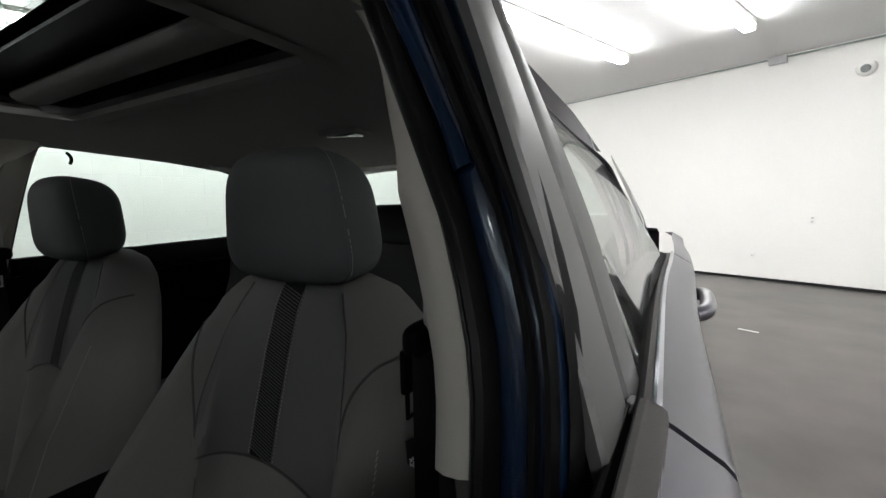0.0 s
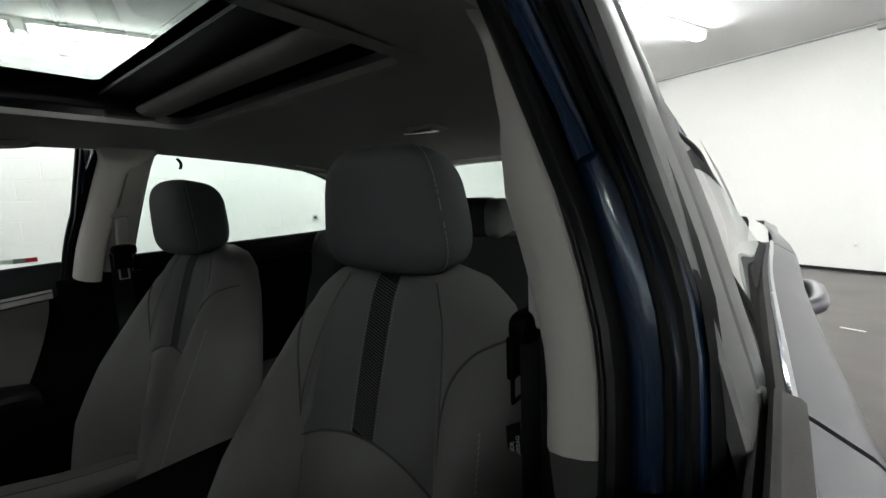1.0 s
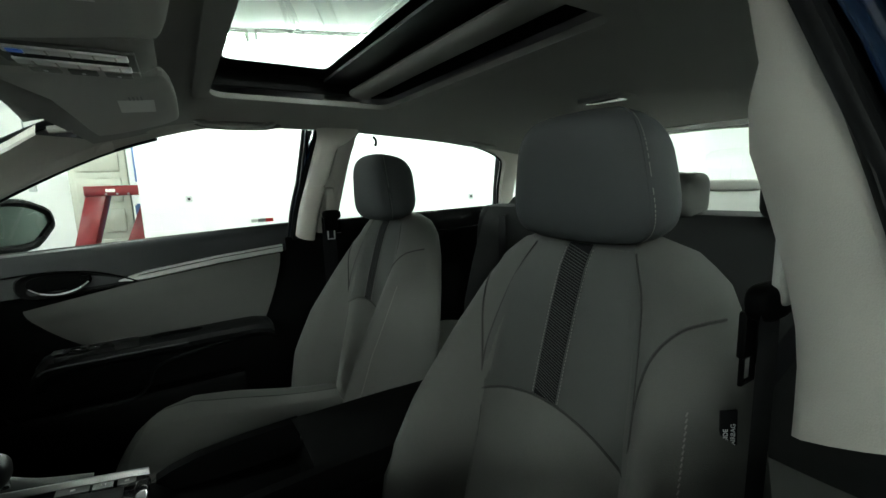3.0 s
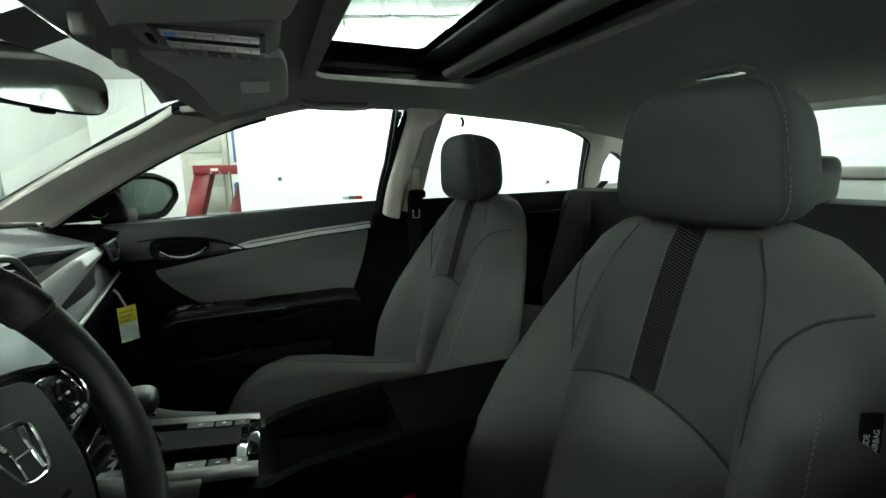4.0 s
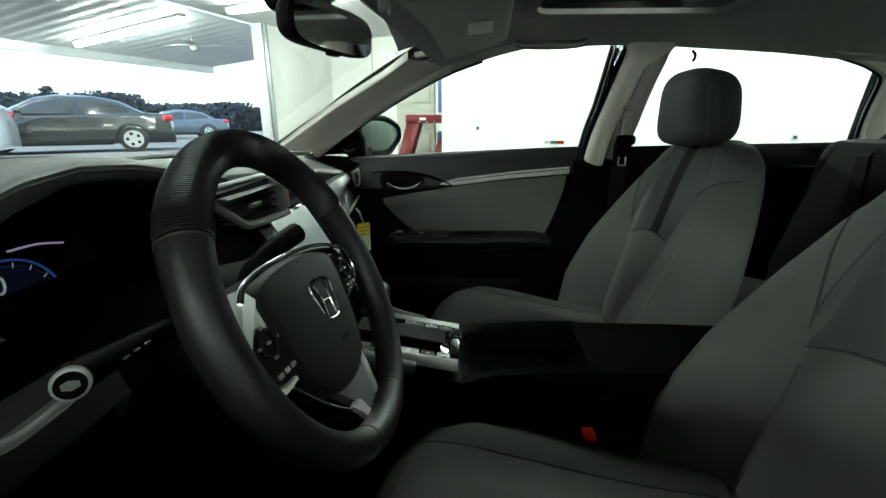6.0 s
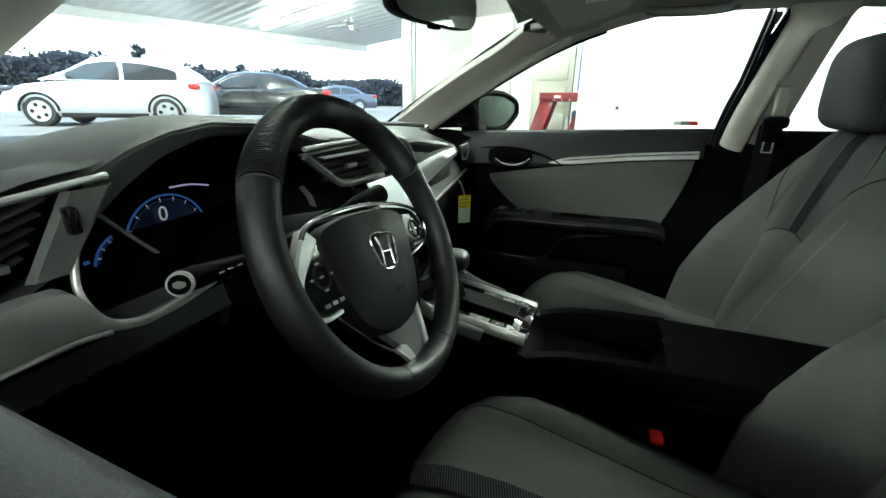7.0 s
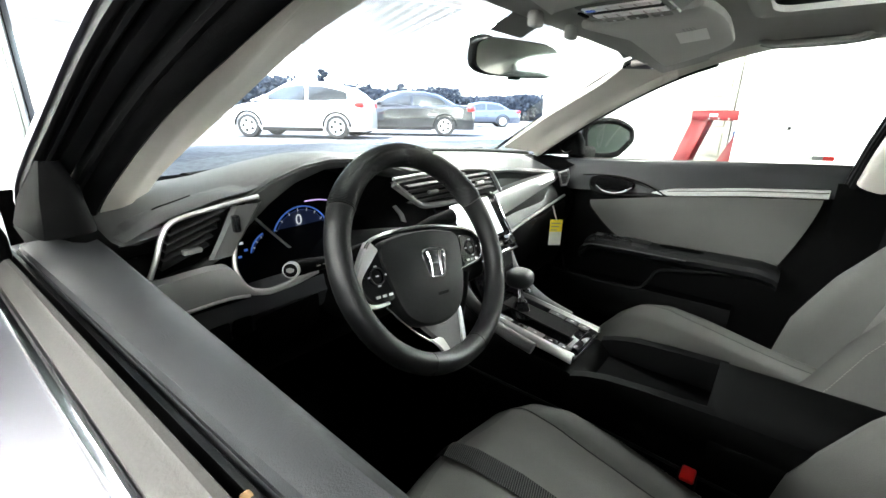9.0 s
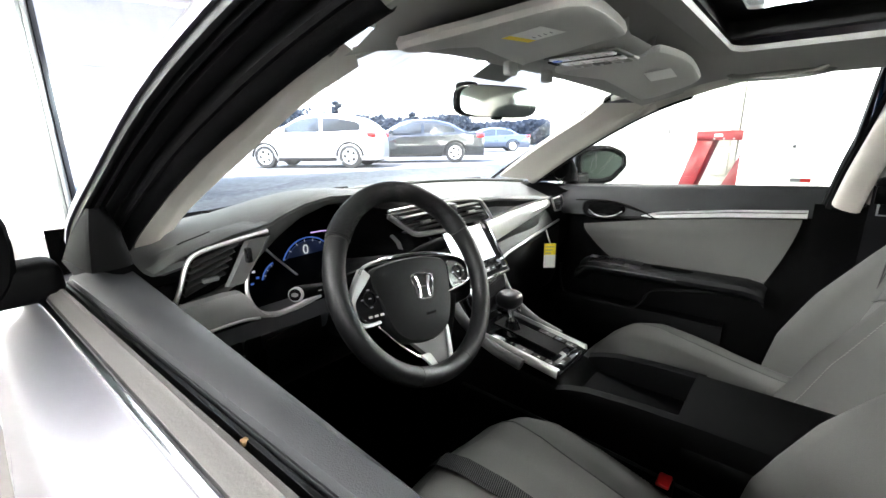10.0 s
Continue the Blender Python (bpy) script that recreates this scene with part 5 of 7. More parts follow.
def seat(cx, out):
    """Front bucket seat; out is the side (-1, 1) that faces its door."""
    rows = []
    for z in [0.42 + 0.56 * i / 34 for i in range(35)]:
        w, h = interp(z, ZS, WS), interp(z, ZS, HS)
        xs = [w * math.sin(a) for a in [(-90 + 180 * k / 36) * math.pi / 180 for k in range(37)]]
        front = [back_front(cx, x, z) for x in xs]
        mid = -0.640 - 0.235 * (z - 0.718) - 0.062
        back = [V((cx + x, mid - h * (1 - min(0.999, abs(x) / w) ** 2.6) ** (1 / 2.6), z)) for x in xs[::-1][1:-1]]
        rows.append(front + back)
    ob = part("front_seat", capped(rows), CLOTH, car, "grey cloth bucket seat with a black mesh centre stripe")

    def line(pts, r, mat, name, lift=0.0):
        c = curve([(x, z, 0) for x, z in pts], 8)
        return part(name, tube([back_front(cx, p.x, p.y) + V((0, lift, 0)) for p in c], r, 6), mat, ob)

    def patch(left, right, z0, z1, mat, name, n=20, k=8, lift=0.0018):
        rows = []
        for i in range(n + 1):
            z = z0 + (z1 - z0) * i / n
            a, c = left(z), right(z)
            rows.append([back_front(cx, a + (c - a) * j / k, z) + V((0, lift, lift * 0.3)) for j in range(k + 1)])
        return part(name, grid(rows), mat, ob)

    arch = lambda x: 0.706 + 0.036 * (1 - (x / 0.14) ** 2)
    # upper cloth panel in the darker weave, the lower insert stays pale
    edge = lambda z: interp(z, [0.66, 0.72, 0.80, 0.90, 0.965], [0.135, 0.142, 0.138, 0.118, 0.085])
    rows = []
    for i in range(17):
        f = i / 16
        row = []
        for j in range(25):
            g = -1 + 2 * j / 24
            z0 = arch(0.14 * g)
            z = z0 + (0.968 - z0) * f
            row.append(back_front(cx, edge(z) * g, z) + V((0, 0.0015, 0.0005)))
        rows.append(row)
    part("upper_panel", grid(rows), CLOTH_UPPER, ob, "smooth grey upper cloth panel")
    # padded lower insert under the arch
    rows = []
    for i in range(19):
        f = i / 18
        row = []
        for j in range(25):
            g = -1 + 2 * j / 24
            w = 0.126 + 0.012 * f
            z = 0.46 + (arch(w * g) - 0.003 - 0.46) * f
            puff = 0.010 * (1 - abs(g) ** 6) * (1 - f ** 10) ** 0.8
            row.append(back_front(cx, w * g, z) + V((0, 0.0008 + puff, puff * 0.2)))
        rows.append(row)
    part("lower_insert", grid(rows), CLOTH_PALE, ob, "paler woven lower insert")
    patch(lambda z: -0.021, lambda z: 0.021, arch(0) + 0.002, 0.966, MESH, "mesh_stripe", lift=0.0032, k=4)
    bm = bmesh.new()
    for i in range(58):
        z = arch(0) + 0.006 + 0.0039 * i
        if z > 0.962:
            break
        bm = tube([back_front(cx, -0.020 + 0.040 * j / 4, z + 0.012 * (j / 4 - 0.5)) + V((0, 0.0036, 0)) for j in range(5)], 0.0008, 5, bm=bm)
    tagged(part("mesh_rib", bm, MESH_RIB, ob, "fine grey diagonal ribs of the mesh"), kind="stuff")
    for q in (-1, 1):
        bm = bmesh.new()
        for i in range(44):
            z = arch(0) + 0.004 + 0.0049 * i
            if z > 0.963:
                break
            bm = tube([back_front(cx, q * 0.0245, z) + V((0, 0.003, 0)), back_front(cx, q * 0.0245, z + 0.0032) + V((0, 0.003, 0))], 0.0008, 4, bm=bm)
        tagged(part("stripe_stitch", bm, THREAD, ob, "pale stitching"), kind="stuff")
        line([(q * 0.140, 0.700), (q * 0.142, 0.74), (q * 0.138, 0.80), (q * 0.118, 0.90), (q * 0.09, 0.962)], 0.0016, SEAM, "seam")
        line([(q * 0.140, 0.700), (q * 0.130, 0.62), (q * 0.125, 0.52), (q * 0.128, 0.45)], 0.0024, SEAM, "seam")
        line([(q * 0.141, 0.700), (q * 0.143, 0.76), (q * 0.148, 0.82), (q * 0.157, 0.862), (q * 0.172, 0.888), (q * 0.186, 0.897), (q * 0.198, 0.901)], 0.0019, SEAM, "shoulder_seam")
        for dx, z0, z1 in ((0.018, 0.52, 0.82),):
            bm = bmesh.new()
            for i in range(60):
                z = z0 + 0.0052 * i
                if z > z1:
                    break
                x = q * (interp(z, ZS, WS) * 0.88)
                bm = tube([back_front(cx, x, z) + V((0, 0.0008, 0)), back_front(cx, x, z + 0.0034) + V((0, 0.0008, 0))], 0.0008, 4, bm=bm)
            tagged(part("bolster_stitch", bm, THREAD, ob, "pale stitching"), kind="stuff")
    line([(x, arch(x)) for x in (-0.14, -0.09, -0.04, 0, 0.04, 0.09, 0.14)], 0.0024, SEAM, "arch_seam", 0.001)
    # airbag tag on the outer bolster
    w = interp(0.803, ZS, WS)
    TAG = Matrix.Translation(back_front(cx, out * w * 0.965, 0.803) + V((out * 0.001, 0.0015, 0))) @ Matrix.Rotation(radians(-out * 58), 4, "Z") @ Matrix.Rotation(radians(-90), 4, "X") @ Matrix.Rotation(radians(180 - out * 3), 4, "Z")
    tag = part("airbag_tag", prism([(-0.0085, -0.022), (0.0085, -0.022), (0.0085, 0.022), (-0.0085, 0.022)], 0.002, TAG), MESH, ob, "small black woven airbag tag")
    for k, word in enumerate(("SIDE", "AIRBAG")):
        part("lettering", text_mesh(word, 0.0068, TAG @ Matrix.Translation((-0.0035 + 0.0075 * k, -0.004, 0.0024)) @ Matrix.Rotation(radians(90), 4, "Z")), PALE_PRINT, tag)

    # cushion
    sx, sy = (cx - 0.006, 0.040) if out < 0 else (cx, 0.0)
    YS = [-0.60, -0.50, -0.40, -0.29, -0.19, -0.105, -0.055, -0.030, -0.018]
    TOP = [z + (0.012 if out < 0 else 0.0) for z in (0.430, 0.438, 0.452, 0.468, 0.480, 0.478, 0.465, 0.440, 0.40)]
    CW = [w * (1.06 if out < 0 else 1.0) for w in (0.195, 0.202, 0.210, 0.218, 0.220, 0.214, 0.204, 0.188, 0.17)]

    def top(x, y):
        w, z = interp(y, YS, CW), interp(y, YS, TOP)
        q = min(0.999, abs(x) / w)
        bol = interp(y, [-0.6, -0.45, -0.3, -0.2, -0.12, -0.02], [0.03, 0.034, 0.044, 0.046, 0.034, 0.0])
        return V((sx + x, y + sy - 0.03 * q * q * smooth(-0.25, -0.03, y), z - 0.07 + 0.07 * (1 - q ** 3.2) ** (1 / 3.2) + bol * smooth(0.42, 0.72, q) * (1 - smooth(0.80, 1.03, q)) ** 0.6))

    rows = []
    for y in [-0.60 + 0.582 * i / 34 for i in range(35)]:
        w, z = interp(y, YS, CW), interp(y, YS, TOP)
        xs = [w * math.sin(a) for a in [(-90 + 180 * k / 32) * math.pi / 180 for k in range(33)]]
        rows.append([top(x, y) for x in xs] + [V((sx + x, y + sy, z - 0.07 - 0.07 * (1 - min(0.999, abs(x) / w) ** 3) ** (1 / 3))) for x in xs[::-1][1:-1]])
    cu = part("cushion", capped(rows), CLOTH, ob, "grey cloth seat cushion")
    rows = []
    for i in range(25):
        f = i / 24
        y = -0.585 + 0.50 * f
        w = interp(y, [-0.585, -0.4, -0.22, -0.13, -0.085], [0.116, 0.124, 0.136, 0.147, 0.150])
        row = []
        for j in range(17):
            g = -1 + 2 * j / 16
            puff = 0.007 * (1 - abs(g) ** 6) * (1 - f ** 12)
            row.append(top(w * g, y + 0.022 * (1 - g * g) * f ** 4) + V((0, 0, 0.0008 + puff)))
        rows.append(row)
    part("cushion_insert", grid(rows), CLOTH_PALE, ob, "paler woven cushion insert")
    for q in (-1, 1):
        c = curve([(q * 0.118, -0.58, 0), (q * 0.126, -0.4, 0), (q * 0.138, -0.22, 0), (q * 0.150, -0.13, 0), (q * 0.16, -0.07, 0)], 8)
        part("seam", tube([top(p.x, p.y) for p in c], 0.0012, 6), SEAM, ob)
        bm = bmesh.new()
        for i in range(70):
            y = -0.09 - 0.0065 * i
            x = q * interp(y, YS, CW) * 0.86
            bm = tube([top(x, y) + V((0, 0, 0.0006)), top(x, y - 0.0042) + V((0, 0, 0.0006))], 0.0008, 4, bm=bm)
        tagged(part("cushion_stitch", bm, THREAD, ob, "pale stitching"), kind="stuff")
    if out < 0:
        ys = [-0.56 + 0.525 * i / 30 for i in range(31)]
        part("mesh_stripe", grid([[top(-0.021 + 0.042 * j / 4, y) + V((0, 0.001, 0.0100)) for j in range(5)] for y in ys]), MESH, ob, "black mesh stripe along the cushion")
        bm = bmesh.new()
        for j in range(128):
            y = -0.55 + 0.0039 * j
            bm = tube([top(-0.020 + 0.010 * i, y + 0.012 * (i / 4 - 0.5)) + V((0, 0.001, 0.0106)) for i in range(5)], 0.0008, 5, bm=bm)
        tagged(part("mesh_rib", bm, MESH_RIB, ob), kind="stuff")
    # side valance, rail and back shell
    part("valance", box(cx + out * 0.20, cx + out * 0.262, -0.60, -0.06, 0.30, 0.43, 0.02, 3), BLACK, ob, "black plastic seat valance")
    for q in (-1, 1):
        part("rail", box(cx + q * 0.20 - 0.02, cx + q * 0.20 + 0.02, -0.62, 0.02, 0.262, 0.31, 0.006), GALV, ob)
    # headrest with its front panel, side seams and posts
    hr = Matrix.Rotation(radians(-8), 4, "X")
    c = V((cx + (0.022 if out > 0 else 0.002), -0.717 if out > 0 else -0.735, 1.066 - (0.008 if out > 0 else 0)))

    def head(a, q, grow=0.0):
        rx, ry, rz = 0.127 + grow, 0.064 + grow, 0.092 + grow
        z = spow(math.sin(a), 0.5)
        k = 1 - 0.13 * z
        y = ry * spow(math.cos(a), 0.55) * spow(math.sin(q), 0.7)
        return c + hr @ V((rx * k * spow(math.cos(a), 0.5) * spow(math.cos(q), 0.6) * (1 - 0.12 * smooth(0.02, -0.06, y)), y - 0.008 + 0.008 * (1 - z), rz * z - 0.30 * max(0.0, 0.03 - y) * smooth(-0.2, 0.8, z)))

    rows = [[head(max(-1.54, min(1.54, -math.pi / 2 + math.pi * i / 26)), 2 * math.pi * j / 48) for j in range(48)] for i in range(27)]
    hd = part("headrest", capped(rows), CLOTH_DARK, ob, "charcoal leatherette headrest")
    for q in (-1, 1):
        ang = math.pi / 2 - q * 1.02
        pts = [head(-1.35 + 2.7 * i / 24, ang, 0.0002) for i in range(25)]
        part("headrest_seam", tube(pts, 0.0011, 6), CLOTH_DARK, hd)
        bm = bmesh.new()
        for i in range(46):
            a = -1.25 + 2.5 * i / 46
            bm = tube([head(a, ang - q * 0.07, 0.0003), head(a + 0.034, ang - q * 0.07, 0.0003)], 0.0006, 4, bm=bm)
        tagged(part("headrest_stitch", bm, THREAD, hd, "grey stitching"), kind="stuff")
        part("post", cyl((cx + q * 0.055, -0.735, 0.93), (cx + q * 0.055, -0.732, 1.0), 0.006, n=12), CHROME, hd)
    return ob


seat(-0.325, -1)
seat(0.36, 1)

# belt buckle with its red button
buckle = part("belt_buckle", box(-0.146, -0.106, -0.374, -0.346, 0.36, 0.490, 0.006, 2), BLACK, car, "black belt buckle with a red button")
part("release_button", box(-0.143, -0.109, -0.371, -0.349, 0.488, 0.496, 0.003, 2), RED, buckle, "bright red release button")
part("buckle_stalk", tube([(-0.112, -0.37, 0.37), (-0.115, -0.42, 0.30)], 0.012), BLACK, buckle)
buckle2 = part("belt_buckle", box(0.09, 0.135, -0.445, -0.395, 0.36, 0.435, 0.006, 2), BLACK, car)
part("release_button", box(0.092, 0.133, -0.440, -0.400, 0.432, 0.446, 0.004, 2), RED, buckle2, "bright red release button")

# ---- rear bench ----
rows = []
for x in [-0.60 + 1.2 * k / 30 for k in range(31)]:
    d = 0.02 * math.cos(x * 9.0) + 0.02 * smooth(0.35, 0.55, abs(x))
    rows.append([V((x, y + d, z)) for y, z in ((-1.16, 0.45), (-1.17, 0.60), (-1.22, 0.78), (-1.27, 0.92), (-1.30, 0.965), (-1.34, 0.975), (-1.38, 0.96), (-1.38, 0.45))])
# Bench back and headrests carry the shade-darkened cloth; the cushion stays lighter.
bench = part("rear_bench", grid(rows), BENCH, car, "cloth rear bench, colour darkened for shade")
part("bench_cushion", grid([[V((x, y, z + 0.012 * math.cos(x * 9))) for y, z in ((-1.20, 0.50), (-1.05, 0.53), (-0.85, 0.54), (-0.76, 0.53), (-0.73, 0.49), (-0.74, 0.36))] for x in [-0.60 + 1.2 * k / 24 for k in range(25)]]), CLOTH, bench, "grey cloth rear cushion")
for cx in (-0.42, 0.30, -0.055):
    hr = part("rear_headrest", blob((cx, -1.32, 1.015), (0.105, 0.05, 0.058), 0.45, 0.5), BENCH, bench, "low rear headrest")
    part("headrest_side", blob((cx - 0.098, -1.322, 1.013), (0.032, 0.052, 0.056), 0.5, 0.6), CLOTH, hr, "pale grey headrest side")
part("rear_shelf", grid([[V((x, y, z)) for x in (-0.62, -0.3, 0, 0.3, 0.62)] for y, z in ((-1.36, 0.955), (-1.5, 0.985), (-1.75, 0.995), (-1.98, 1.02))]), LINER, car, "grey felt rear shelf")
part("shelf_lamp", blob((0.0, -1.86, 1.025), (0.10, 0.03, 0.02)), LIGHT_PLASTIC, car, "white high brake lamp cover")
for s in (-1, 1):
    part("side_bolster", blob((s * 0.62, -1.30, 0.70), (0.05, 0.07, 0.27), 0.6, 0.7), MESH, bench, "black side bolster of the bench")
    part("rear_belt", grid([[V((s * 0.56, -1.36, 1.0)), V((s * 0.52, -1.36, 1.0))], [V((s * 0.53, -1.255, 0.93)), V((s * 0.49, -1.255, 0.93))], [V((s * 0.40, -1.15, 0.6)), V((s * 0.36, -1.15, 0.6))]]), MESH, car, "black rear seat belt")

# ---- steering wheel ----
HUB = Matrix.Translation((-0.338, 0.034, 0.8416)) @ Matrix(((1, 0, 0, 0), (0, math.sin(radians(25.7)), -math.cos(radians(25.7)), 0), (0, math.cos(radians(25.7)), math.sin(radians(25.7)), 0), (0, 0, 0, 1))) @ Matrix.Rotation(radians(-6), 4, "Z")


def hub_line(pts, r, mat, name, parent, z=0.012, n=6, closed=False, flat=0.7):
    c = curve([(x, y, z if len(q) == 0 else q[0]) for x, y, *q in pts], n, closed)
    return part(name, tube([HUB @ p for p in c], r, 10, closed, flat=flat), mat, parent)


def hub_plate(outline, z0, dz, mat, name, parent, bev=0.004, n=5, label="", dome=0.0):
    """Rounded plate on the wheel, with a slight crown."""
    c = curve([(x, y, 0) for x, y in outline], n, True)
    cx, cy = sum(p.x for p in c) / len(c), sum(p.y for p in c) / len(c)
    ring = lambda k, z: [HUB @ V((cx + (p.x - cx) * k, cy + (p.y - cy) * k, z)) for p in c]
    w = max(0.002, bev)
    rows = [ring(0.99, z0), ring(1.0, z0 + dz * 0.5), ring(0.985, z0 + dz * 0.85), ring(0.955, z0 + dz), ring(0.75, z0 + dz + dome * 0.5), ring(0.45, z0 + dz + dome * 0.85), ring(0.15, z0 + dz + dome), ring(0.02, z0 + dz + dome)]
    return part(name, capped(rows), mat, parent, label)


R, RIM_Z = 0.1655, 0.009
ang = [2 * math.pi * k / 96 for k in range(96)]
rim_r = lambda a: 0.0168 + 0.0016 * math.exp(-((math.degrees(a) % 360 - 35) / 14) ** 2) + 0.0016 * math.exp(-((math.degrees(a) % 360 - 145) / 14) ** 2)


def rim_arc(a0, a1, mat, name, parent, label="", extra=0.0, n=48):
    rows = []
    for k in range(n + 1):
        a = radians(a0 + (a1 - a0) * k / n)
        c = V((R * math.cos(a) - 0.003, R * math.sin(a), RIM_Z))
        u = V((math.cos(a), math.sin(a), 0))
        rr = rim_r(a) + extra
        rows.append([HUB @ (c + u * rr * math.cos(q) + V((0, 0, 1)) * rr * 1.12 * math.sin(q)) for q in [2 * math.pi * j / 18 for j in range(18)]])
    return part(name, capped(rows), mat, parent, label)


wheel = rim_arc(150, 390, LEATHER, "steering_wheel", car, "black leather-wrapped wheel with silver spokes trim")
rim_arc(31, 149, LEATHER, "upper_rim", wheel, "ribbed black leather upper rim", 0.0004)
bm = bmesh.new()
for k in range(150):
    a = radians(32 + 116 * k / 149)
    c = V((R * math.cos(a) - 0.003, R * math.sin(a), RIM_Z))
    u = V((math.cos(a), math.sin(a), 0))
    rr = rim_r(a) + 0.0009
    bm = tube([HUB @ (c + u * rr * math.cos(q) + V((0, 0, 1)) * rr * 1.12 * math.sin(q)) for q in [0.2 + 4.6 * j / 12 - 0.8 for j in range(13)]], 0.0008, 4, bm=bm, caps=False)
tagged(part("rim_ribs", bm, LEATHER, wheel, "fine ridges of the upper rim"), kind="stuff")
for a in (150, 31, 250, 290):
    rim_arc(a - 0.35, a + 0.35, SEAM, "rim_seam", wheel, "", 0.0006, 2)
hub_plate([(-0.098, 0.024), (-0.060, 0.039), (0.0, 0.043), (0.050, 0.038), (0.082, 0.026), (0.078, -0.020), (0.064, -0.064), (0.040, -0.096), (0.0, -0.108), (-0.044, -0.103), (-0.078, -0.078), (-0.092, -0.030)], -0.02, 0.026, AIRBAG, "airbag_pad", wheel, label="charcoal airbag cover", dome=0.008)
hub_plate([(-0.155, 0.020), (-0.10, 0.040), (0, 0.045), (0.10, 0.040), (0.155, 0.020), (0.150, -0.045), (0.10, -0.060), (0, -0.07), (-0.10, -0.060), (-0.150, -0.045)], -0.030, 0.022, BLACK, "spoke_plate", wheel, label="black spoke carrier")
hub_line([(-0.121, 0.026, 0.006), (-0.112, 0.035, 0.007), (-0.095, 0.041, 0.008), (-0.06, 0.0455, 0.009), (-0.015, 0.047, 0.009), (0.03, 0.0455, 0.009), (0.075, 0.040, 0.008), (0.112, 0.031, 0.006), (0.130, 0.023, 0.005), (0.139, 0.010, 0.004), (0.140, -0.006, 0.003), (0.134, -0.018, 0.002), (0.118, -0.025, 0.002), (0.085, -0.031, 0.003), (0.062, -0.034, 0.004)], 0.0034, CHROME, "spoke_trim", wheel)
for s in (-1, 1):
    low = -0.050 if s < 0 else -0.028
    hub_plate([(s * 0.090, 0.024), (s * 0.118, 0.020), (s * 0.136, 0.0), (s * 0.138, low * 0.6), (s * 0.124, low), (s * 0.088, low - 0.002), (s * 0.080, low * 0.5), (s * 0.084, 0.004)], -0.008, 0.011, GLOSSBLACK, "button_pod", wheel, label="gloss black button pod")
    cx, cy = s * 0.110, -0.014 if s < 0 else 0.0
    part("button_ring", tube([HUB @ V((cx + 0.012 * math.cos(a), cy + 0.012 * math.sin(a), 0.005)) for a in ang[::4]], 0.0012, 6, True), AIRBAG, wheel)
    for k, (dx, dy) in enumerate(((0, 0.014), (0.014, 0), (0, -0.014), (-0.014, 0), (0, 0))):
        part("button_mark", prism([(-0.0025, -0.0012), (0.0025, -0.0012), (0.0025, 0.0012), (-0.0025, 0.0012)], 0.0012, HUB @ Matrix.Translation((cx + dx, cy + dy, 0.0042))), GREY_PRINT, wheel)
    for k in range(3):
        part("button_mark", prism([(-0.0036, -0.002), (0.0036, -0.002), (0.0036, 0.002), (-0.0036, 0.002)], 0.0012, HUB @ Matrix.Translation((s * (0.094 + 0.0115 * k), low + 0.007, 0.0042))), GREY_PRINT if s < 0 else LINER_DARK, wheel)
# satin wing round the left pod: a broad flat blade that narrows to a hook below
wing_out = curve([(-0.112, 0.037, 0), (-0.128, 0.018, 0), (-0.1465, -0.011, 0), (-0.1485, -0.030, 0), (-0.1465, -0.044, 0), (-0.140, -0.054, 0), (-0.122, -0.058, 0), (-0.100, -0.0565, 0)], 5)
wing_in = curve([(-0.098, 0.021, 0), (-0.112, 0.008, 0), (-0.1355, -0.014, 0), (-0.1395, -0.030, 0), (-0.138, -0.042, 0), (-0.133, -0.0485, 0), (-0.120, -0.052, 0), (-0.101, -0.0515, 0)], 5)
part("pod_wing", grid([[HUB @ V((o.x, o.y, -0.006)), HUB @ V((o.x, o.y, 0.004)), HUB @ (o.lerp(q, 0.15) + V((0, 0, 0.0065))), HUB @ (o.lerp(q, 0.85) + V((0, 0, 0.0065))), HUB @ V((q.x, q.y, 0.004)), HUB @ V((q.x, q.y, -0.004))] for o, q in zip(wing_out, wing_in)]), BRIGHT_STRIP, wheel, "satin silver wing round the button pod")
# lower spoke: dark web between two silver blades, leaning with the wheel
lean = lambda y: 0.004 + 0.10 * max(0.0, -0.10 - y)
hub_plate([(x + lean(y), y) for x, y in ((-0.048, -0.098), (0.0, -0.108), (0.042, -0.090), (0.030, -0.128), (0.022, -0.160), (0.0, -0.162), (-0.016, -0.160), (-0.026, -0.130))], -0.012, 0.011, SOFT, "lower_spoke", wheel, n=4, label="charcoal lower spoke")
hub_line([(-0.103, -0.060, 0.0), (-0.083, -0.084, 0.0), (-0.062, -0.107, 0.0), (-0.040, -0.126, 0.001)], 0.0026, CHROME, "spoke_edge", wheel)
for s in (-1, 1):
    top = -0.125 if s < 0 else -0.092
    blade = [(s * 0.043, top), (s * 0.036, top - 0.002), (s * (0.020 if s < 0 else 0.031), -0.129), (s * 0.010, -0.160), (s * 0.019, -0.162), (s * 0.031, -0.140)] if s < 0 else [(0.042, top), (0.037, top), (0.028, -0.126), (0.018, -0.157), (0.025, -0.158), (0.036, -0.124)]
    hub_plate([(x + lean(y), y) for x, y in blade], -0.004, 0.0065, BRIGHT_STRIP, "spoke_blade", wheel, n=3, label="satin silver spoke blade")
    if s > 0:
        hub_line([(0.088, -0.040, -0.004), (0.075, -0.070, -0.006), (0.058, -0.098, -0.008), (0.046, -0.115, -0.008)], 0.006, BLACK, "spoke_edge", wheel)
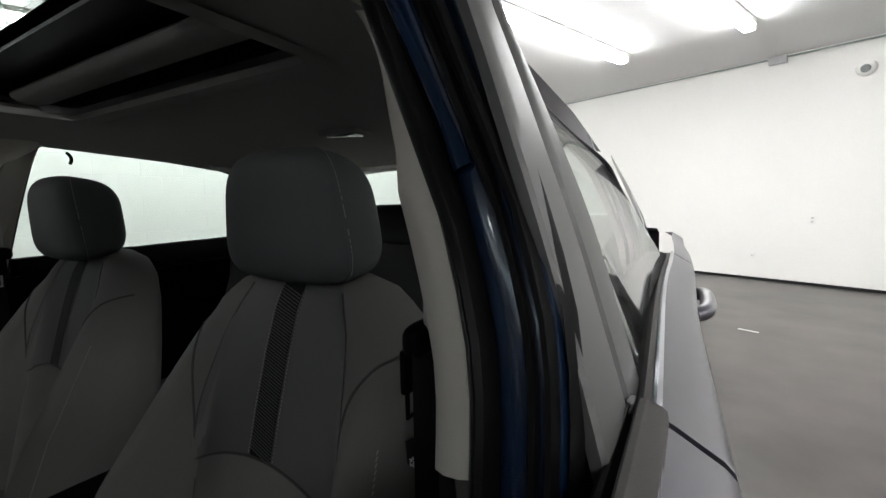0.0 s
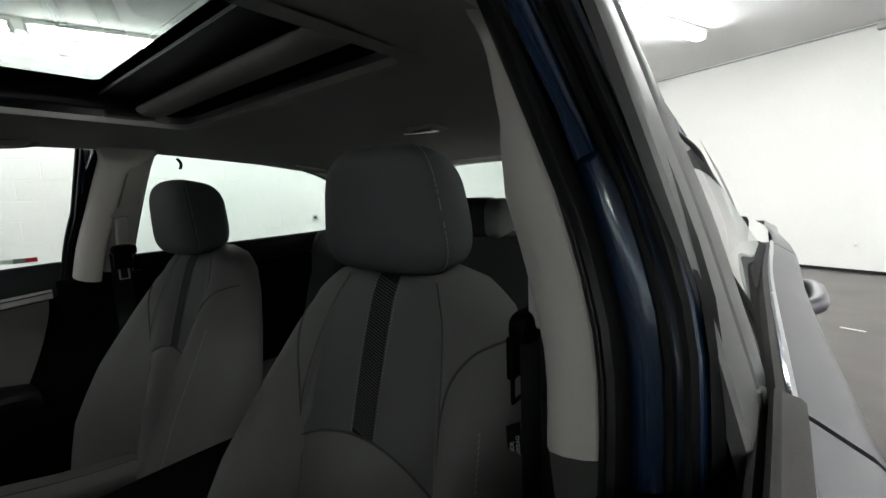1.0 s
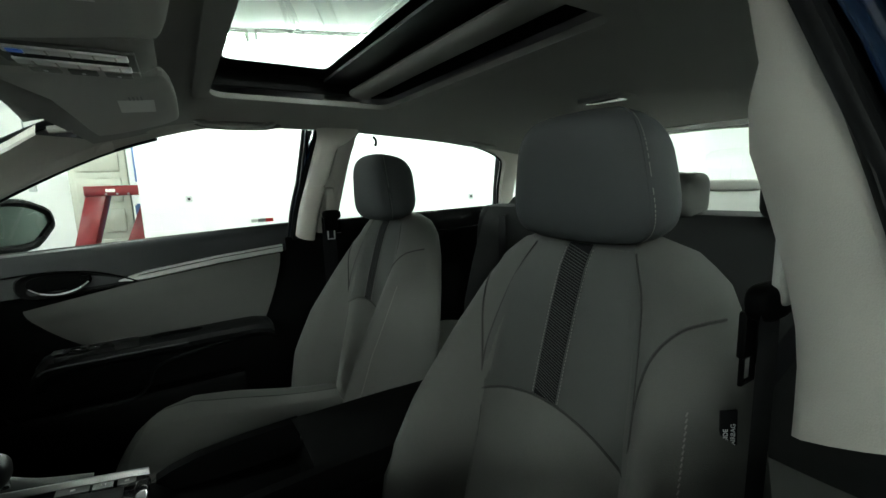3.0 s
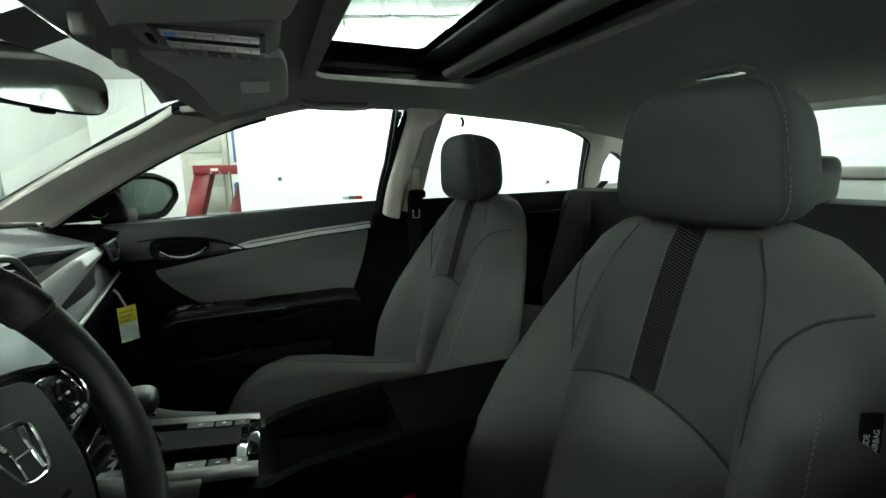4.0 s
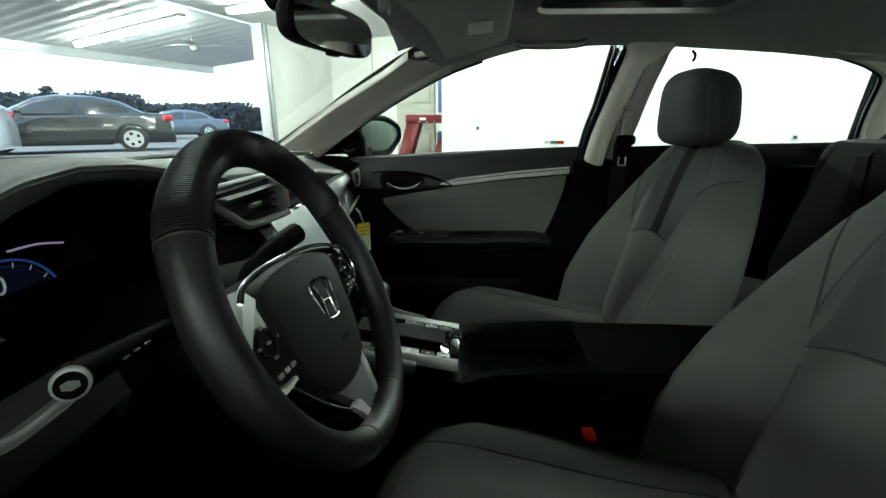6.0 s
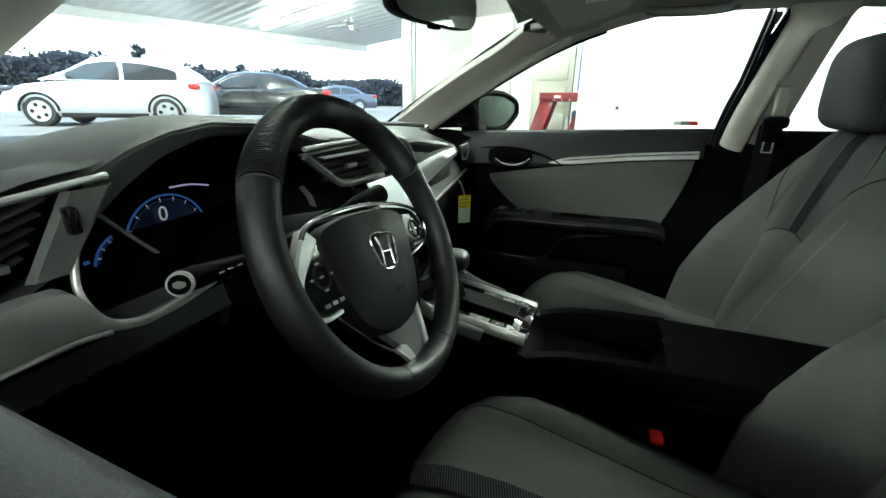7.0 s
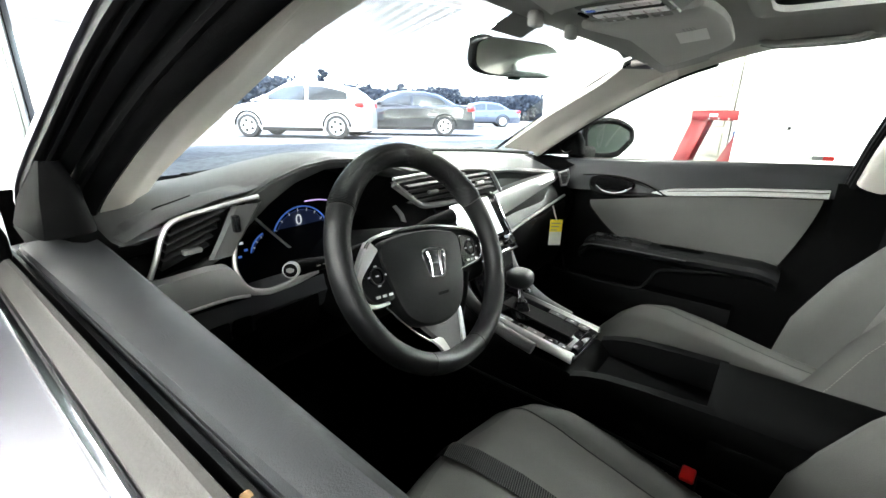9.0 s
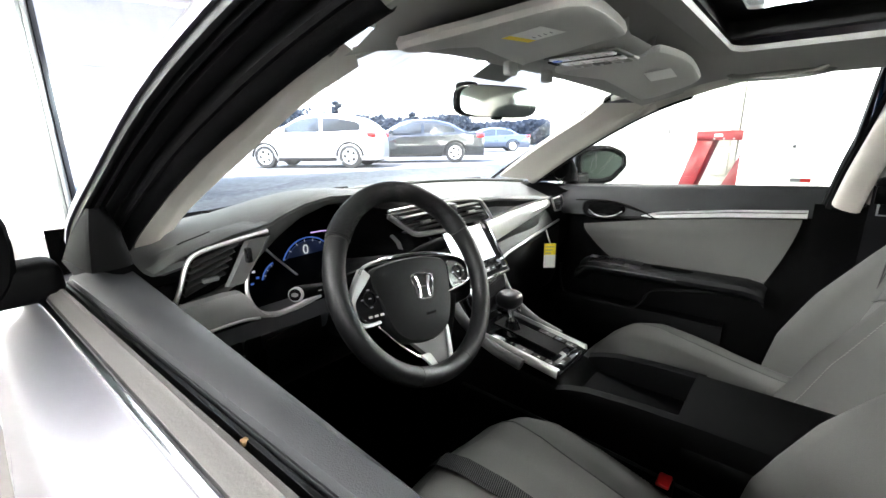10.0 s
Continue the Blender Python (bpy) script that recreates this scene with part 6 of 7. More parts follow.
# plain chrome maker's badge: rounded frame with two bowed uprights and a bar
badge = Matrix.Translation((0.002, -0.013, 0.0)) @ Matrix.Rotation(radians(-5), 4, "Z") @ Matrix.Scale(0.93, 4)
frame_pts = [(-0.024, 0.021), (0.024, 0.021), (0.0215, -0.010), (0.013, -0.0235), (-0.013, -0.0235), (-0.0215, -0.010)]
bg = part("badge", tube([HUB @ badge @ p for p in curve([(x, y, 0.0145) for x, y in frame_pts], 6, True)], 0.0016, 8, True), CHROME, wheel, "chrome emblem frame")
for s in (-1, 1):
    part("badge_bar", tube([HUB @ badge @ p for p in curve([(s * 0.016, 0.019, 0.0145), (s * 0.0115, 0.005, 0.0155), (s * 0.0105, -0.006, 0.0155), (s * 0.011, -0.020, 0.0145)], 6)], [0.0030] * 6 + [0.0022] * 7 + [0.0024] * 6, 8, flat=0.6), CHROME, bg)
part("badge_bar", tube([HUB @ badge @ V((x, -0.001, 0.0155)) for x in (-0.011, 0, 0.011)], 0.0019, 8, flat=0.6), CHROME, bg)
part("pad_mark", prism([(-0.012, -0.0022), (0.012, -0.0022), (0.012, 0.0022), (-0.012, 0.0022)], 0.0012, HUB @ Matrix.Translation((0.004, -0.062, 0.0118))), BLACK, wheel, "embossed bars on the cover")
part("column_shroud", cyl((-0.34, 0.065, 0.822), (-0.345, 0.24, 0.76), 0.062, 0.085, n=28, bev=0.01), BLACK, car, "black steering column shroud")
stalk = part("turn_stalk", tube([(-0.40, 0.15, 0.828), (-0.46, 0.155, 0.833), (-0.485, 0.158, 0.834)], [0.010, 0.011, 0.012], 12), BLACK, car, "black turn signal stalk")
part("stalk_sleeve", cyl((-0.478, 0.157, 0.834), (-0.503, 0.158, 0.835), 0.0125, n=20, bev=0.002), BLACK, stalk)
t = V((-0.505, 0.152, 0.836))
d = V((-0.72, -0.66, 0.22)).normalized()
part("stalk_cap", cyl(t - d * 0.006, t + d * 0.004, 0.0128, 0.0122, n=26, bev=0.002), SILVER, stalk, "silver ringed stalk end")
part("stalk_symbol", cyl(t + d * 0.004, t + d * 0.0052, 0.0100, n=24), BLACK, stalk)
part("stalk_symbol", prism([(-0.0055, -0.002), (0.0, -0.004), (0.0055, -0.002), (0.0055, 0.002), (-0.001, 0.004), (-0.0055, 0.002)], 0.0008, Matrix.Translation(t + d * 0.0052) @ d.to_track_quat("Z", "Y").to_matrix().to_4x4()), LINER_DARK, stalk)
for k in range(3):
    part("stalk_mark", box(-0.468 + 0.012 * k, -0.462 + 0.012 * k, 0.1405, 0.1425, 0.834, 0.8355), LINER_DARK, stalk)
part("wiper_stalk", tube([(-0.32, 0.15, 0.832), (-0.25, 0.128, 0.852), (-0.225, 0.120, 0.858), (-0.178, 0.106, 0.868)], [0.009, 0.010, 0.014, 0.015], 12), BLACK, car, "black wiper stalk")

# ---- dashboard ----
LX = [-0.70, -0.66, -0.60, -0.52, -0.47, -0.42, -0.36, -0.29, -0.23, -0.19, -0.12, -0.02, 0.06, 0.12, 0.2, 0.35, 0.5, 0.6, 0.68]
LZ = [0.895, 0.905, 0.918, 0.940, 0.962, 0.976, 0.984, 0.980, 0.966, 0.952, 0.948, 0.945, 0.938, 0.930, 0.925, 0.906, 0.888, 0.876, 0.868]
LY = [0.26, 0.245, 0.235, 0.232, 0.235, 0.240, 0.242, 0.240, 0.225, 0.205, 0.195, 0.190, 0.190, 0.195, 0.205, 0.22, 0.235, 0.25, 0.27]


def lip_pt(x):
    return V((x, interp(x, LX, LY), interp(x, LX, LZ)))


xs = [-0.70 + 1.38 * k / 69 for k in range(70)]
rows = []
for x in xs:
    p = lip_pt(x)
    yw = 0.650 - 0.44 * x * x
    zw = 0.930
    rows.append([V((x, p.y + 0.012, p.z - 0.018)), V((x, p.y, p.z - 0.010)), p + V((0, 0.004, -0.002)), p + V((0, 0.018, 0.003))] +
                [V((x, p.y + 0.018 + (yw - p.y - 0.018) * f, (p.z + 0.003) * (1 - f) + zw * f + 0.020 * math.sin(math.pi * f) * (0.4 + 0.6 * (1 - smooth(0.2, 0.6, abs(x)))))) for f in (0.15, 0.3, 0.45, 0.6, 0.75, 0.9, 1.0)] + [V((x, yw + 0.01, zw - 0.04))])
dash = part("dashboard", grid(rows), SOFT, car, "dark grey soft-grained dashboard")
# second soft roll towards the windscreen and the demister grille
part("dash_ridge", tube([V((x, 0.475 - 0.36 * x * x, 0.957 - 0.03 * (x / 0.6) ** 2)) for x in [-0.58 + 1.16 * k / 30 for k in range(31)]], 0.012, 10, flat=0.5), SOFT, dash, "raised roll across the dashboard top")
part("demister", tube([V((x, 0.60 - 0.42 * x * x, 0.941)) for x in [-0.5 + k / 24 for k in range(25)]], 0.012, 8, flat=0.25), BLACK, dash)


def dash_top(x, y):
    p = lip_pt(x)
    yw = 0.650 - 0.44 * x * x
    f = min(1, max(0, (y - p.y - 0.018) / (yw - p.y - 0.018)))
    return (p.z + 0.003) * (1 - f) + 0.930 * f + 0.020 * math.sin(math.pi * f) * (0.4 + 0.6 * (1 - smooth(0.2, 0.6, abs(x))))


def cowl_pt(x, f):
    y = 0.226 + 0.075 * f
    rise = 0.013 * smooth(-0.672, -0.62, x) * (1 - smooth(-0.575, -0.505, x)) * math.sin(math.pi * (0.12 + 0.88 * f) ** 0.8)
    return V((x, y, dash_top(x, y) + 0.0015 + rise - 0.004 * smooth(0.8, 1.0, f) - 0.003 * smooth(-0.53, -0.50, x) - 0.003 * (1 - smooth(-0.68, -0.65, x))))


part("vent_cowl", grid([[cowl_pt(x, f / 12) for f in range(13)] for x in [-0.68 + 0.18 * k / 24 for k in range(25)]]), SOFT, dash, "soft brow over the side vent")
part("cowl_slot", tube([cowl_pt(-0.63 + 0.05 * k / 6, 0.62) + V((0, 0, 0.0006)) for k in range(7)], 0.003, 6, flat=0.3), BLACK, dash, "slim demister slot")
# face below the lip
rows = []
for x in xs:
    p = lip_pt(x)
    drv = smooth(-0.575, -0.53, x) * (1 - smooth(-0.20, -0.15, x))
    rec = 0.19 * drv
    rows.append([V((x, p.y + 0.010, p.z - 0.016)), V((x, p.y + 0.02 + rec, p.z - 0.035)), V((x, p.y + 0.015 + rec, 0.87)), V((x, p.y - 0.005 + rec, 0.83)), V((x, 0.205 + rec * 0.3, 0.79)), V((x, 0.20, 0.76)), V((x, 0.215, 0.70)), V((x, 0.26, 0.62)), V((x, 0.36, 0.55))])
part("dash_face", grid(rows), BLACK, dash, "black dashboard face")
# soft hood rolling down round the gauges, deepest beside the vent
rows = []
for k in range(33):
    x = -0.545 + 0.375 * k / 32
    p = lip_pt(x)
    th = interp(x, [-0.545, -0.50, -0.46, -0.42, -0.36, -0.29, -0.23, -0.17], [0.070, 0.056, 0.040, 0.028, 0.018, 0.014, 0.014, 0.018])
    rows.append([p + V((0, 0.006, -0.001)), p + V((0, -0.001, -0.005)), p + V((0, 0.001, -0.010)), p + V((0, 0.004 + 0.2 * th, -0.006 - th * 0.6)), p + V((0, 0.008 + 0.4 * th, -0.006 - th)), p + V((0, 0.03 + 0.4 * th, -0.008 - th)), p + V((0, 0.14, -0.012 - th * 0.8))])
part("gauge_hood", grid(rows), SOFT, dash, "soft grey hood round the gauges")

# left vent
VM = lambda x, z, y=0.222: V((x, y, z))
vl = part("side_vent", grid([[VM(x, z, y) for x, z in ((-0.655, 0.850), (-0.630, 0.912), (-0.528, 0.934), (-0.573, 0.870))] for y in (0.214, 0.25)], True), BLACK, dash, "black side air vent with a silver surround")
part("vent_back", prism([(-0.655, 0.850), (-0.630, 0.912), (-0.528, 0.934), (-0.573, 0.870)], 0.004, Matrix(((1, 0, 0, 0), (0, 0, 1, 0.245), (0, 1, 0, 0), (0, 0, 0, 1)))), DARK, vl)
part("vent_surround", tube(curve([VM(-0.510, 0.938, 0.214), VM(-0.565, 0.932, 0.212), VM(-0.615, 0.925, 0.212), VM(-0.634, 0.917, 0.212), VM(-0.644, 0.902, 0.212), VM(-0.653, 0.878, 0.212), VM(-0.664, 0.853, 0.213)], 6), 0.0042, 10, flat=0.8), BRIGHT_STRIP, vl, "satin silver vent outline")
for k in range(5):
    f = (k + 0.6) / 5.2
    z0, z1 = 0.855 + 0.055 * f, 0.876 + 0.056 * f
    x0, x1 = -0.652 + 0.020 * f, -0.592 + 0.034 * f
    part("slat", tube([VM(x0, z0, 0.220), VM(x1, z1, 0.220)], 0.0105, 8, flat=0.22), SLAT, vl)
part("slat_tab", box(-0.624, -0.600, 0.204, 0.214, 0.8755, 0.8825, 0.002), SILVER, vl)
part("vent_flank", grid([[VM(x + dx * k, z, y) for x, z, k in ((-0.592, 0.860, 0.8), (-0.550, 0.930, 1.0))] for dx, y in ((0.0, 0.213), (0.006, 0.208), (0.036, 0.207), (0.046, 0.216), (0.05, 0.27))]), SOFT, vl, "sloped dark grey vent flank")
part("vent_wheel", box(-0.556, -0.546, 0.200, 0.212, 0.893, 0.918, 0.003), GLOSSBLACK, vl)
part("vent_base", grid([[VM(x, z, y) for x, z in ((-0.668, 0.838), (-0.60, 0.850), (-0.555, 0.868))] for y in (0.208, 0.218, 0.25)]), SOFT, vl)
# silver panel low on the driver's side, running on under the cluster outline
rows = []
for k in range(41):
    x = -0.70 + 0.27 * k / 40
    top = interp(x, [-0.70, -0.60, -0.575, -0.562, -0.550, -0.535, -0.516, -0.475, -0.43], [0.850, 0.854, 0.852, 0.838, 0.812, 0.800, 0.794, 0.797, 0.805])
    low = interp(x, [-0.70, -0.58, -0.545, -0.52, -0.48, -0.43], [0.800, 0.803, 0.796, 0.787, 0.789, 0.798])
    rows.append([V((x, 0.196 + (0.012 if f == 0 else 0) - 0.003 * math.sin(math.pi * f) ** 0.7, top + (low - top) * f)) for f in (0, 0.06, 0.15, 0.3, 0.45, 0.6, 0.75, 0.9, 1)])
sp = part("silver_panel", grid(rows), PANEL, dash, "brushed silver panel beside the gauges")
part("panel_line", tube(curve([(-0.69, 0.192, 0.8015), (-0.62, 0.191, 0.804), (-0.58, 0.190, 0.8045), (-0.552, 0.190, 0.800)], 5), 0.0026, 8), BRIGHT_STRIP, sp, "thin bright lower edge")
# knee panel with the switch bank
part("knee_panel", grid([[V((x, y, z)) for y, z in ((0.195, 0.795), (0.185, 0.77), (0.20, 0.74), (0.24, 0.70), (0.30, 0.66))] for x in (-0.70, -0.6, -0.5, -0.42)]), PAD, dash, "dark grey knee panel")
for k in range(3):
    part("blank_switch", box(-0.648 + 0.032 * k, -0.620 + 0.032 * k, 0.183, 0.20, 0.742, 0.772, 0.003), BLACK, dash)
part("fuse_panel", prism([(-0.55, 0.69), (-0.44, 0.72), (-0.44, 0.77), (-0.55, 0.76)], 0.006, Matrix(((1, 0, 0, 0), (0, 0, -1, 0.19), (0, 1, 0, 0), (0, 0, 0, 1))), 0.002), BLACK, dash)

# gauges: hood, silver outline, dials and readout
cl = part("instrument_panel", grid([[V((x, 0.415 + 0.06 * (z - 0.86), min(z, dash_top(x, 0.42) - 0.014))) for x in (-0.56, -0.50, -0.45, -0.35, -0.25, -0.13)] for z in (0.955, 0.90, 0.84, 0.75)]), BLACK, dash, "black instrument cluster with lit blue dials")
part("cluster_sides", grid([[V((-0.560, y, z)) for y in (0.235, 0.42)] for z in (0.913, 0.87, 0.78)]), BLACK, cl)
part("cluster_outline", tube(curve([(-0.538, 0.220, 0.900), (-0.553, 0.214, 0.868), (-0.560, 0.206, 0.838), (-0.548, 0.198, 0.808), (-0.516, 0.195, 0.796), (-0.475, 0.195, 0.799), (-0.43, 0.198, 0.807)], 8), 0.0034, 10), BRIGHT_STRIP, cl, "satin silver cluster outline")
part("cluster_floor", grid([[V((x, y, z)) for y, z in ((0.208, 0.794), (0.26, 0.79), (0.41, 0.770))] for x in (-0.545, -0.45, -0.35, -0.25, -0.18)]), SOFT, cl)
part("cluster_blade", tube(curve([(-0.464, 0.322, 0.880), (-0.444, 0.327, 0.858), (-0.412, 0.332, 0.824), (-0.378, 0.334, 0.788)], 6), 0.0026, 8), BRIGHT_STRIP, cl, "silver blade between the dials")
part("cluster_blade", prism([(0.0, 0.0), (0.008, 0.002), (0.030, -0.020), (0.038, -0.040), (0.026, -0.036), (0.018, -0.020)], 0.004, Matrix(((1, 0, 0, -0.205), (0, 0, 1, 0.24), (0, 1, 0, 0.870), (0, 0, 0, 1)))), SILVER, cl)


def dial(cx, cz, r, a0, a1, mat, ticks=9, y=0.402):
    P = lambda a, q: V((cx + q * math.cos(radians(a)), y, cz + q * math.sin(radians(a))))
    o = part("dial", tube([P(a0 + (a1 - a0) * k / 40, r) for k in range(41)], 0.0016, 6), mat, cl, "blue lit dial ring")
    part("dial_inner", tube([P(a0 + (a1 - a0) * k / 40, r * 0.90) for k in range(41)], 0.0008, 5), DIM_GLOW, o)
    for k in range(ticks):
        a = a0 + (a1 - a0) * (k + 0.5) / ticks
        part("tick", tube([P(a, r * 0.86), P(a, r * 0.95)], 0.0008, 4), WHITE_GLOW, o)
    return o


DISC_GLOW = material("faint_blue_dial_face", (0.01, 0.015, 0.04), 0.3, emit=(0.03, 0.08, 0.32), power=0.003, bump=0.0)
main = dial(-0.323, 0.798, 0.068, 4, 166, BLUE_GLOW, 8)
part("dial_face", prism([(-0.323 + 0.060 * math.cos(radians(a)), 0.798 + 0.060 * math.sin(radians(a))) for a in range(-20, 201, 10)], 0.001, Matrix(((1, 0, 0, 0), (0, 0, 1, 0.405), (0, 1, 0, 0), (0, 0, 0, 1)))), DISC_GLOW, main, "faintly lit blue dial face")
upright = lambda x, y, z: Matrix.Translation((x, y, z)) @ Matrix.Rotation(radians(90), 4, "X")
part("numeral", text_mesh("0", 0.032, upright(-0.329, 0.400, 0.838)), WHITE_GLOW, main, "lit white numeral")
for z, x0, w in ((0.815, -0.356, 0.020), (0.815, -0.326, 0.026), (0.805, -0.362, 0.038), (0.805, -0.314, 0.018)):
    part("readout_bar", box(x0, x0 + w, 0.3985, 0.400, z - 0.0022, z + 0.0022), BLUE_GLOW, main)
part("readout_panel", prism([(-0.385, 0.778), (-0.280, 0.778), (-0.275, 0.797), (-0.390, 0.797)], 0.001, Matrix(((1, 0, 0, 0), (0, 0, 1, 0.402), (0, 1, 0, 0), (0, 0, 0, 1)))), DIM_GLOW, main)
part("readout_bar", box(-0.365, -0.295, 0.3985, 0.400, 0.788, 0.7895), BLUE_GLOW, main)
dial(-0.425, 0.803, 0.042, 112, 218, BLUE_GLOW, 6, 0.345)
dial(-0.186, 0.787, 0.046, -45, 78, BLUE_GLOW, 6, 0.398)
part("speed_bar", tube(curve([(-0.318, 0.390, 0.878), (-0.283, 0.390, 0.877), (-0.250, 0.390, 0.870)], 6), 0.0017, 6, flat=0.8), VIOLET_GLOW, cl, "violet lit bar above the dial")
for k, (x, z) in enumerate(((-0.488, 0.836), (-0.481, 0.822), (-0.493, 0.812), (-0.491, 0.797))):
    part("tell_tale", box(x - 0.003, x + 0.003, 0.3325, 0.334, z - 0.002, z + 0.002), WHITE_GLOW if k == 0 else BLUE_GLOW, cl)

# centre vents
cv = part("centre_vents", prism([(-0.250, 0.930), (-0.05, 0.936), (0.035, 0.928), (0.098, 0.874), (-0.04, 0.872), (-0.185, 0.882)], 0.02, Matrix(((1, 0, 0, 0), (0, 0, 1, 0.185), (0, 1, 0, 0), (0, 0, 0, 1)))), DARK, dash, "black centre air vents with a silver brow")
part("vent_brow", tube(curve([(-0.262, 0.182, 0.940), (-0.15, 0.174, 0.943), (-0.04, 0.168, 0.942), (0.035, 0.168, 0.934), (0.068, 0.168, 0.912), (0.105, 0.170, 0.874)], 6), 0.0048, 10, flat=0.8), SILVER, cv, "satin silver brow")
part("vent_keel", tube(curve([(-0.262, 0.182, 0.930), (-0.220, 0.174, 0.899), (-0.192, 0.169, 0.882), (-0.13, 0.167, 0.877), (-0.06, 0.166, 0.875)], 5), 0.0062, 8), SOFT, cv, "dark grey lower vent frame")
for x0, x1 in ((-0.232, -0.085), (-0.052, 0.075)):
    for k in range(4):
        z = 0.889 + 0.0115 * k
        part("slat", tube([V((x0 + 0.004 * (3 - k) if x0 < -0.1 else x0, 0.180, z)), V((x1 - (0.010 * k if x1 > 0 else 0), 0.180, z))], 0.010, 8, flat=0.18), SLAT, cv)
    part("slat_tab", box((x0 + x1) / 2 - 0.015, (x0 + x1) / 2 + 0.015, 0.168, 0.176, 0.902, 0.909, 0.002), SILVER, cv)
part("hazard_switch", box(-0.081, -0.057, 0.160, 0.19, 0.882, 0.936, 0.004), SOFT, cv, "dark hazard switch block")
part("hazard_mark", prism([(-0.006, -0.005), (0.006, -0.005), (0.0, 0.006)], 0.001, upright(-0.069, 0.1595, 0.905)), RED, cv)

# touch screen, leaning, with silver frame, dial and buttons
SC = Matrix.Translation((0.006, 0.158, 0.808)) @ Matrix.Rotation(radians(90 - 26), 4, "X")
unit = part("head_unit", prism([(-0.138, 0.072), (0.070, 0.070), (0.088, 0.06), (0.112, -0.085), (-0.112, -0.085)], 0.014, SC @ Matrix.Translation((0, 0, -0.016)), 0.003), GLOSSBLACK, dash, "gloss black head unit with a pale touch screen")
part("touch_screen", prism([(-0.094, 0.060), (0.062, 0.060), (0.080, -0.036), (-0.078, -0.036)], 0.002, SC @ Matrix.Translation((0, 0, -0.0015))), SCREEN, unit, "pale idle touch screen")
part("unit_frame", tube([SC @ V(p) for p in ((0.075, 0.070, 0.0), (0.092, 0.058, 0.0), (0.103, -0.02, 0.0), (0.113, -0.084, 0.0), (0.05, -0.086, 0.0), (-0.085, -0.086, 0.0))], 0.0046, 8), CHROME, unit, "bright silver edge")
kn = part("volume_knob", cyl(SC @ V((0.078, -0.058, 0.0)), SC @ V((0.078, -0.058, 0.018)), 0.0145, 0.013, n=28, bev=0.002), CHROME, unit, "silver ringed volume knob")
part("knob_face", cyl(SC @ V((0.078, -0.058, 0.018)), SC @ V((0.078, -0.058, 0.0192)), 0.0095, n=24), BLACK, kn)
for k in range(5):
    part("key", prism([(-0.0115, -0.006), (0.0115, -0.006), (0.0115, 0.006), (-0.0115, 0.006)], 0.004, SC @ Matrix.Translation((-0.06 + 0.027 * k, -0.062, -0.001)), 0.001), SOFT, unit)
    part("key_mark", prism([(-0.004, -0.0012), (0.004, -0.0012), (0.004, 0.0012), (-0.004, 0.0012)], 0.0006, SC @ Matrix.Translation((-0.06 + 0.027 * k, -0.062, 0.0031))), PALE_PRINT, unit)
# climate panel and sweeping console legs below
part("climate_panel", prism([(-0.08, 0.02), (0.10, 0.02), (0.085, -0.06), (-0.065, -0.06)], 0.02, Matrix.Translation((0.0, 0.135, 0.70)) @ Matrix.Rotation(radians(72), 4, "X"), 0.003), GLOSSBLACK, dash, "gloss black climate panel")
for s in (-1, 1):
    part("console_leg", tube(curve([(s * 0.110 + 0.01, 0.178, 0.80), (s * 0.112, 0.150, 0.735), (s * 0.106, 0.105, 0.665), (s * 0.10, 0.03, 0.618), (s * 0.096, -0.05, 0.596)], 8), 0.013, 10), SOFT, dash, "dark grey buttress beside the console")
# passenger side silver band, ledge line, side vent and glovebox
rows = []
for k in range(23):
    f = k / 22
    x = 0.118 + 0.435 * f
    zt, zb = 0.858 + 0.012 * f + 0.006 * math.sin(math.pi * f), 0.788 + 0.058 * f
    y = 0.196 + 0.030 * f
    rows.append([V((x, y + 0.016, zt + 0.004)), V((x, y, zt)), V((x, y - 0.010, (zt + zb) / 2)), V((x, y - 0.004, zb)), V((x, y + 0.02, zb - 0.006))])
part("silver_band", grid(rows), SILVER, dash, "brushed silver band across the passenger side")
rows = []
for k in range(13):
    f = k / 12
    x = 0.122 + 0.43 * f
    rows.append([V((x, 0.216 + 0.030 * f, 0.783 + 0.056 * f)), V((x, 0.196 + 0.026 * f, 0.772 + 0.050 * f)), V((x, 0.182 + 0.022 * f, 0.752 + 0.038 * f)), V((x, 0.176 + 0.022 * f, 0.738 + 0.048 * f)), V((x, 0.20 + 0.02 * f, 0.730 + 0.048 * f))])
part("lower_band", grid(rows), DOOR_BLACK, dash, "dark grey panel under the silver band")
part("ledge_line", tube(curve([(0.140, 0.170, 0.735), (0.22, 0.182, 0.752), (0.40, 0.192, 0.772), (0.60, 0.205, 0.792)], 8), 0.0042, 8), SILVER, dash, "thin silver ledge line")
pv = part("passenger_vent", prism([(-0.045, 0.022), (0.028, 0.024), (0.040, 0.0), (0.022, -0.024), (-0.015, -0.022)], 0.012, Matrix.Translation((0.590, 0.222, 0.853)) @ Matrix.Rotation(radians(90), 4, "X"), 0.003), DARK, dash, "black side vent with a silver ring")
part("vent_ring", tube([V((0.590, 0.208, 0.853)) + V(p) for p in ((-0.046, 0, 0.022), (0.028, 0, 0.026), (0.042, 0, 0.0), (0.024, 0, -0.026), (-0.016, 0, -0.024))], 0.0038, 8, True), SILVER, pv)
for k in range(3):
    part("slat", tube([V((0.562, 0.214, 0.843 + 0.010 * k)), V((0.617, 0.214, 0.843 + 0.010 * k))], 0.007, 6, flat=0.2), BLACK, pv)
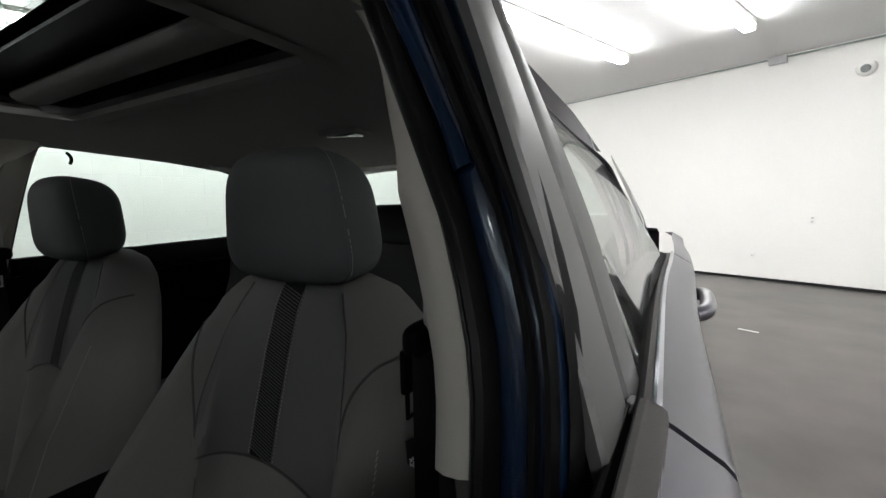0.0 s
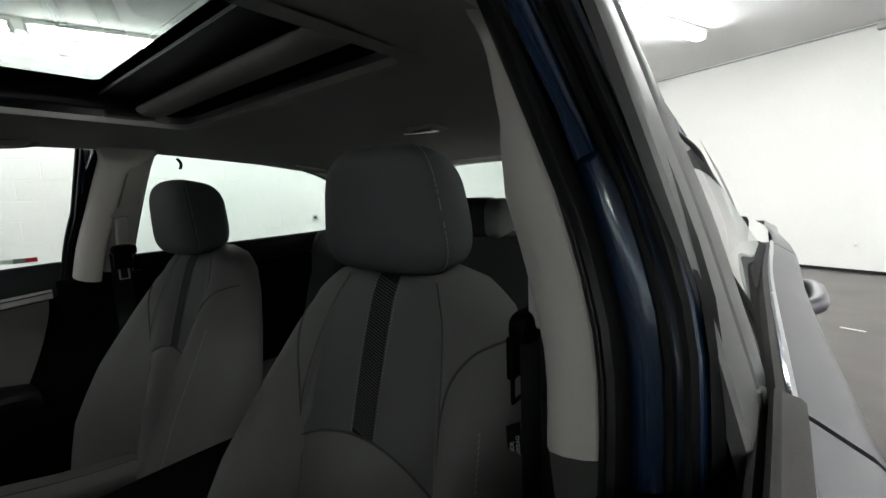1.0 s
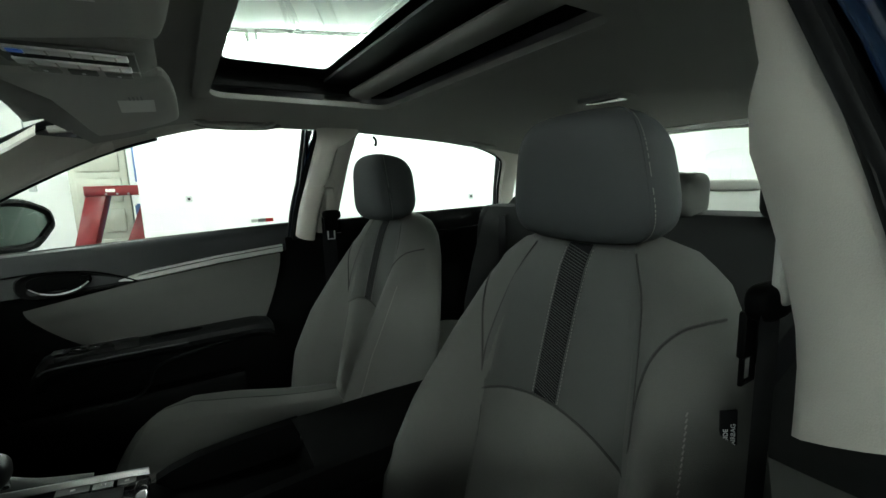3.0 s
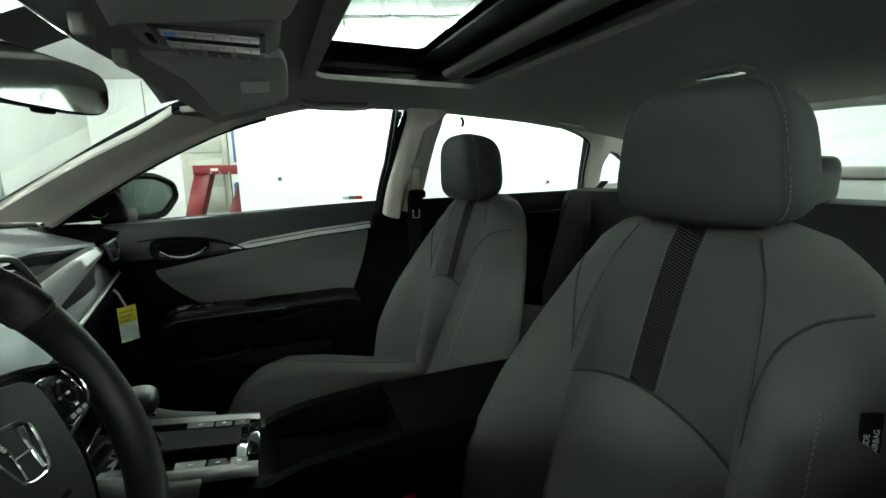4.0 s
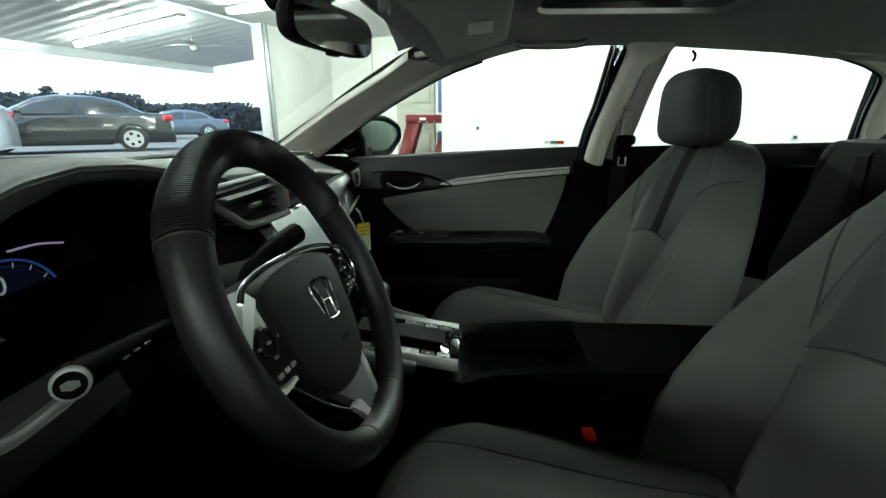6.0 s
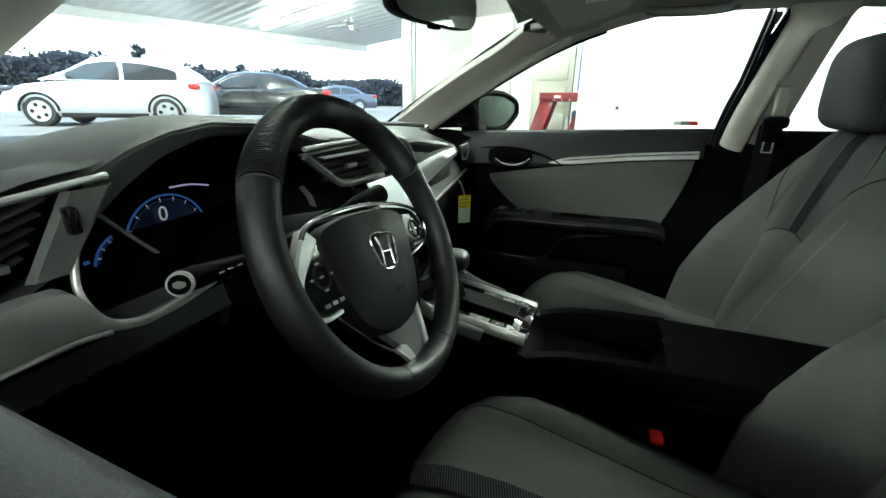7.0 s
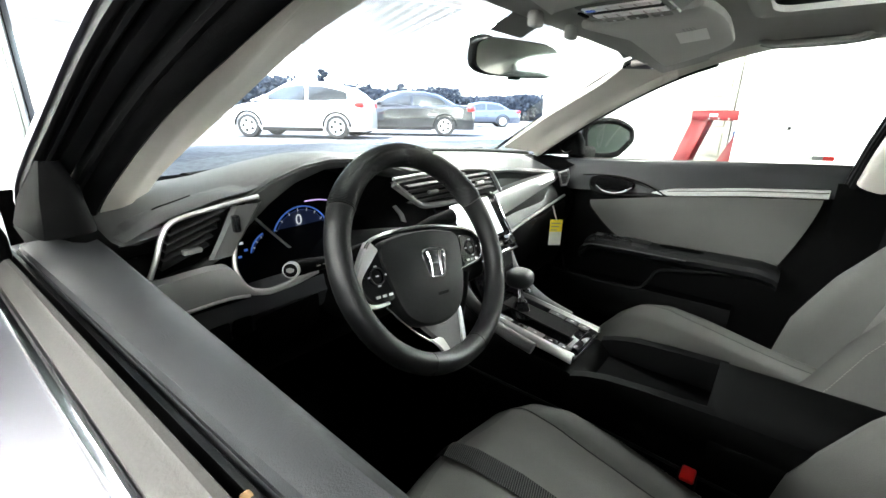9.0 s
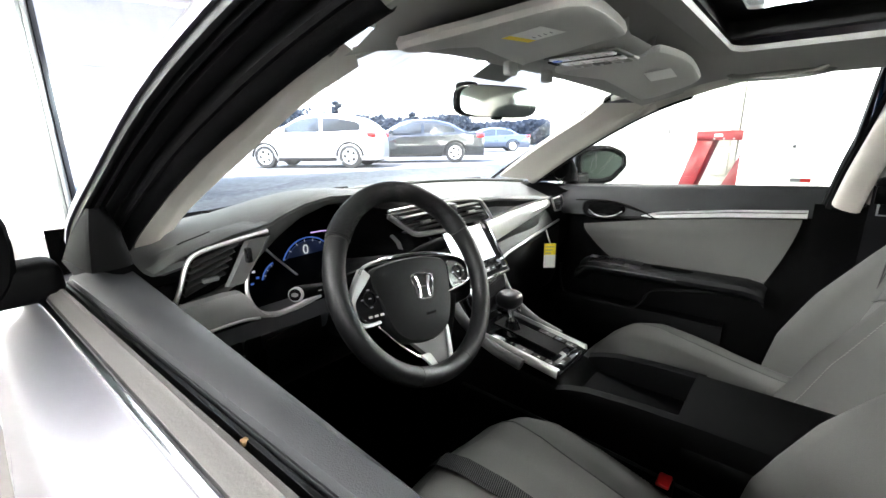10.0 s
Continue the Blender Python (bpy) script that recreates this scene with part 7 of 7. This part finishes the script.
part("glovebox", prism([(0.17, 0.735), (0.60, 0.775), (0.585, 0.60), (0.55, 0.565), (0.20, 0.555), (0.175, 0.60)], 0.02, Matrix(((1, 0, 0, 0), (0, 0, -1, 0.215), (0, 1, 0, 0), (0, 0, 0, 1))), 0.008), BLACK, dash, "black glovebox lid")
part("dash_end", grid([[V((s * 0.69, y, z)) for y, z in ((0.26, 0.89), (0.22, 0.80), (0.25, 0.65), (0.36, 0.55))] for s in (1,)] + [[V((0.72, y + 0.06, z)) for y, z in ((0.26, 0.90), (0.22, 0.80), (0.25, 0.65), (0.36, 0.55))]]), BLACK, dash)

for s in (-1, 1):
    part("dash_corner", grid([[V((s * x, y, z)) for x, y, z in row] for row in (((0.56, 0.54, 0.922), (0.60, 0.40, 0.912), (0.62, 0.26, 0.872)), ((0.64, 0.50, 0.922), (0.67, 0.36, 0.915), (0.68, 0.22, 0.885)), ((0.70, 0.46, 0.918), (0.72, 0.32, 0.914), (0.725, 0.20, 0.905)), ((0.75, 0.44, 0.90), (0.755, 0.30, 0.90), (0.755, 0.20, 0.89)))]), SAIL_BLACK, dash, "black corner trim between dashboard and door")

# price tag hanging on the glovebox edge
tag = tagged(empty("hang_tag"), "yellow and white card tag hanging from the dashboard edge", "tag")
TG = Matrix.Translation((0.445, 0.158, 0.705)) @ Matrix.Rotation(radians(-48), 4, "Z") @ Matrix.Rotation(radians(90), 4, "X")
part("card", prism([(-0.020, 0.034), (0.020, 0.034), (0.020, -0.052), (-0.020, -0.052)], 0.0008, TG), WHITE_CARD, tag)
part("yellow_field", prism([(-0.020, 0.034), (0.020, 0.034), (0.020, -0.006), (-0.020, -0.006)], 0.0006, TG @ Matrix.Translation((0, 0, 0.0009))), YELLOW, tag, "yellow printed field")
for k in range(3):
    part("print_bar", prism([(-0.016, -0.0014), (0.014 - 0.005 * k, -0.0014), (0.014 - 0.005 * k, 0.0014), (-0.016, 0.0014)], 0.0004, TG @ Matrix.Translation((0, 0.022 - 0.011 * k, 0.0016))), GREY_PRINT, tag)
part("loop", tube(curve([TG @ V((0, 0.034, 0.001)), TG @ V((-0.008, 0.052, 0.004)), TG @ V((-0.012, 0.068, 0.0)), TG @ V((-0.010, 0.074, -0.02))], 5), 0.004, 6, flat=0.4), WHITE_CARD, tag, "white paper loop")

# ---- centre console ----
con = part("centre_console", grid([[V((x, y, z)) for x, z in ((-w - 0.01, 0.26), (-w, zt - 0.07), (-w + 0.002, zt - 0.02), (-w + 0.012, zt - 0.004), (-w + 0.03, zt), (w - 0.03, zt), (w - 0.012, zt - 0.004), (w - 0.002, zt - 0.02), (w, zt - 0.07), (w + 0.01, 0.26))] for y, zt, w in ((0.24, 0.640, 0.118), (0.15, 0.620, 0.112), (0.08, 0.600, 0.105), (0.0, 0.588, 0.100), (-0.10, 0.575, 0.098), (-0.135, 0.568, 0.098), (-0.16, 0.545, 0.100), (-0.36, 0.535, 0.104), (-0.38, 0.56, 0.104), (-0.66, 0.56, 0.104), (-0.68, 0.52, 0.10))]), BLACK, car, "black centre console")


def deck_z(y):
    return 0.592 + 0.16 * (y + 0.12)


rows_out = [(-0.082, -0.118), (-0.076, 0.085), (-0.060, 0.105), (0.060, 0.105), (0.076, 0.085), (0.082, -0.118), (0.068, -0.130), (-0.068, -0.130)]
plate = part("shift_plate", prism(rows_out, 0.012, Matrix.Translation((0, 0, 0.588 + 0.16 * 0.12 - 0.008)) @ Matrix(((1, 0, 0, 0), (0, 1, 0, 0), (0, 0.16, 1, 0), (0, 0, 0, 1))), 0.004), GLOSSBLACK, con, "gloss black gear selector surround")
for s in (-1, 1):
    part("silver_rail", grid([[V((s * x, y, deck_z(y) + dz)) for x, dz in ((0.084, -0.006), (0.082, 0.006), (0.078, 0.011), (wd, 0.012), (wd - 0.003, 0.004))] for y, wd in ((-0.128, 0.070), (-0.10, 0.0715), (-0.03, 0.073), (0.03, 0.074), (0.085, 0.0755))]), SILVER, plate, "satin silver rail beside the selector")
    for y0, y1, mat in ((-0.112, -0.088, PULL), (-0.083, -0.058, GLOSSBLACK), (-0.054, -0.014, PULL)):
        sw = part("rail_switch", grid([[V((s * x, y, deck_z(y) + dz)) for x, dz in ((0.046, 0.002), (0.0475, 0.0065), (0.066, 0.0065), (0.0675, 0.002))] for y in (y0, y0 + 0.002, y1 - 0.002, y1)]), mat, plate)
        part("switch_mark", box(s * 0.055, s * 0.059, (y0 + y1) / 2 - 0.003, (y0 + y1) / 2 + 0.003, deck_z((y0 + y1) / 2) + 0.0060, deck_z((y0 + y1) / 2) + 0.0072), GREY_PRINT, sw)
part("rail_bridge", box(-0.046, 0.046, -0.130, -0.112, 0.590, 0.602, 0.003), GLOSSBLACK, plate)
part("gate", prism([(-0.026, -0.10), (0.026, -0.10), (0.026, 0.07), (-0.026, 0.07)], 0.004, Matrix.Translation((0, 0, 0.6235)) @ Matrix(((1, 0, 0, 0), (0, 1, 0, 0), (0, 0.16, 1, 0), (0, 0, 0, 1)))), BLACK, plate, "black selector gate")
for k in range(5):
    part("gate_mark", box(0.030, 0.036, -0.07 + 0.022 * k, -0.062 + 0.022 * k, deck_z(-0.066 + 0.022 * k) + 0.008, deck_z(-0.066 + 0.022 * k) + 0.0095), PALE_PRINT, plate)
gear = part("gear_lever", tube(curve([(-0.004, 0.030, 0.625), (-0.006, 0.034, 0.655), (-0.010, 0.036, 0.69)], 5), [0.011] * 5 + [0.008] * 6, 12), CHROME, con, "chrome gear lever with a black knob")
part("lever_boot", cyl((-0.003, 0.030, 0.612), (-0.005, 0.033, 0.650), 0.026, 0.014, n=20, bev=0.003), GLOSSBLACK, gear)
part("lever_knob", blob((-0.016, 0.034, 0.708), (0.032, 0.030, 0.021), 0.7, 0.8), LEATHER, gear, "black leather knob")
part("lever_button", box(0.002, 0.010, 0.014, 0.026, 0.672, 0.696, 0.003), CHROME, gear)
# open bin with raised flanks, and the sliding armrest
for s in (-1, 1):
    part("bin_wall", grid([[V((s * x, y, z)) for x, z in ((0.104, 0.50), (0.107, 0.555 + h), (0.102, 0.572 + h), (0.090, 0.577 + h), (0.080, 0.570 + h), (0.076, 0.540))] for y, h in ((-0.135, 0.0), (-0.16, 0.010), (-0.20, 0.020), (-0.28, 0.027), (-0.375, 0.030))]), BLACK, con, "black flank of the open bin")
part("armrest_lid", grid([[V((x, y, z)) for x, z in ((-0.102, 0.555), (-0.105, 0.585), (-0.098, 0.600), (-0.08, 0.607), (0.0, 0.612), (0.08, 0.607), (0.098, 0.600), (0.105, 0.585), (0.102, 0.555))] for y in (-0.362, -0.366, -0.375, -0.45, -0.55, -0.62, -0.655, -0.665)]), ARMREST, con, "black padded armrest")
part("bin_line", tube([(-0.055, -0.20, 0.556), (-0.058, -0.35, 0.556)], 0.002), SILVER, con)
part("skirt_line", tube([(-0.113, 0.10, 0.50), (-0.111, -0.2, 0.492), (-0.112, -0.62, 0.47)], 0.003), AIRBAG, con)

# ---- overhead ----
def visor(s):
    """Sun visor folded up, with its printed label and pivot clip."""
    pts = [(0.078, -0.035), (0.098, -0.185), (0.118, -0.222), (0.35, -0.238), (0.405, -0.228), (0.445, -0.165), (0.475, -0.095), (0.44, -0.075), (0.10, -0.018)]
    c = curve([(s * x, y, 0) for x, y in pts], 4, True)
    cx, cy = s * 0.27, -0.130
    z0 = lambda p: 1.236 - 0.10 * (p.y + 0.0) - 0.045 * smooth(0.25, 0.5, abs(p.x)) - 0.010
    ring = lambda k, dz: [V((cx + (p.x - cx) * k, cy + (p.y - cy) * k, z0(V((cx + (p.x - cx) * k, cy + (p.y - cy) * k, 0))) + dz)) for p in c]
    ob = part("sun_visor", capped([ring(0.9, 0.012), ring(0.98, 0.010), ring(1.0, 0.003), ring(0.985, -0.004), ring(0.94, -0.007), ring(0.6, -0.008), ring(0.2, -0.008), ring(0.05, -0.008)]), VISOR, car, "grey cloth sun visor folded up")
    lab = [(0.225, -0.112), (0.295, -0.108), (0.292, -0.168), (0.222, -0.172)] if s < 0 else [(0.272, -0.140), (0.338, -0.140), (0.338, -0.198), (0.272, -0.198)]
    bm = bmesh.new()
    bm.faces.new([bm.verts.new((s * x, y, z0(V((s * x, y, 0))) - 0.0095)) for x, y in lab])
    lb = part("warning_label", bm, WHITE_CARD, ob, "white printed label")
    if s < 0:
        a = [(0.225, -0.112), (0.225, -0.112), (0.295, -0.108), (0.2945, -0.122), (0.2245, -0.126)][1:]
        bm = bmesh.new()
        bm.faces.new([bm.verts.new((s * x, y, z0(V((s * x, y, 0))) - 0.0100)) for x, y in a])
        part("label_head", bm, YELLOW, lb, "yellow heading strip")
    for k in range(4):
        y = lab[0][1] - 0.020 - 0.009 * k * (0.7 if s > 0 else 1)
        part("print_bar", box(s * 0.240, s * 0.288, y - 0.0012, y + 0.0012, z0(V((s * 0.265, y, 0))) - 0.0103, z0(V((s * 0.265, y, 0))) - 0.0098), GREY_PRINT, lb)
    part("visor_clip", box(s * 0.062, s * 0.092, 0.0, 0.02, 1.205, 1.232, 0.006, 3), LINER, ob)
    part("visor_pivot", tube([(s * 0.47, 0.0, 1.195), (s * 0.47, -0.04, 1.20)], 0.008), LIGHT_PLASTIC, ob)
    return ob


visor(-1)
visor(1)
oh = part("overhead_console", grid([[V((x, y, z - lift)) for x, z in ((-0.082, 1.262), (-0.076, 1.244), (-0.066, 1.238), (0.066, 1.238), (0.076, 1.244), (0.082, 1.262))] for y, lift in ((-0.020, -0.002), (-0.034, 0.006), (-0.10, 0.004), (-0.195, 0.000), (-0.212, -0.012))]), LINER, car, "grey overhead console with map lamps")
lens_frame = part("lamp_frame", box(-0.062, 0.028, -0.190, -0.052, 1.2295, 1.2345, 0.002), LINER_DARK, oh, "grey frame round the map lamps")
for x0, x1 in ((-0.058, -0.034), (-0.004, 0.022)):
    lens = part("map_lamp", box(x0, x1, -0.182, -0.062, 1.226, 1.2305, 0.002), BRIGHT_STRIP, lens_frame, "clear ribbed map lamp lens")
    for k in range(5):
        part("lens_rib", box(x0 + 0.002, x1 - 0.002, -0.170 + 0.022 * k, -0.168 + 0.022 * k, 1.2252, 1.2262), LIGHT_PLASTIC, lens)
part("lamp_glow", box(-0.052, -0.042, -0.082, -0.068, 1.2245, 1.2262), BLUE_GLOW, lens_frame, "small blue indicator light")
part("lamp_recess", box(-0.031, -0.007, -0.180, -0.066, 1.228, 1.2300), BLACK, lens_frame)
sw_frame = part("switch_frame", box(0.034, 0.066, -0.190, -0.060, 1.229, 1.2345, 0.002), LIGHT_PLASTIC, oh, "pale sunroof switch panel")
for k in range(3):
    part("roof_switch", box(0.038, 0.062, -0.180 + 0.040 * k, -0.148 + 0.040 * k, 1.2262, 1.2300, 0.002), LINER if k != 1 else LINER_DARK, sw_frame)
    part("switch_mark", box(0.046, 0.054, -0.166 + 0.040 * k, -0.162 + 0.040 * k, 1.2255, 1.2264), PALE_PRINT, sw_frame)
part("microphone_slot", box(-0.020, 0.020, -0.048, -0.040, 1.2285, 1.2330, 0.002), BLACK, oh)
for s in (-1, 1):
    for y0, y1 in ((-0.27, -0.47), (-1.12, -1.32)):
        if s < 0 and y0 > -1:
            continue
        hx, hz = s * (0.545 if y0 > -1 else 0.555), (1.235 if y0 > -1 else 1.205)
        h = part("grab_handle", tube(curve([(hx, y0, hz + 0.012), (hx - s * 0.022, y0 - 0.025, hz - 0.006), (hx - s * 0.026, (y0 + y1) / 2, hz - 0.010), (hx - s * 0.022, y1 + 0.025, hz - 0.006), (hx, y1, hz + 0.012)], 6), 0.010, 10, flat=0.75), LINER, car, "folded grey grab handle")
        # A darker blob holds the recess shade behind the handle.
        part("handle_recess", blob((hx + s * 0.006, (y0 + y1) / 2, hz + 0.004), (0.03, 0.12, 0.008), 0.8, 0.8, m=Matrix.Rotation(radians(s * 32), 4, "Y")), LINER_DARK, h)
part("coat_hook", tube(curve([(0.572, -0.775, 1.215), (0.562, -0.778, 1.205), (0.56, -0.778, 1.195), (0.568, -0.778, 1.188)], 4), 0.004), BLACK, car, "small black coat hook")
lamp = part("cabin_lamp", box(-0.11, 0.02, -1.155, -1.095, 1.246, 1.262, 0.006, 3), LINER, car, "grey rear cabin lamp")
part("lamp_lens", box(-0.09, 0.0, -1.145, -1.105, 1.242, 1.248, 0.003), CHROME, lamp)

# inside mirror on its stem
MM = Matrix.Translation((-0.0145, 0.082, 1.164)) @ Matrix.Rotation(radians(-17.4), 4, "Z") @ Matrix.Rotation(radians(3.5), 4, "X")
outline = [(0.114 * spow(math.cos(a), 0.45), 0.034 * spow(math.sin(a), 0.6)) for a in [k * math.pi / 20 for k in range(40)]]
rows = [[MM @ V((x * k, y, z * k)) for x, z in outline] for k, y in ((0.97, -0.012), (1.0, -0.008), (1.0, 0.006), (0.9, 0.022), (0.5, 0.030))]
mir = part("inside_mirror", capped(rows), BLACK, car, "black inside rear-view mirror")
bm = bmesh.new()
bm.faces.new([bm.verts.new(MM @ V((x * 0.95, -0.0135, z * 0.93))) for x, z in outline])
part("mirror_glass", bm, MIRROR, mir, "silvered mirror glass")
part("mirror_stem", tube([MM @ V((-0.045, 0.02, 0.006)), V((-0.045, 0.132, 1.186)), V((-0.036, 0.150, 1.199))], 0.008), BLACK, mir)
part("mirror_tab", box(-0.012, 0.012, -0.010, 0.006, -0.039, -0.030, 0.003, m=MM), BLACK, mir)
part("stem_foot", blob((-0.035, 0.150, 1.199), (0.020, 0.024, 0.012), 0.6, 0.6), BLACK, mir, "black foot of the mirror on the glass")

# small stickers in the passenger glass
for y, z, mat in ((-0.425, 0.9560, WHITE_CARD), (-0.470, 0.9565, RED), (-0.447, 0.9565, GREY_PRINT)):
    part("window_sticker", box(0.7705, 0.7712, y - 0.012, y + 0.012, z - 0.006, z + 0.006), mat, car, "small printed sticker at the glass's lower corner")
wip = part("wiper_arm", tube([(-0.30, 0.655, 0.930), (-0.12, 0.668, 0.936), (0.02, 0.690, 0.932)], 0.006), BLACK, car, "black wiper arm at the cowl")

# ---- blocks of the side wall ----
def block_mesh(w, name):
    bm = box(-0.045, 0.012, -w / 2 + 0.002, w / 2 - 0.002, 0.002, 0.198, 0.0022, 1)
    bm.transform(Matrix.Rotation(radians(180), 4, "Z"))
    me = bpy.data.meshes.new(name)
    bm.to_mesh(me)
    bm.free()
    me.materials.append(BLOCK)
    return me


full, half = block_mesh(0.4, "block"), block_mesh(0.2, "half_block")
rnd = random.Random(11)
rest = bmesh.new()
for row in range(14):
    v, k = -7.2, 0
    while v < WALL_END - 0.01:
        w = 0.2 if (row % 2 and k == 0) or WALL_END - v < 0.3 else 0.4
        m = TURN @ Matrix.Translation((WALL_U + 0.012 + rnd.uniform(-0.0008, 0.0008), v + w / 2, 0.2 * row))
        if v > -6.6:
            ob = new("block", full if w > 0.3 else half)
            ob.parent = wall_right
            ob.matrix_world = m
        else:
            b2 = bmesh.new()
            b2.from_mesh(full if w > 0.3 else half)
            b2.transform(m)
            rest = merge(rest, b2)
        v += w
        k += 1
tagged(part("block_field", rest, BLOCK, wall_right), kind="stuff")
